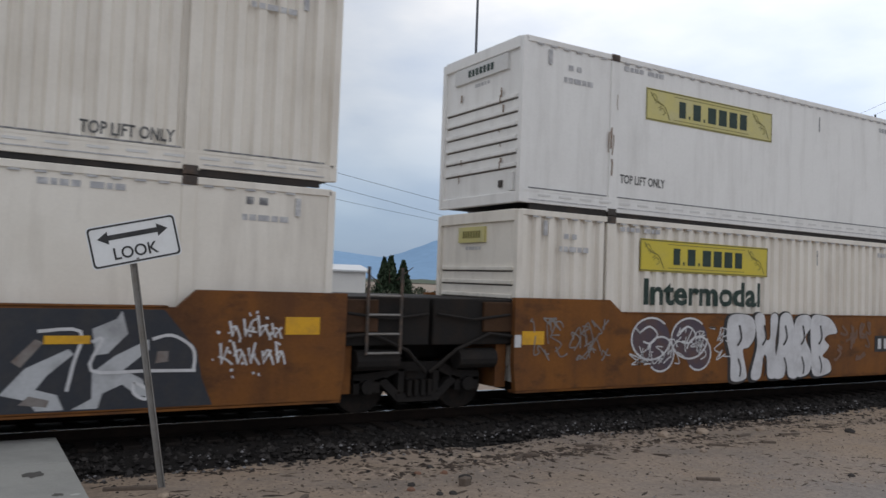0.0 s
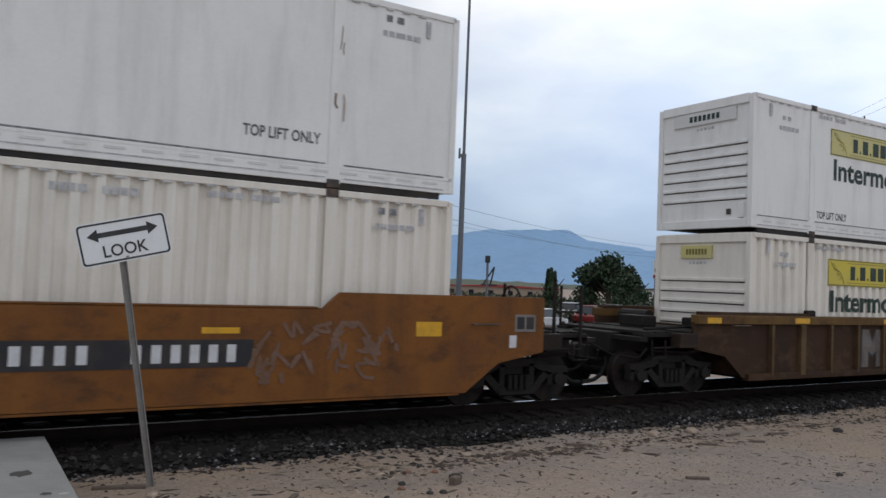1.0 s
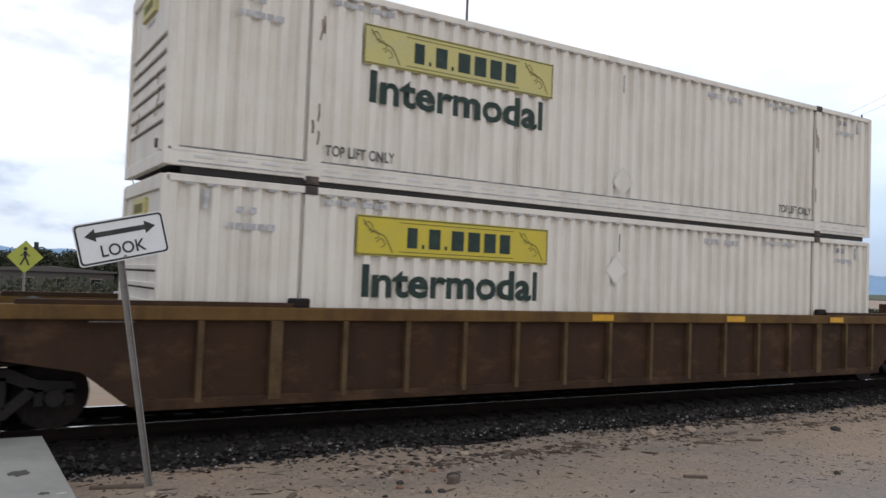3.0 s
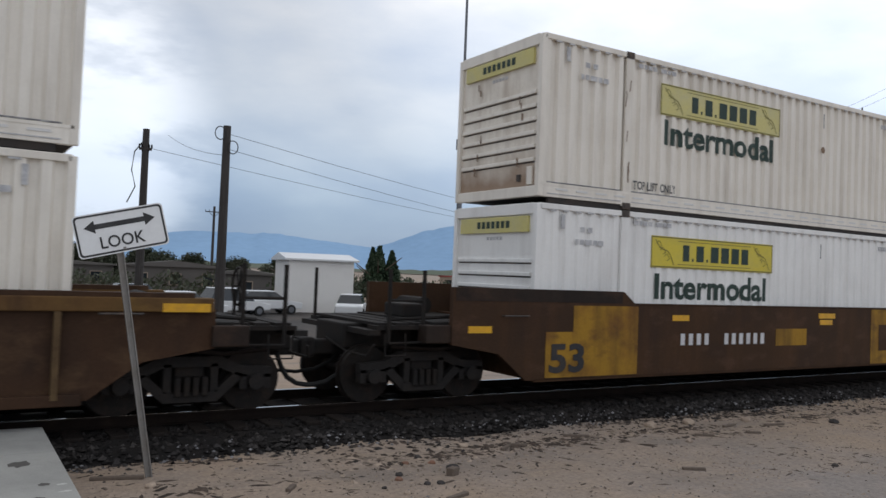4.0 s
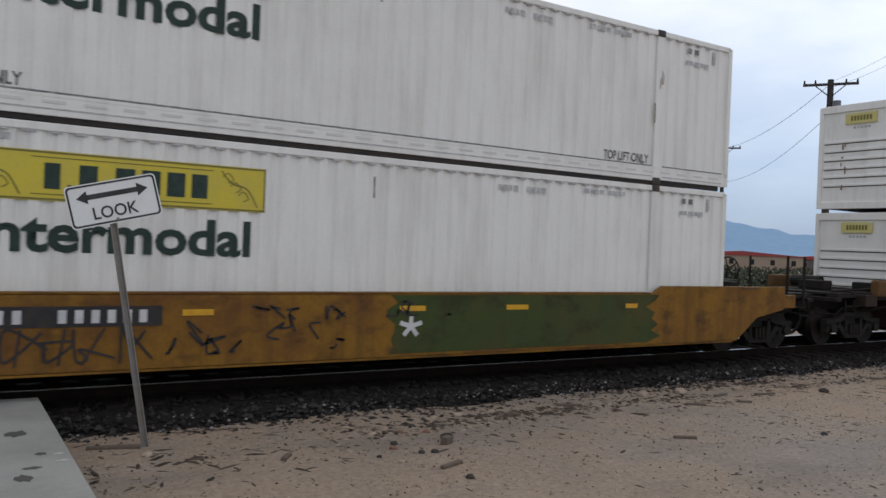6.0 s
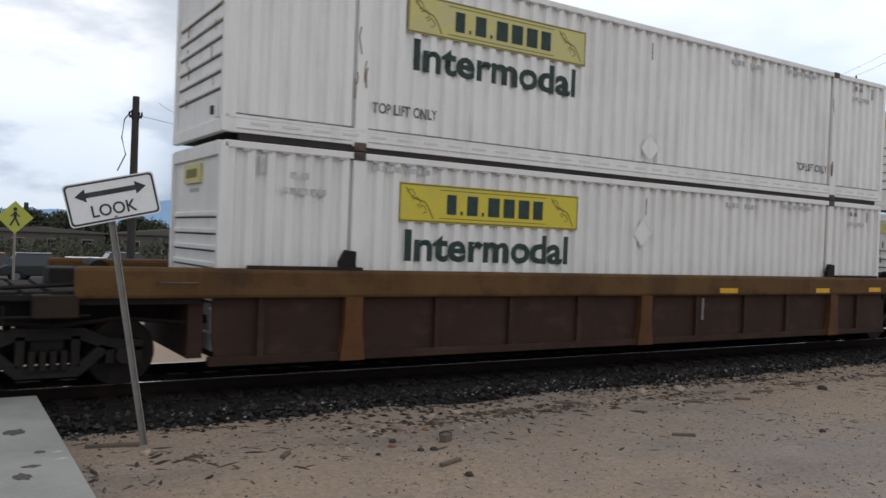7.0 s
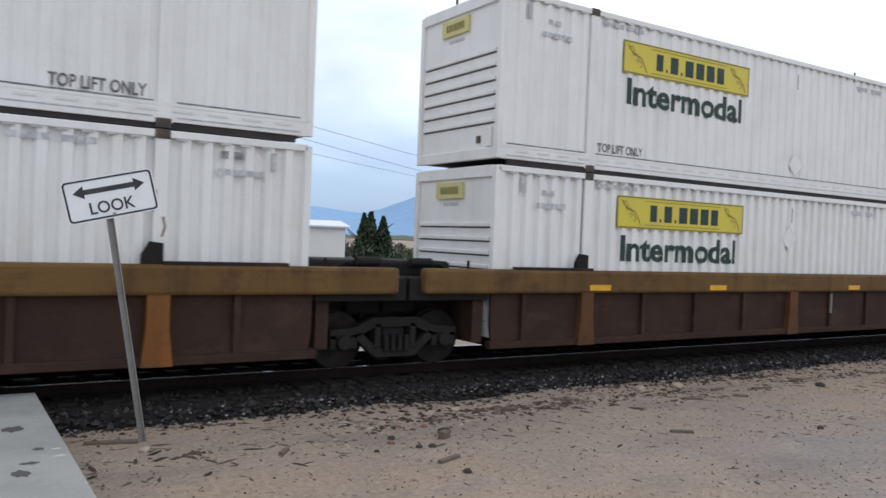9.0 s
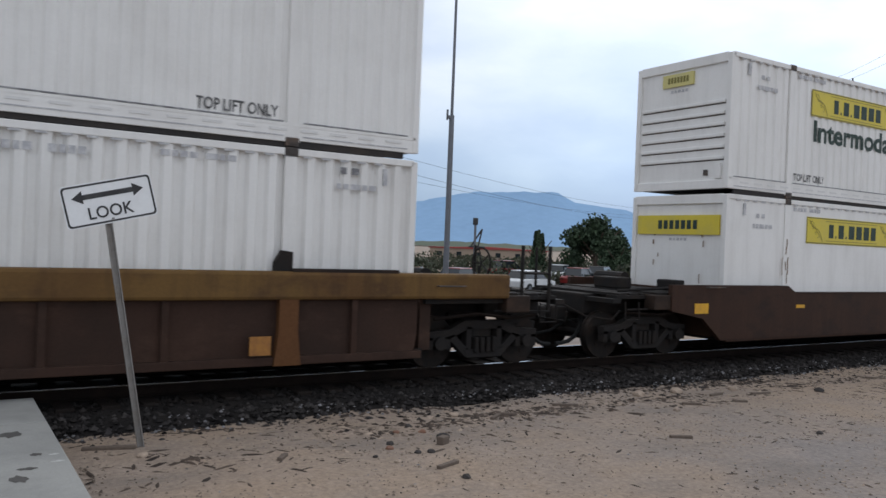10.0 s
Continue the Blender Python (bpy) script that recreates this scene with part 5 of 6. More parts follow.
    # graffiti
    def loops(bm):
        for cx, r in ((2.9, 0.42), (3.9, 0.42)):
            blob(bm, [(cx + 1.15 * r * math.cos(q * math.tau / 24), 1.5 + 0.9 * r * math.sin(q * math.tau / 24)) for q in range(24)], Y - 0.004)
            blob(bm, [(cx + 0.25 + 0.8 * r * math.cos(q * math.tau / 24), 1.22 + 0.75 * r * math.sin(q * math.tau / 24)) for q in range(24)], Y - 0.005)
    spray(b, "graffiti_fill", "spray_violet", "dark violet rounded graffiti fill", loops)

    def loop_lines(bm):
        for cx, r in ((2.9, 0.42), (3.9, 0.42)):
            ribbon(bm, [(cx + 1.15 * r * math.cos(q * math.tau / 24), 1.5 + 0.9 * r * math.sin(q * math.tau / 24)) for q in range(3, 25)], 0.035, Y - 0.005)
            ribbon(bm, [(cx + 0.25 + 0.8 * r * math.cos(q * math.tau / 24), 1.22 + 0.75 * r * math.sin(q * math.tau / 24)) for q in range(-9, 12)], 0.035, Y - 0.006)
            ribbon(bm, smooth_line([(cx - 0.3, 1.6), (cx - 0.05, 1.72), (cx + 0.15, 1.58), (cx + 0.0, 1.42), (cx - 0.2, 1.45)]), 0.035, Y - 0.007)
        for line in scribble(rng, 2.5, 5.0, 1.05, 1.7, 30):
            ribbon(bm, line, 0.022, Y - 0.008)
    spray(b, "graffiti_line", "spray_white", "thin white graffiti lines", loop_lines)
    xs = [5.0, 5.75, 6.42, 7.0, 7.6]
    outlines = []
    forms = ([(0, 1.9), (0.35, 1.97), (0.72, 1.88), (0.78, 1.55), (0.6, 1.32), (0.42, 1.26), (0.5, 0.95), (0.52, 0.7), (0.1, 0.68), (0.06, 1.1), (-0.06, 1.5)],
             [(0.02, 1.92), (0.3, 1.95), (0.36, 1.5), (0.5, 1.5), (0.52, 1.94), (0.74, 1.92), (0.66, 1.3), (0.78, 0.76), (0.46, 0.7), (0.4, 1.1), (0.3, 1.12), (0.2, 0.7), (-0.08, 0.74), (0.1, 1.35)],
             [(0.16, 1.94), (0.5, 1.95), (0.66, 1.4), (0.74, 0.72), (0.44, 0.7), (0.36, 1.0), (0.28, 0.7), (-0.06, 0.74), (0.1, 1.4)],
             [(0.1, 1.9), (0.5, 1.96), (0.62, 1.75), (0.4, 1.5), (0.6, 1.15), (0.56, 0.78), (0.2, 0.68), (-0.06, 0.85), (0.12, 1.1), (-0.02, 1.45)],
             [(0.0, 1.9), (0.4, 1.96), (0.72, 1.85), (0.9, 1.6), (0.6, 1.55), (0.46, 1.45), (0.62, 1.3), (0.4, 1.1), (0.62, 1.0), (0.68, 0.76), (0.1, 0.7), (0.0, 1.2)])
    for x, form in zip(xs, forms):
        outlines.append(smooth_line([(x + dx, z) for dx, z in form], 5, True))
    def shadow(bm):
        for o in outlines:
            cx, cz = sum(p[0] for p in o) / len(o), sum(p[1] for p in o) / len(o)
            blob(bm, [(cx + (x - cx) * 1.16 - 0.03, cz + (z - cz) * 1.05 - 0.012) for x, z in o], Y - 0.004)
    spray(b, "graffiti_shadow", "spray_black", "black graffiti outline", shadow)
    for k, o in enumerate(outlines):
        bm = bmesh.new()
        blob(bm, o, Y - 0.007 - 0.0005 * k)
        part("graffiti_block", bm, "spray_white", b, "bulging white graffiti block")
    def cuts(bm):
        for k, x in enumerate(xs):
            ribbon(bm, smooth_line([(x + 0.3, 1.75), (x + 0.36, 1.5), (x + 0.25, 1.35)]), 0.045, Y - 0.012)
            ribbon(bm, smooth_line([(x + 0.28, 1.1), (x + 0.36, 0.9), (x + 0.33, 0.74)]), 0.035, Y - 0.012)
    spray(b, "graffiti_line", "spray_black", "black graffiti lines", cuts)
    def tag(bm):
        for line in scribble(rng, 0.1, 1.9, 1.15, 1.85, 26):
            ribbon(bm, line, 0.025, Y - 0.006)
    spray(b, "graffiti_line", "spray_grey", "pale scribbled tags", tag)
    def faded(bm):
        for line in scribble(rng, 12.9, 15.2, 0.95, 1.75, 30):
            ribbon(bm, line, 0.05, Y - 0.004)
        for line in scribble(rng, 8.4, 9.7, 1.0, 1.8, 16):
            ribbon(bm, line, 0.06, Y - 0.004)
    spray(b, "graffiti_line", "faded_tag", "faded scribbled tags", faded)
    for x0, x1 in ((-1.7, 1.86), (14.22, LONG + 1.7)):
        part("end_band", boxes((x0, x1, Y - 0.004, Y, 1.97, 2.175)), "black_car", e, "grimy black upper end band")
    for car, x in ((h, 6.4), (i, 9.45), (g, 9.6)):
        part("gauge_strip", boxes((x, x + 0.05, Y + 0.05, Y + 0.09, 1.05, 1.48)), "spray_grey", car, "pale vertical strip")
    # the leading car: tag and large piece
    def tag_a(bm):
        """Two rows of spiky hand strokes with splashes round them."""
        for z, xa, count in ((1.58, 14.62, 4), (1.22, 14.5, 5)):
            for k in range(count):
                x = xa + 0.19 * k
                ribbon(bm, [(x + rng.uniform(-0.03, 0.03), z + rng.uniform(0.16, 0.3)), (x + rng.uniform(0.03, 0.08), z), (x + rng.uniform(0.1, 0.16), z + rng.uniform(0.12, 0.3))], 0.034, Y - 0.006)
                ribbon(bm, smooth_line([(x + rng.uniform(0.0, 0.05), z + 0.1), (x + 0.1, z + rng.uniform(0.06, 0.2)), (x + rng.uniform(0.14, 0.2), z + rng.uniform(-0.04, 0.06))], 3), 0.026, Y - 0.007)
        for k in range(40):
            x, z = rng.gauss(14.95, 0.28), rng.gauss(1.5, 0.26)
            if 14.4 < x < 15.45 and 1.0 < z < 2.0:
                ribbon(bm, [(x, z), (x + rng.uniform(-0.03, 0.03), z + rng.uniform(0.02, 0.06))], rng.uniform(0.015, 0.04), Y - 0.005)
    spray(a, "graffiti_line", "spray_white", "white spiky scribbled tag", tag_a)
    spray(a, "graffiti_fill", "spray_navy", "large blue-black graffiti fill",
          lambda bm: blob(bm, [(7.6, 0.70), (14.45, 0.70), (14.3, 1.05), (14.22, 1.42), (13.8, 1.92), (7.6, 1.92)], Y - 0.004))
    # pale blades, each a long pointed curve, repeated along the car in three panels
    blades = ([(0.0, 0.92), (0.25, 1.22), (0.70, 1.44), (0.76, 1.38), (0.48, 1.13), (0.37, 0.97), (0.60, 0.90), (0.68, 0.72), (0.38, 0.72), (0.30, 0.84)],
              [(0.95, 1.68), (1.22, 1.80), (1.28, 1.90), (1.36, 1.62), (1.14, 1.38), (1.0, 1.36)],
              [(0.97, 1.15), (1.22, 1.35), (1.61, 1.55), (1.62, 1.42), (1.33, 1.18), (1.55, 1.06), (1.64, 0.84), (1.50, 0.86), (1.32, 1.0), (1.10, 0.9), (1.05, 0.72), (0.76, 0.72), (0.98, 0.84)])
    lines = ([(0.36, 1.65), (0.82, 1.65), (0.76, 1.26), (0.70, 0.94)], [(0.95, 1.52), (1.07, 1.55), (0.96, 1.18), (1.6, 1.16), (2.2, 1.15)],
             [(1.65, 1.55), (1.88, 1.60), (2.12, 1.47), (2.18, 1.33), (2.17, 1.17)], [(1.45, 1.03), (1.63, 0.92), (1.60, 0.81), (1.46, 0.89), (1.45, 1.03)])
    for x in (12.02, 9.7, 7.7):
        for outline in blades:
            bm = bmesh.new()
            blob(bm, [(x + u, z) for u, z in outline], Y - 0.006)
            part("graffiti_block", bm, "spray_pale", a, "pale pointed graffiti blade")
        spray(a, "graffiti_line", "spray_white", "white graffiti outline",
              lambda bm: [ribbon(bm, smooth_line([(x + u, z) for u, z in line], 4), 0.04, Y - 0.008) for line in lines])
        spray(a, "graffiti_fill", "spray_grey", "grey shading inside the graffiti",
              lambda bm: [blob(bm, [(x + u, z) for u, z in o], Y - 0.009) for o in (((0.1, 1.3), (0.34, 1.56), (0.43, 1.52), (0.2, 1.23)), ((1.7, 1.25), (1.85, 1.27), (1.85, 1.4), (1.72, 1.4)), ((0.2, 0.8), (0.5, 0.76), (0.52, 0.84), (0.3, 0.9)))])
    # three pale blocks on the ribbed car, laid on its recessed plate
    yr = -1.402
    strokes = []
    for x, lines in ((3.9, ([(0.1, 0.8), (0.12, 1.66)], [(0.12, 1.6), (0.4, 1.2), (0.68, 1.6)], [(0.68, 1.66), (0.7, 0.8)])),
                     (4.9, ([(0.1, 0.8), (0.36, 1.66)], [(0.44, 1.66), (0.7, 0.8)], [(0.2, 1.1), (0.6, 1.1)])),
                     (5.85, ([(0.74, 1.45), (0.6, 1.62), (0.3, 1.62), (0.12, 1.4), (0.1, 1.05), (0.3, 0.84), (0.6, 0.84), (0.76, 1.0)], [(0.45, 1.25), (0.76, 1.25)]))):
        strokes += [smooth_line([(x + dx, z) for dx, z in line], 4) for line in lines]
    def block_back(bm):
        for k, line in enumerate(strokes):
            ribbon(bm, line, 0.36, yr - 0.002 - 0.0002 * k)
    spray(c, "graffiti_shadow", "spray_black", "dark outline of block graffiti", block_back)
    def blocks(bm):
        for k, line in enumerate(strokes):
            ribbon(bm, line, 0.25, yr - 0.006 - 0.0002 * k)
    spray(c, "graffiti_block", "spray_dull", "pale grey block graffiti", blocks)
    def black_f(bm):
        for line in scribble(rng, 0.6, 2.2, 0.78, 1.18, 12) + scribble(rng, 5.2, 7.6, 0.85, 1.45, 16) + scribble(rng, 8.3, 9.3, 1.3, 1.5, 5):
            ribbon(bm, line, 0.028, Y - 0.008)
        for k in range(7):
            x = 2.1 + 0.4 * k
            ribbon(bm, smooth_line([(x + rng.uniform(-0.1, 0.45), rng.choice((0.8, 1.0, 1.18)) + rng.uniform(-0.05, 0.05)) for _ in range(5)]), 0.03, Y - 0.006)
            ribbon(bm, [(x + rng.uniform(0, 0.3), 1.2), (x + rng.uniform(0, 0.3), 0.76)], 0.025, Y - 0.007)
        for line in scribble(rng, -0.6, 1.7, 1.62, 1.74, 14):
            ribbon(bm, line, 0.04, Y - 0.006)
    spray(f, "graffiti_line", "spray_black", "black scribbled graffiti", black_f)


make_cars()

BOXES = []
for stack, upper, style, mat, plate, word, end in (
        ("A", 0, "smooth", "cream", "", 0, "small"), ("A", 1, "deep", "cream", "", 0, "small"),
        ("B", 0, "deep", "cream", "full", 1, "small"), ("B", 1, "smooth", "white", "full", 0, "grey"),
        ("C", 0, "deep", "cream", "full", 1, "small"), ("C", 1, "smooth", "white", "full", 1, "grey"),
        ("D", 0, "deep", "cream", "full", 1, "small"), ("D", 1, "deep", "cream", "full", 1, "small"),
        ("E", 0, "shallow", "white", "full", 1, "wide"), ("E", 1, "deep", "cream", "full", 1, "wide"),
        ("F", 0, "shallow", "white", "full", 1, "small"), ("F", 1, "shallow", "white", "full", 1, "small"),
        ("G", 0, "deep", "bright", "full", 1, "small"), ("G", 1, "deep", "white", "full", 1, "small"),
        ("H", 0, "deep", "bright", "part", 1, "small"), ("H", 1, "shallow", "bright", "full", 1, "small"),
        ("I", 0, "deep", "bright", "full", 1, "small"), ("I", 1, "shallow", "bright", "full", 1, "small"),
        ("J", 0, "smooth", "bright", "full", 0, "flat"), ("J", 1, "shallow", "bright", "full", 1, "small")):
    BOXES.append(make_container(stack, bool(upper), style, mat, plate, bool(word), end))


# ---- wayside ----
def polar(az, dist, z=0.0):
    return (dist * math.sin(radians(az)), dist * math.cos(radians(az)), z)


def make_look_sign():
    """A leaning post with the tilted white sign."""
    foot = Vector((2.05, 9.2, 0.0))
    sign = thing("look_sign", "white sign with a black double arrow on a leaning post", "sign", place=Matrix.Translation(foot))
    head = Vector(polar(9.95, 9.2, 2.40 + 0.31)) - foot
    low = Vector((head.x, head.y + 0.05, head.z - 0.18))
    bm = bmesh.new()
    start, end = Vector((0, 0, -0.1)), low
    ux = Vector((1, 0, 0))
    for dx, dy, w, t in ((0, 0, 0.03, 0.006), (-0.03, -0.012, 0.006, 0.02), (0.03, -0.012, 0.006, 0.02)):
        q = [(-w, -t), (w, -t), (w, t), (-w, t)]
        a = [bm.verts.new(start + Vector((dx + u, dy + v, 0))) for u, v in q]
        b = [bm.verts.new(end + Vector((dx + u, dy + v, 0))) for u, v in q]
        bm.faces.new(a[::-1])
        bm.faces.new(b)
        for k in range(4):
            bm.faces.new((a[k], a[(k + 1) % 4], b[(k + 1) % 4], b[k]))
    part("post", bm, "post_steel", sign, "grey galvanised channel post")
    facing = pose(*head, 0, 0, -9.95) @ pose(0, 0, 0, 0, -14.0, 0)

    def rounded(w, h, r, steps=5):
        out = []
        for cx, cz, a0 in ((w / 2 - r, h / 2 - r, 0), (-w / 2 + r, h / 2 - r, 90), (-w / 2 + r, -h / 2 + r, 180), (w / 2 - r, -h / 2 + r, 270)):
            for k in range(steps + 1):
                a = radians(a0 + 90 * k / steps)
                out.append((cx + r * math.cos(a), cz + r * math.sin(a)))
        return out

    bm = bmesh.new()
    prism(bm, rounded(0.915, 0.458, 0.045), -0.002, 0.002)
    board = part("board", bm, "sign_white", sign, "white reflective board", facing)
    bm = bmesh.new()
    o, i = rounded(0.89, 0.433, 0.04), rounded(0.85, 0.393, 0.03)
    va, vb = [bm.verts.new((x, -0.0035, z)) for x, z in o], [bm.verts.new((x, -0.0035, z)) for x, z in i]
    for k in range(len(va)):
        j = (k + 1) % len(va)
        bm.faces.new((va[k], va[j], vb[j], vb[k]))
    part("border", bm, "sign_black", board, "black border line")
    bm = bmesh.new()
    blob(bm, [(-0.36, 0.085), (-0.25, 0.155), (-0.25, 0.112), (0.25, 0.112), (0.25, 0.155), (0.36, 0.085), (0.25, 0.015), (0.25, 0.058), (-0.25, 0.058), (-0.25, 0.015)], -0.004)
    part("arrow", bm, "sign_black", board, "black double-headed arrow")
    lettering_fit("LOOK", -0.225, 0.225, -0.155, -0.001, 0.125, "sign_black", board, "black word on the sign", 0.002)
    part("bolt", boxes((-0.015, 0.015, -0.012, 0.0, -0.205, -0.175, 0.004)), "post_steel", board)


make_look_sign()


def make_stones():
    """Loose stones, bricks and chips on the dirt."""
    def rock(size, mat, x, y, name, label, category, group, flat=0.6):
        bm = bmesh.new()
        bmesh.ops.create_icosphere(bm, subdivisions=2, radius=size)
        seed = random.uniform(0, 50)
        for v in bm.verts:
            v.co *= 1 + 0.35 * noise.noise(v.co * (1.3 / size) + Vector((seed, 0, 0)))
            v.co.z *= flat
        tagged(part(name, bm, mat, place=pose(x, y, height_at(x, y) + size * flat * 0.35, 0, 0, random.uniform(0, 360))), label, category, group)

    for x, y, size, mat in ((5.42, 8.26, 0.085, "stone_dark"), (4.55, 8.05, 0.05, "brick_red"), (13.5, 8.33, 0.09, "stone_dark"), (4.9, 7.7, 0.05, "stone_dark"), (4.35, 7.5, 0.04, "stone_light"), (5.3, 8.9, 0.05, "stone_dark"),
                            (10.9, 9.35, 0.12, "stone_light"), (5.0, 8.7, 0.045, "brick_red"), (12.1, 9.1, 0.09, "stone_light"), (4.7, 6.7, 0.05, "stone_dark"), (9.6, 8.2, 0.06, "stone_light"), (3.2, 6.2, 0.04, "stone_light"), (6.2, 9.2, 0.07, "stone_light"), (4.66, 8.24, 0.05, "stone_dark"), (4.74, 7.73, 0.045, "stone_dark"), (4.22, 7.78, 0.03, "stone_dark"), (5.32, 8.59, 0.05, "brick_red"), (1.97, 8.83, 0.06, "stone_light"), (10.31, 6.33, 0.05, "stone_dark"), (10.0, 9.35, 0.11, "stone_light")):
        rock(size, mat, x, y, "stone", "loose dark stone on the packed dirt" if mat == "stone_dark" else "loose tan stone on the packed dirt" if mat == "stone_light" else "small reddish brick fragment on the dirt", "stone", "loose stones")
    for k, (x, y, long, turn) in enumerate(((4.75, 7.12, 0.34, 20), (6.7, 8.9, 0.3, 35), (12.2, 8.6, 0.4, -12), (3.3, 8.2, 0.22, 50), (8.3, 7.0, 0.3, -30), (1.70, 9.2, 0.55, -14), (11.4, 8.9, 0.34, 6), (10.22, 8.43, 0.3, -35), (11.21, 8.27, 0.22, -30), (8.17, 9.11, 0.4, -28), (6.98, 8.97, 0.24, -30), (16.2, 8.8, 0.4, -32))):
        tagged(part("wood_chip", boxes((-long / 2, long / 2, -0.028, 0.028, 0, 0.04, 0.008)), "stick", place=pose(x, y, height_at(x, y) - 0.004, 0, 0, turn)), "dry grey splinter of wood lying on dirt", "wood chip", "wood chips")

    tagged(part("brick_fragment", boxes((-0.07, 0.07, -0.05, 0.05, 0, 0.1, 0.012)), "stick", place=pose(5.25, 8.0, height_at(5.25, 8.0) - 0.006, 0, 0, 25)), "broken grey-brown brick end on the packed dirt", "brick")

    def scatter(name, count, spot, size, mat, label, category, long=1.0, flat=1.0):
        verts, faces = [], []
        shape = [(1, 0, 0.1), (0.2, 0.9, 0), (-0.9, 0.4, 0.1), (-0.6, -0.8, 0), (0.5, -0.8, 0.05), (0.1, 0.1, 0.75), (0.0, 0.0, -0.5)]
        for k in range(count):
            x, y, z = spot()
            s, a = size * random.uniform(0.5, 1.5) ** 1.4, random.uniform(0, 6.3)
            base = len(verts)
            s_long = random.uniform(1.0, long)
            for u, v, w in shape:
                u, v, w = u * random.uniform(0.7, 1.2) * s_long, v * random.uniform(0.6, 1.1), w * random.uniform(0.6, 1.3) * flat
                verts.append((x + s * (u * math.cos(a) - v * math.sin(a)), y + s * (u * math.sin(a) + v * math.cos(a)), z + s * w))
            for i in range(5):
                j = (i + 1) % 5
                faces += [(base + i, base + j, base + 5), (base + j, base + i, base + 6)]
        me = bpy.data.meshes.new(name)
        me.from_pydata(verts, [], faces)
        tagged(part(name, me, mat), label, category, kind="stuff")

    def on_bed(low=-2.05, high=-1.5):
        while True:
            x, y = random.uniform(-4, 34), MID + random.uniform(low, high) + random.gauss(0, 0.05)
            if x > 1.12 or y > 10.75:
                break
        d = y - MID
        z = 0.16 if d > -1.35 else 0.07 + (d + 1.75) * 0.2 if d > -1.75 else (d + 2.05) * 0.3
        return x, y, max(z, 0.0)

    def on_edge():
        while True:
            y = MID - 1.75 - abs(random.gauss(0, 0.55))
            x = random.uniform(1.2, 30)
            if noise.noise((x * 0.6, y * 1.4, 11)) > random.uniform(-0.35, 0.35) and (x > 3.6 or y > 9.7 or random.random() < 0.35):
                break
        return x, y, height_at(x, y)

    def on_toe():
        while True:
            x, y = random.uniform(1.2, 34), MID + random.uniform(-2.15, -1.6) - abs(random.gauss(0, 0.08))
            if noise.noise((x * 0.9, y * 2, 7)) > -0.1:
                break
        d = y - MID
        return x, y, max(0.17 if d > -1.35 else 0.09 + (d + 1.75) * 0.2 if d > -1.75 else 0.02 + (d + 2.05) * 0.3, 0.01)

    def on_chips():
        while True:
            x, y = random.uniform(1.3, 24), random.uniform(4.5, 9.9)
            if noise.noise((x * 0.45, y * 0.8, 3)) + (y - 7) * 0.12 > random.uniform(-0.2, 0.6):
                break
        return x, y, height_at(x, y) - 0.004

    def on_drift():
        """Bark and splinters gather in thin drifts along the track."""
        while True:
            x, y = random.uniform(2.0, 22), random.gauss(9.25, 0.45)
            if y < 10.0 and noise.noise((x * 0.35, y * 2.2, 21)) > random.uniform(0.0, 0.45):
                break
        return x, y, height_at(x, y) - 0.002

    def on_dirt():
        """Grit lies in loose fields, with swept bare ground between."""
        while True:
            x, y = random.uniform(1.2, 24), random.uniform(3.0, 10.0)
            if noise.noise((x * 0.5, y * 0.9, 31)) + 0.5 * noise.noise((x * 1.7, y * 2.6, 13)) > random.uniform(-0.55, 0.4):
                break
        return x, y, height_at(x, y)

    def on_clods():
        """Broken lumps of earth strewn below the ballast's toe."""
        while True:
            x, y = random.uniform(4.0, 20), random.gauss(9.1, 0.35)
            if y < 9.85 and noise.noise((x * 0.3, y * 1.1, 41)) > random.uniform(-0.1, 0.45):
                break
        return x, y, height_at(x, y) - 0.003

    scatter("ballast_stones", 4600, on_bed, 0.036, "stone_dark", "dark angular ballast stones along the track", "ballast")
    # stones next to the rails take the colour with the train's shade in it
    scatter("oily_ballast", 4800, lambda: on_bed(-1.5, -0.85), 0.036, "stone_shaded", "ballast stones by the rails, coloured darker for the train's shade", "ballast")
    scatter("pale_ballast", 700, on_toe, 0.021, "pale_stone", "pale grey chips among the dark ballast", "ballast")
    scatter("dirt_chips", 2000, on_chips, 0.021, "chip", "flat dark chips of wood and earth on the dirt", "debris", 4.5, 0.5)
    scatter("spilled_ballast", 1700, on_edge, 0.027, "stone_dark", "dark stones spilled onto the dirt", "gravel", 1.7, 0.7)
    scatter("bark_drift", 1500, on_drift, 0.032, "chip", "dark bark and splinters drifted along the dirt", "debris", 4.0, 0.45)
    scatter("pale_grit", 900, on_dirt, 0.011, "pale_stone", "pale grit strewn over the dirt", "gravel", 1.6, 0.7)
    scatter("clods", 420, on_clods, 0.036, "chip", "dark broken lumps of earth below the ballast", "debris", 2.2, 0.6)
    scatter("pale_clods", 500, on_clods, 0.036, "stone_light", "pale broken lumps of earth below the ballast", "debris", 2.2, 0.6)
    scatter("gravel", 11000, on_dirt, 0.013, "stone_light", "fine tan gravel strewn over the dirt", "gravel")
    scatter("dark_gravel", 1500, on_dirt, 0.011, "stone_dark", "fine dark grit strewn over the dirt", "gravel")


make_stones()


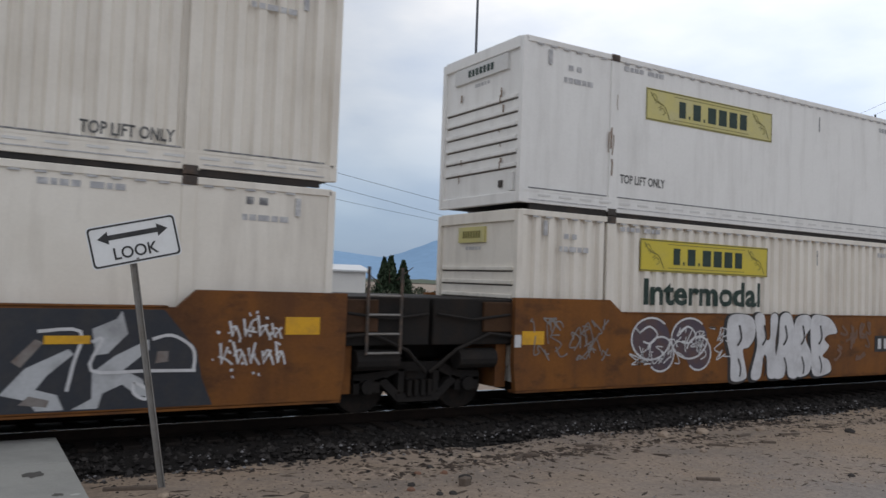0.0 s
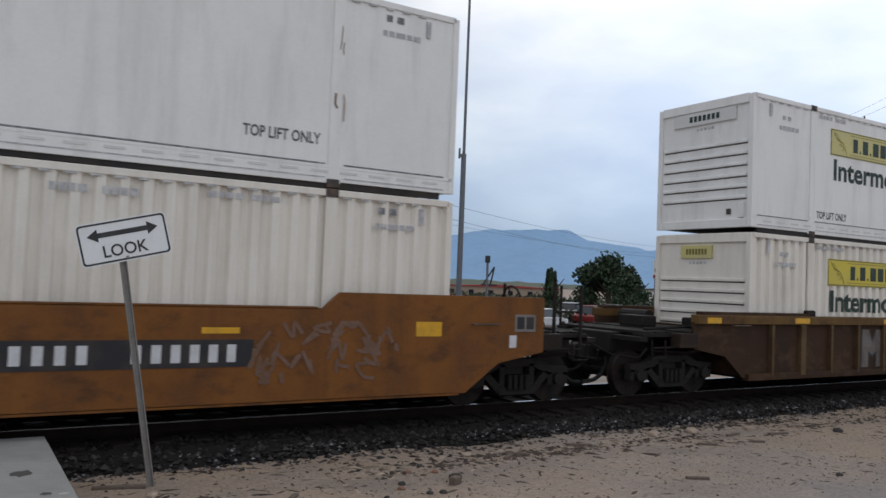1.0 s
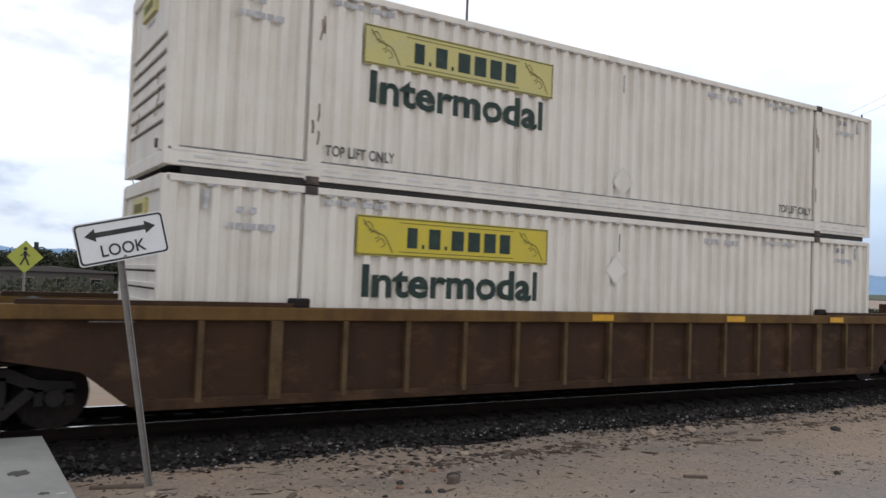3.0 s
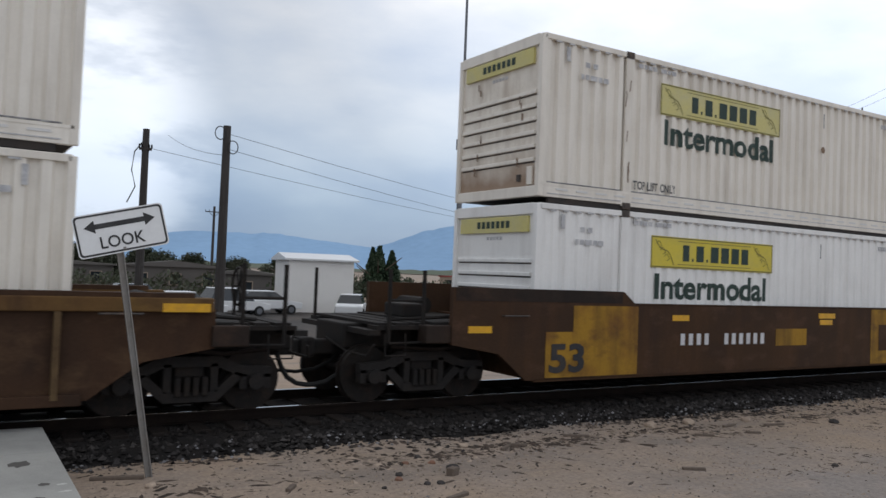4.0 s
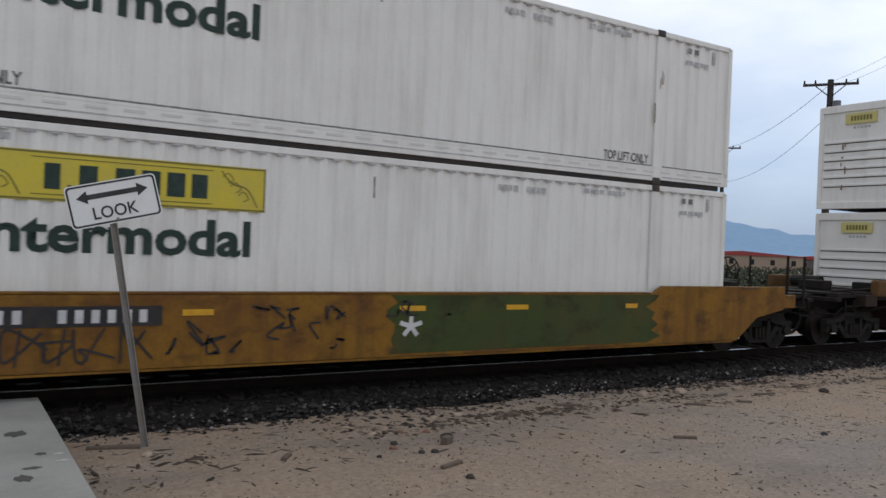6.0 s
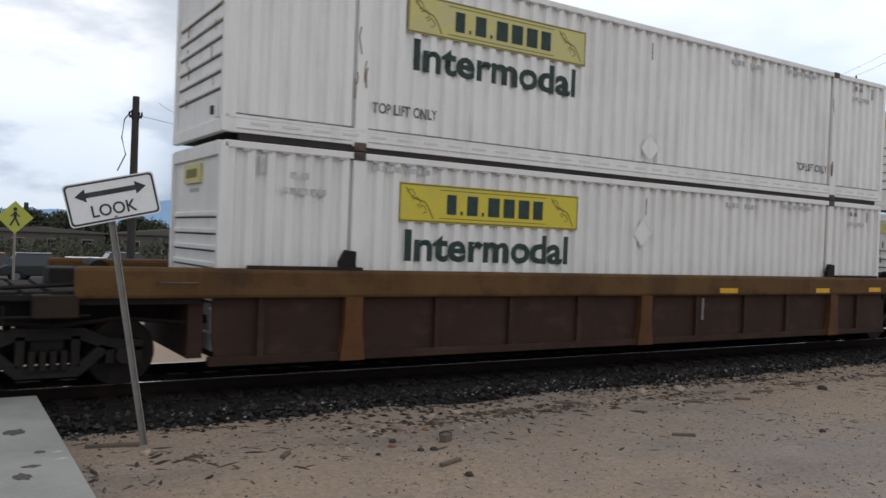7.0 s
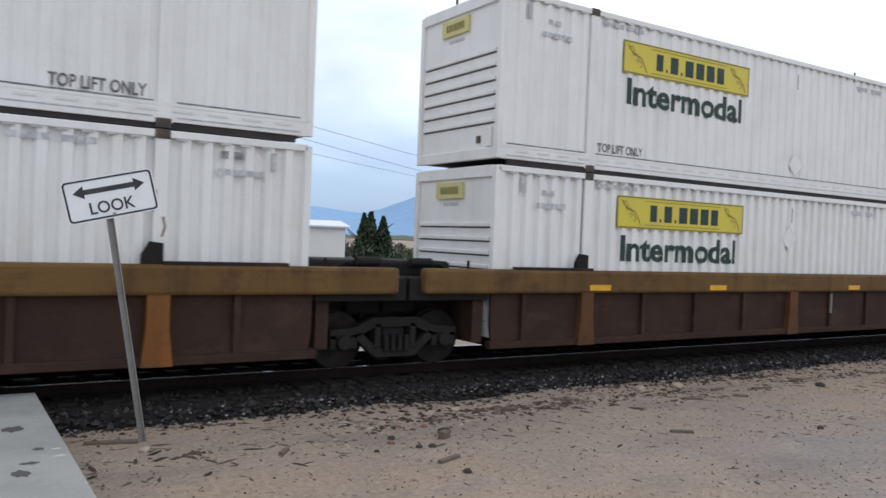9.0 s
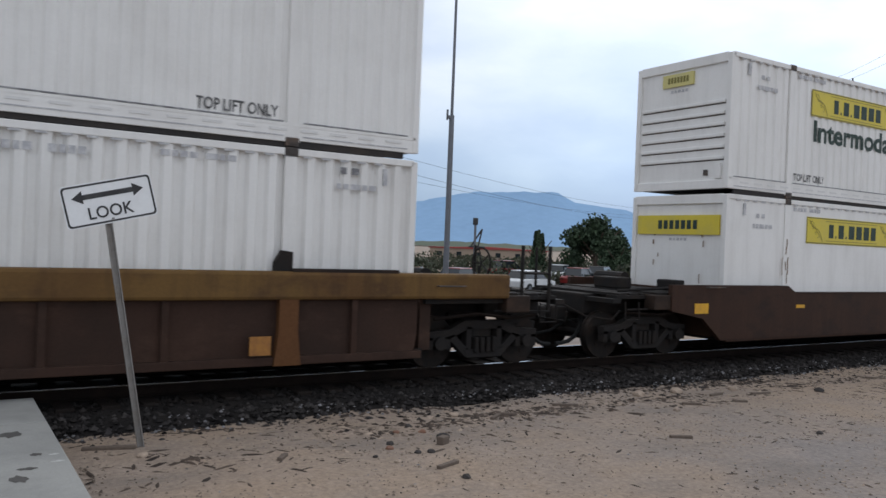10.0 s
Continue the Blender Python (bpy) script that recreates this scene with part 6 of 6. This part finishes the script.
def make_pole(az, dist, top, thick, arms=(), label="weathered wooden utility pole", gear=False):
    x, y, _ = polar(az, dist)
    pole = thing("utility_pole", label, "utility pole", "utility poles", place=pose(x, y, 0, 0, 0, -az))
    bm = bmesh.new()
    tube(bm, (0, 0, LOT - 0.3), (0, 0, top), thick, thick * 0.72, 12)
    part("pole", bm, "pole_wood", pole)
    for z, half in arms:
        part("crossarm", boxes((-half, half, -0.16, -0.04, z - 0.06, z + 0.06, 0.01)), "pole_wood", pole)
        for k in (-0.95, -0.55, 0.55, 0.95):
            bm = bmesh.new()
            tube(bm, (k * half, -0.1, z + 0.06), (k * half, -0.1, z + 0.24), 0.05, 0.035, 8)
            part("insulator", bm, "dark_steel", pole)
        bm = bmesh.new()
        for s in (-1, 1):
            tube(bm, (s * half * 0.55, -0.1, z - 0.05), (0, -0.1, z - 0.65), 0.025, sides=6)
        part("brace", bm, "dark_steel", pole)
    if gear:
        bm = bmesh.new()
        tube(bm, (0.3, -0.2, top - 1.9), (0.3, -0.2, top - 1.1), 0.2, sides=12)
        part("transformer", bm, "mast", pole, "grey drum transformer")
    return pole


make_pole(57.95, 44.0, 11.3, 0.2, ((11.05, 1.25),), "dark wooden utility pole with a crossarm and transformer", True)
make_pole(51.55, 70.0, 11.4, 0.2, ((11.2, 1.35),), "distant wooden utility pole with a crossarm")
make_pole(11.2, 42.0, 8.9, 0.22, ((7.9, 0.3),), "weathered wooden utility pole with loose wires")
make_pole(16.45, 38.0, 8.75, 0.24, (), "thick dark wooden utility pole")
make_pole(15.85, 105.0, 9.6, 0.2, ((8.9, 1.1),), "distant thin wooden utility pole")
make_pole(4.9, 95.0, 4.8, 0.3, (), "short dark distant wooden post")


def make_mast():
    x, y, _ = polar(33.0, 46.0)
    mast = thing("radio_mast", "tall slender grey steel radio mast", "mast", place=pose(x, y, 0))
    bm = bmesh.new()
    tube(bm, (0, 0, LOT - 0.3), (0, 0, 9.8), 0.17, 0.15, 12)
    part("lower_tube", bm, "mast", mast)
    bm = bmesh.new()
    tube(bm, (0, 0, 9.8), (0, 0, 27), 0.09, 0.06, 10)
    part("upper_tube", bm, "mast", mast)
    part("bracket", boxes((-0.3, 0.1, -0.1, 0.1, 9.6, 9.75), (-0.34, -0.26, -0.05, 0.05, 9.5, 10.1)), "mast", mast)


make_mast()


def make_wire_rings():
    for dz, side in ((8.35, -1), (7.75, 1)):
        x, y, z = polar(16.45, 37.7, dz)
        bm = bmesh.new()
        path_tube(bm, [(x + side * 0.3 + 0.24 * math.cos(k * 0.4), y, z + 0.3 * math.sin(k * 0.4)) for k in range(17)], 0.025, 5)
        tagged(part("wire_coil", bm, "cable"), "coiled black wire hung on the utility pole", "cable", "overhead cables")


make_wire_rings()


def make_cables():
    def cable(a, b, sag, r=0.012):
        a, b = Vector(a), Vector(b)
        bm = bmesh.new()
        path_tube(bm, [a.lerp(b, k / 14) - Vector((0, 0, sag * 4 * (k / 14) * (1 - k / 14))) for k in range(15)], r, 5)
        tagged(part("overhead_cable", bm, "cable"), "thin black overhead cable between poles", "cable", "overhead cables")

    far = polar(51.55, 70.0, 11.2)
    cable(polar(16.45, 38, 8.4), polar(50, 150, 10.2), 1.6)
    cable(polar(16.45, 38, 7.7), polar(50, 150, 8.6), 1.8)
    cable(polar(11.2, 42, 8.0), polar(48, 170, 10.0), 1.5)
    cable(polar(12.6, 60, 11.4), polar(16.45, 38, 7.4), 0.3)
    cable(far, polar(57.95, 44, 11.1), 0.6)
    cable(polar(57.95, 44, 11.2), polar(70, 30, 12.5), 0.5, 0.006)
    cable(polar(57.95, 44, 10.9), polar(70, 30, 11.9), 0.5, 0.006)
    cable(polar(57.95, 44, 9.6), polar(51.55, 70, 8.4), 0.8)
    bm = bmesh.new()
    a = Vector(polar(11.0, 41.7, 8.2))
    path_tube(bm, [a + Vector(d) for d in ((0, 0, 0), (-0.35, 0, -0.5), (-0.45, 0, -1.4), (-0.25, 0, -2.2), (-0.6, 0, -3.0))], 0.03, 5)
    tagged(part("loose_wire", bm, "cable"), "loose drooping wire on the utility pole", "cable", "overhead cables")


make_cables()


def make_tree(az, dist, high, wide, name="tree", label="dark green leafy tree beyond the track", conifer=False, mat="leaf"):
    x, y, _ = polar(az, dist)
    tree = thing(name, label, "tree", "trees beyond the track", place=pose(x, y, LOT))
    high += 0.6
    bm = bmesh.new()
    tube(bm, (0, 0, -0.2), (0, 0, high * 0.55), 0.05 * high, 0.02 * high, 9)
    for k in range(6):
        a = k * 1.05
        tube(bm, (0, 0, high * (0.2 + 0.05 * k)), (wide * 0.33 * math.cos(a), wide * 0.33 * math.sin(a), high * (0.5 + 0.05 * k)), 0.018 * high, 0.006 * high, 6)
    part("trunk", bm, "bark", tree)
    verts, faces = [], []
    rng = random.Random(int(az * 10))
    lobes = []
    for _ in range(5 if conifer else 16):
        a, q = rng.uniform(0, 6.3), rng.uniform(0.0, 0.36) * wide
        q *= 0.6 if conifer else 1.0
        lobes.append((q * math.cos(a), q * math.sin(a), high * (0.82 - 1.1 * q / wide * rng.uniform(0.3, 1.9)), rng.uniform(0.13, 0.21) * wide))
    for k in range(6500 if wide > 6 else 4200 if wide > 4 else 2600):
        if conifer:
            h = rng.random()
            tip = rng.choice(lobes)
            r = wide * 0.17 * (1 - h) * rng.uniform(0.5, 1.1) + 0.05
            a = rng.uniform(0, 6.3)
            c = Vector((tip[0] + r * math.cos(a), tip[1] + r * math.sin(a), high * (0.1 + 0.9 * h * (0.6 + 0.4 * tip[2] / high))))
        else:
            lx, ly, lz, lr = rng.choice(lobes)
            d = Vector((rng.gauss(0, 1), rng.gauss(0, 1), rng.gauss(0, 1))).normalized() * lr * rng.uniform(0.3, 1.1)
            c = Vector((lx, ly, lz)) + Vector((d.x, d.y, d.z * 0.8))
            c.z = max(c.z, high * 0.05)
        s = rng.uniform(0.12, 0.25) * (high / 6)
        u = Vector((rng.gauss(0, 1), rng.gauss(0, 1), rng.gauss(0, 1))).normalized()
        w = u.orthogonal().normalized()
        v = u.cross(w)
        base = len(verts)
        verts += [c + w * s, c + v * s * 0.6, c - w * s, c - v * s * 0.6]
        faces.append((base, base + 1, base + 2, base + 3))
    me = bpy.data.meshes.new("crown")
    me.from_pydata([tuple(v) for v in verts], [], faces)
    tagged(part("crown", me, mat, tree), kind="stuff")


make_tree(43.6, 80.0, 6.2, 7.2)
make_tree(45.2, 76.0, 4.3, 4.6)
make_tree(39.6, 70.0, 4.4, 3.4, "cypress", "dark green spiky evergreen beyond the track", True)
make_tree(27.4, 75.0, 5.2, 7.5, "evergreen", "dark green bushy evergreen behind the buildings", True)
for k, (az, dist, high, wide) in enumerate(((3.5, 120, 4.2, 11), (7.0, 130, 4.6, 10), (12.6, 120, 3.8, 9), (20.5, 140, 4.2, 8), (9.5, 100, 3.4, 8), (17.5, 125, 3.6, 8), (0.0, 110, 4.6, 10), (5.2, 92, 4.3, 7), (8.3, 88, 4.2, 6.5), (11.4, 90, 4.1, 7), (14.6, 94, 3.9, 6.5), (2.0, 96, 4.5, 7))):
    make_tree(az, dist, high, wide, "scrub_tree", "dull green scrubby tree far behind the lot", mat="scrub")


def make_far_lot():
    bm = bmesh.new()
    for x0, x1, y0, y1 in ((-300, 500, 27.0, 62.0),):
        box(bm, x0, x1, y0, y1, LOT - 0.08, LOT + 0.025)
    tagged(part("road", bm, "asphalt"), "dark asphalt road and lot beyond the track", "road", kind="structure")
    verts, faces = [], []
    rng = random.Random(5)
    for k in range(42000):
        az, dist = rng.uniform(-4, 64), rng.uniform(64, 135)
        top = 0.9 + 1.3 * max(0.0, noise.noise((az * 0.5, dist * 0.05, 9)) + 0.35)
        if az > 30:
            top *= 0.75
        c = Vector(polar(az, dist, LOT + rng.uniform(0.05, 1) * (top + 0.5)))
        s = rng.uniform(0.1, 0.28)
        u = Vector((rng.gauss(0, 1), rng.gauss(0, 1), rng.gauss(0, 1))).normalized()
        w = u.orthogonal().normalized()
        v = u.cross(w)
        base = len(verts)
        verts += [tuple(c + w * s), tuple(c + v * s * 0.6), tuple(c - w * s), tuple(c - v * s * 0.6)]
        faces.append((base, base + 1, base + 2, base + 3))
    me = bpy.data.meshes.new("scrub")
    me.from_pydata(verts, [], faces)
    tagged(part("scrub", me, "scrub"), "dull dark green scrub behind the lot", "scrub", kind="stuff")


make_far_lot()


def make_house(az, dist, w, d, h, wall, roof, label, turn=0.0, rise=0.8, windows=2, name="building"):
    x, y, _ = polar(az, dist)
    house = thing(name, label, "building", "far buildings", place=pose(x, y, LOT, 0, 0, -az + turn))
    h -= LOT
    part("wall", boxes((-w / 2, w / 2, 0, 0.2, 0, h), (-w / 2, w / 2, d - 0.2, d, 0, h), (-w / 2, -w / 2 + 0.2, 0.2, d - 0.2, 0, h), (w / 2 - 0.2, w / 2, 0.2, d - 0.2, 0, h)), wall, house)
    bm = bmesh.new()
    prism(bm, [(-w / 2 - 0.3, h), (w / 2 + 0.3, h), (w / 2 + 0.3, h + 0.12), (0, h + rise + 0.12), (-w / 2 - 0.3, h + 0.12)], -0.3, d + 0.3)
    part("roof", bm, roof, house)
    for k in range(windows):
        cx = -w / 2 + w * (k + 0.5) / windows
        win = part("window", boxes((cx - 0.55, cx + 0.55, -0.05, 0.02, h * 0.35, h * 0.78)), "wall_tan", house, "tan window frame")
        part("pane", boxes((cx - 0.47, cx + 0.47, -0.07, -0.045, h * 0.38, h * 0.75)), "glass", win, "dark window pane")
    return house


make_house(25.0, 59.0, 5.0, 4.6, 2.85, "wall_white", "roof_metal", "white metal-sided building with a pale low roof", 105, 0.42, 0, "shed")
make_house(13.5, 80.0, 9.0, 6.0, 1.9, "wall_dark", "wall_dark", "low brown stucco house behind the parked cars", 4, 0.5, 3, "house")
make_house(18.2, 66.0, 4.0, 4.0, 1.6, "wall_dark", "wall_dark", "small dark brown outbuilding", 0, 0.3, 1, "house")
make_house(5.5, 85.0, 12.0, 6.0, 1.8, "wall_dark", "wall_dark", "long low brown house behind the lot", -6, 0.4, 4, "house")
make_house(53.0, 190.0, 26.0, 10.0, 2.4, "wall_tan", "roof_red", "long distant building with a red roof", 8, 0.9, 6, "shop")
make_house(57.5, 210.0, 18.0, 10.0, 2.0, "wall_dark", "roof_red", "distant dark building with a red roof", 5, 0.8, 4, "shop")
make_house(47.6, 130.0, 7.0, 6.0, 2.2, "wall_white", "wall_dark", "distant small white building", 0, 0.4, 2, "shop")
make_house(36.0, 150.0, 22.0, 8.0, 1.6, "wall_tan", "roof_red", "low distant building with a dull red roof", 0, 0.4, 6, "shop")


def make_shop_sign():
    x, y, _ = polar(47.05, 72.0)
    sign = thing("shop_sign", "tall white shop sign with dark ring marks on two posts", "sign", place=pose(x, y, 0, 0, 0, -47))
    for k in (-0.42, 0.42):
        part("post", boxes((k - 0.07, k + 0.07, -0.07, 0.07, LOT - 0.1, 3.4)), "mast", sign)
    board = part("board", boxes((-0.62, 0.62, -0.1, 0.1, 3.3, 4.95, 0.02)), "wall_white", sign)
    for cx, cz in ((0, 4.45), (-0.24, 4.05), (0.24, 4.05)):
        bm = bmesh.new()
        path_tube(bm, [(cx + 0.2 * math.cos(k * 0.524), -0.12, cz + 0.2 * math.sin(k * 0.524)) for k in range(13)], 0.06, 5)
        part("ring", bm, "sign_black", board, "dark ring")
    part("band", boxes((-0.6, 0.6, -0.12, -0.1, 3.35, 3.65)), "roof_red", board, "red band")


make_shop_sign()


def make_crossing_sign():
    x, y, _ = polar(4.3, 22.0)
    sign = thing("pedestrian_sign", "yellow-green diamond crossing sign on a thin post", "sign", place=pose(x, y, 0, 0, 0, -4.3))
    bm = bmesh.new()
    tube(bm, (0, 0.03, LOT), (0, 0.03, 2.9), 0.03, sides=8)
    part("post", bm, "post_steel", sign)
    bm = bmesh.new()
    z, r = 2.58, 0.40
    prism(bm, [(0, z + r), (-r, z), (0, z - r), (r, z)], -0.004, 0.0)
    board = part("board", bm, "ped_yellow", sign)
    bm = bmesh.new()
    for pts, w in (([(0.0, 2.72), (0.0, 2.58)], 0.07), ([(0.0, 2.58), (-0.1, 2.38)], 0.04), ([(0.0, 2.58), (0.09, 2.38)], 0.04), ([(-0.1, 2.6), (0.0, 2.69), (0.1, 2.6)], 0.03)):
        ribbon(bm, pts, w, -0.006)
    bmesh.ops.create_circle(bm, cap_ends=True, segments=10, radius=0.045, matrix=pose(0, -0.01, 2.78, 90, 0, 0))
    part("symbol", bm, "sign_black", board, "black walking symbol")


make_crossing_sign()


def make_signal():
    """A small wayside signal with its braced arm."""
    x, y, _ = polar(35.0, 40.0)
    s = thing("wayside_signal", "dark wayside signal post with a braced arm", "signal", place=pose(x, y, 0, 0, 0, -35))
    bm = bmesh.new()
    tube(bm, (0, 0, LOT - 0.1), (0, 0, 3.55), 0.06, sides=8)
    part("post", bm, "mast", s)
    bm = bmesh.new()
    for a, b in (((-0.2, 0, 2.3), (0.35, 0, 3.2)), ((0.35, 0, 3.2), (0.15, 0, 2.2)), ((-0.3, 0, 2.3), (0.5, 0, 2.3))):
        tube(bm, a, b, 0.04, sides=6)
    part("brace", bm, "sign_black", s)
    part("lamp_head", boxes((-0.13, 0.13, -0.15, 0.12, 3.4, 3.75, 0.03)), "sign_black", s)


make_signal()


def make_parked_car(az, dist, turn, paint, label, tall=1.5):
    x, y, _ = polar(az, dist)
    car = thing("parked_car", label, "car", "parked cars", place=pose(x, y, LOT + 0.025, 0, 0, turn))
    bm = bmesh.new()
    prism(bm, [(-2.2, 0.35), (2.2, 0.35), (2.25, 0.75), (1.2, 0.92), (-1.9, 0.95), (-2.25, 0.8)], -0.85, 0.85)
    bmesh.ops.bevel(bm, geom=list(bm.edges), offset=0.07, segments=2, affect="EDGES", profile=0.5)
    part("body", bm, paint, car)
    bm = bmesh.new()
    lo = [bm.verts.new(p) for p in ((-1.85, -0.8, 0.92), (1.15, -0.8, 0.9), (1.15, 0.8, 0.9), (-1.85, 0.8, 0.92))]
    hi = [bm.verts.new(p) for p in ((-1.4, -0.62, tall - 0.05), (0.35, -0.62, tall - 0.05), (0.35, 0.62, tall - 0.05), (-1.4, 0.62, tall - 0.05))]
    bm.faces.new(hi)
    for k in range(4):
        bm.faces.new((lo[k], lo[(k + 1) % 4], hi[(k + 1) % 4], hi[k]))
    part("glasshouse", bm, "glass", car, "dark tinted glass")
    part("roof", boxes((-1.42, 0.38, -0.64, 0.64, tall - 0.06, tall, 0.03)), paint, car)
    for wx in (-1.4, 1.4):
        for wy in (-0.82, 0.82):
            bm = bmesh.new()
            tube(bm, (wx, wy - 0.1, 0.32), (wx, wy + 0.1, 0.32), 0.32, sides=16)
            w = part("tyre", bm, "rubber", car)
            bm = bmesh.new()
            tube(bm, (wx, wy - 0.115, 0.32), (wx, wy + 0.115, 0.32), 0.19, sides=12)
            part("rim", bm, "mast", w, "grey wheel rim")
    return car


for az, dist, turn, paint, tone, tall in ((14.2, 47, 8, "car_white", "white", 1.5), (17.3, 50, 12, "car_white", "white", 1.7), (19.6, 53, 5, "car_white", "white", 1.5), (9.0, 48, 4, "car_white", "white", 1.5),
                                        (6.0, 50, 0, "car_dark", "dark grey", 1.6), (11.3, 52, 2, "car_dark", "dark grey", 1.7), (3.4, 52, -4, "car_red", "dark red", 1.5), (41.2, 75, 30, "car_white", "white", 1.6),
                                        (42.6, 66, 25, "car_red", "red", 1.6), (37.4, 80, 10, "car_red", "red", 1.7), (48.5, 100, 10, "car_white", "white", 1.6), (0.6, 46, 0, "car_white", "white", 1.6), (25.6, 52, 60, "car_white", "white", 1.5), (28.4, 55, 65, "car_white", "white", 1.5),
                                        (30.6, 50, 55, "car_dark", "dark grey", 1.6), (34.2, 52, 25, "car_red", "dark red", 1.6), (39.0, 56, 20, "car_white", "white", 1.5), (44.0, 70, 30, "car_dark", "dark grey", 1.7)):
    make_parked_car(az, dist, turn, paint, f"{tone} car parked on the dirt lot beyond the track", tall)


# ---- distance ----
def make_hills(name, dist, heights, mat, label, rough):
    """A ridge along the horizon: heights are (bearing, degrees above eye level)."""
    bm = bmesh.new()
    rows = [[], [], []]
    az = heights[0][0]
    while az <= heights[-1][0]:
        for (a, ea), (b, eb) in zip(heights, heights[1:]):
            if a <= az <= b:
                e = ea + (eb - ea) * (az - a) / (b - a)
        z = dist * math.tan(radians(e)) + rough * noise.noise((az * 0.9, dist, 0)) + rough * 0.4 * noise.noise((az * 3.1, dist, 5))
        for k, (d, f) in enumerate(((dist * 0.8, 0.0), (dist * 0.92, 0.55), (dist, 1.0))):
            rows[k].append(bm.verts.new(polar(az, d, max(z * f + rough * 0.3 * noise.noise((az * 1.7, k, 2)) * (k == 1), -5))))
        az += 0.4
    for a, b in zip(rows, rows[1:]):
        for i in range(len(a) - 1):
            bm.faces.new((a[i], a[i + 1], b[i + 1], b[i]))
    me = mesh_of(name, bm)
    for p in me.polygons:
        p.use_smooth = True
    tagged(part(name, me, mat), label, "hills", kind="structure")


make_hills("hills", 3400, [(-40, 2.0), (0, 1.0), (8, 1.2), (14, 2.2), (20, 2.3), (27, 1.6), (30.5, 2.9), (33, 3.5), (35, 3.85), (40.6, 4.0), (42, 3.3), (44, 3.05), (47, 2.7), (51, 2.5), (56, 1.6), (62, 1.3), (100, 2.5)], "hill", "flat-topped mountain ridge with blue haze painted into its colour", 9)
make_hills("lowland", 900, [(-40, 0.25), (10, 0.35), (28, 0.2), (33, 0.35), (45, 0.2), (60, 0.25), (100, 0.3)], "near_hill", "grey-green low land before the mountains", 2)


# ---- movement ----
def surge(t):
    for (a, da), (b, db) in zip(SURGE, SURGE[1:]):
        if a <= t <= b:
            return da + (db - da) * (t - a) / (b - a)
    return 0.0


def travel(t):
    return -SPEED * t + surge(t)


def motions():
    keys = [t for t, _ in SURGE]
    for stack, car in CARS.items():
        walk(car, [(t, pose(STACK_X[stack] + travel(t), MID, 0)) for t in keys])
    for box_thing, (x, y, z) in BOXES:
        walk(box_thing, [(t, pose(x + travel(t), y, z)) for t in keys])
    # wheels roll on the rails
    spins = [(k / FPS, math.degrees(travel(k / FPS) / 0.43)) for k in range(301)]
    for wheel, dx in WHEELSETS:
        walk(wheel, [(t, pose(dx, 0, 0.43, 0, turn, 0)) for t, turn in spins])


motions()
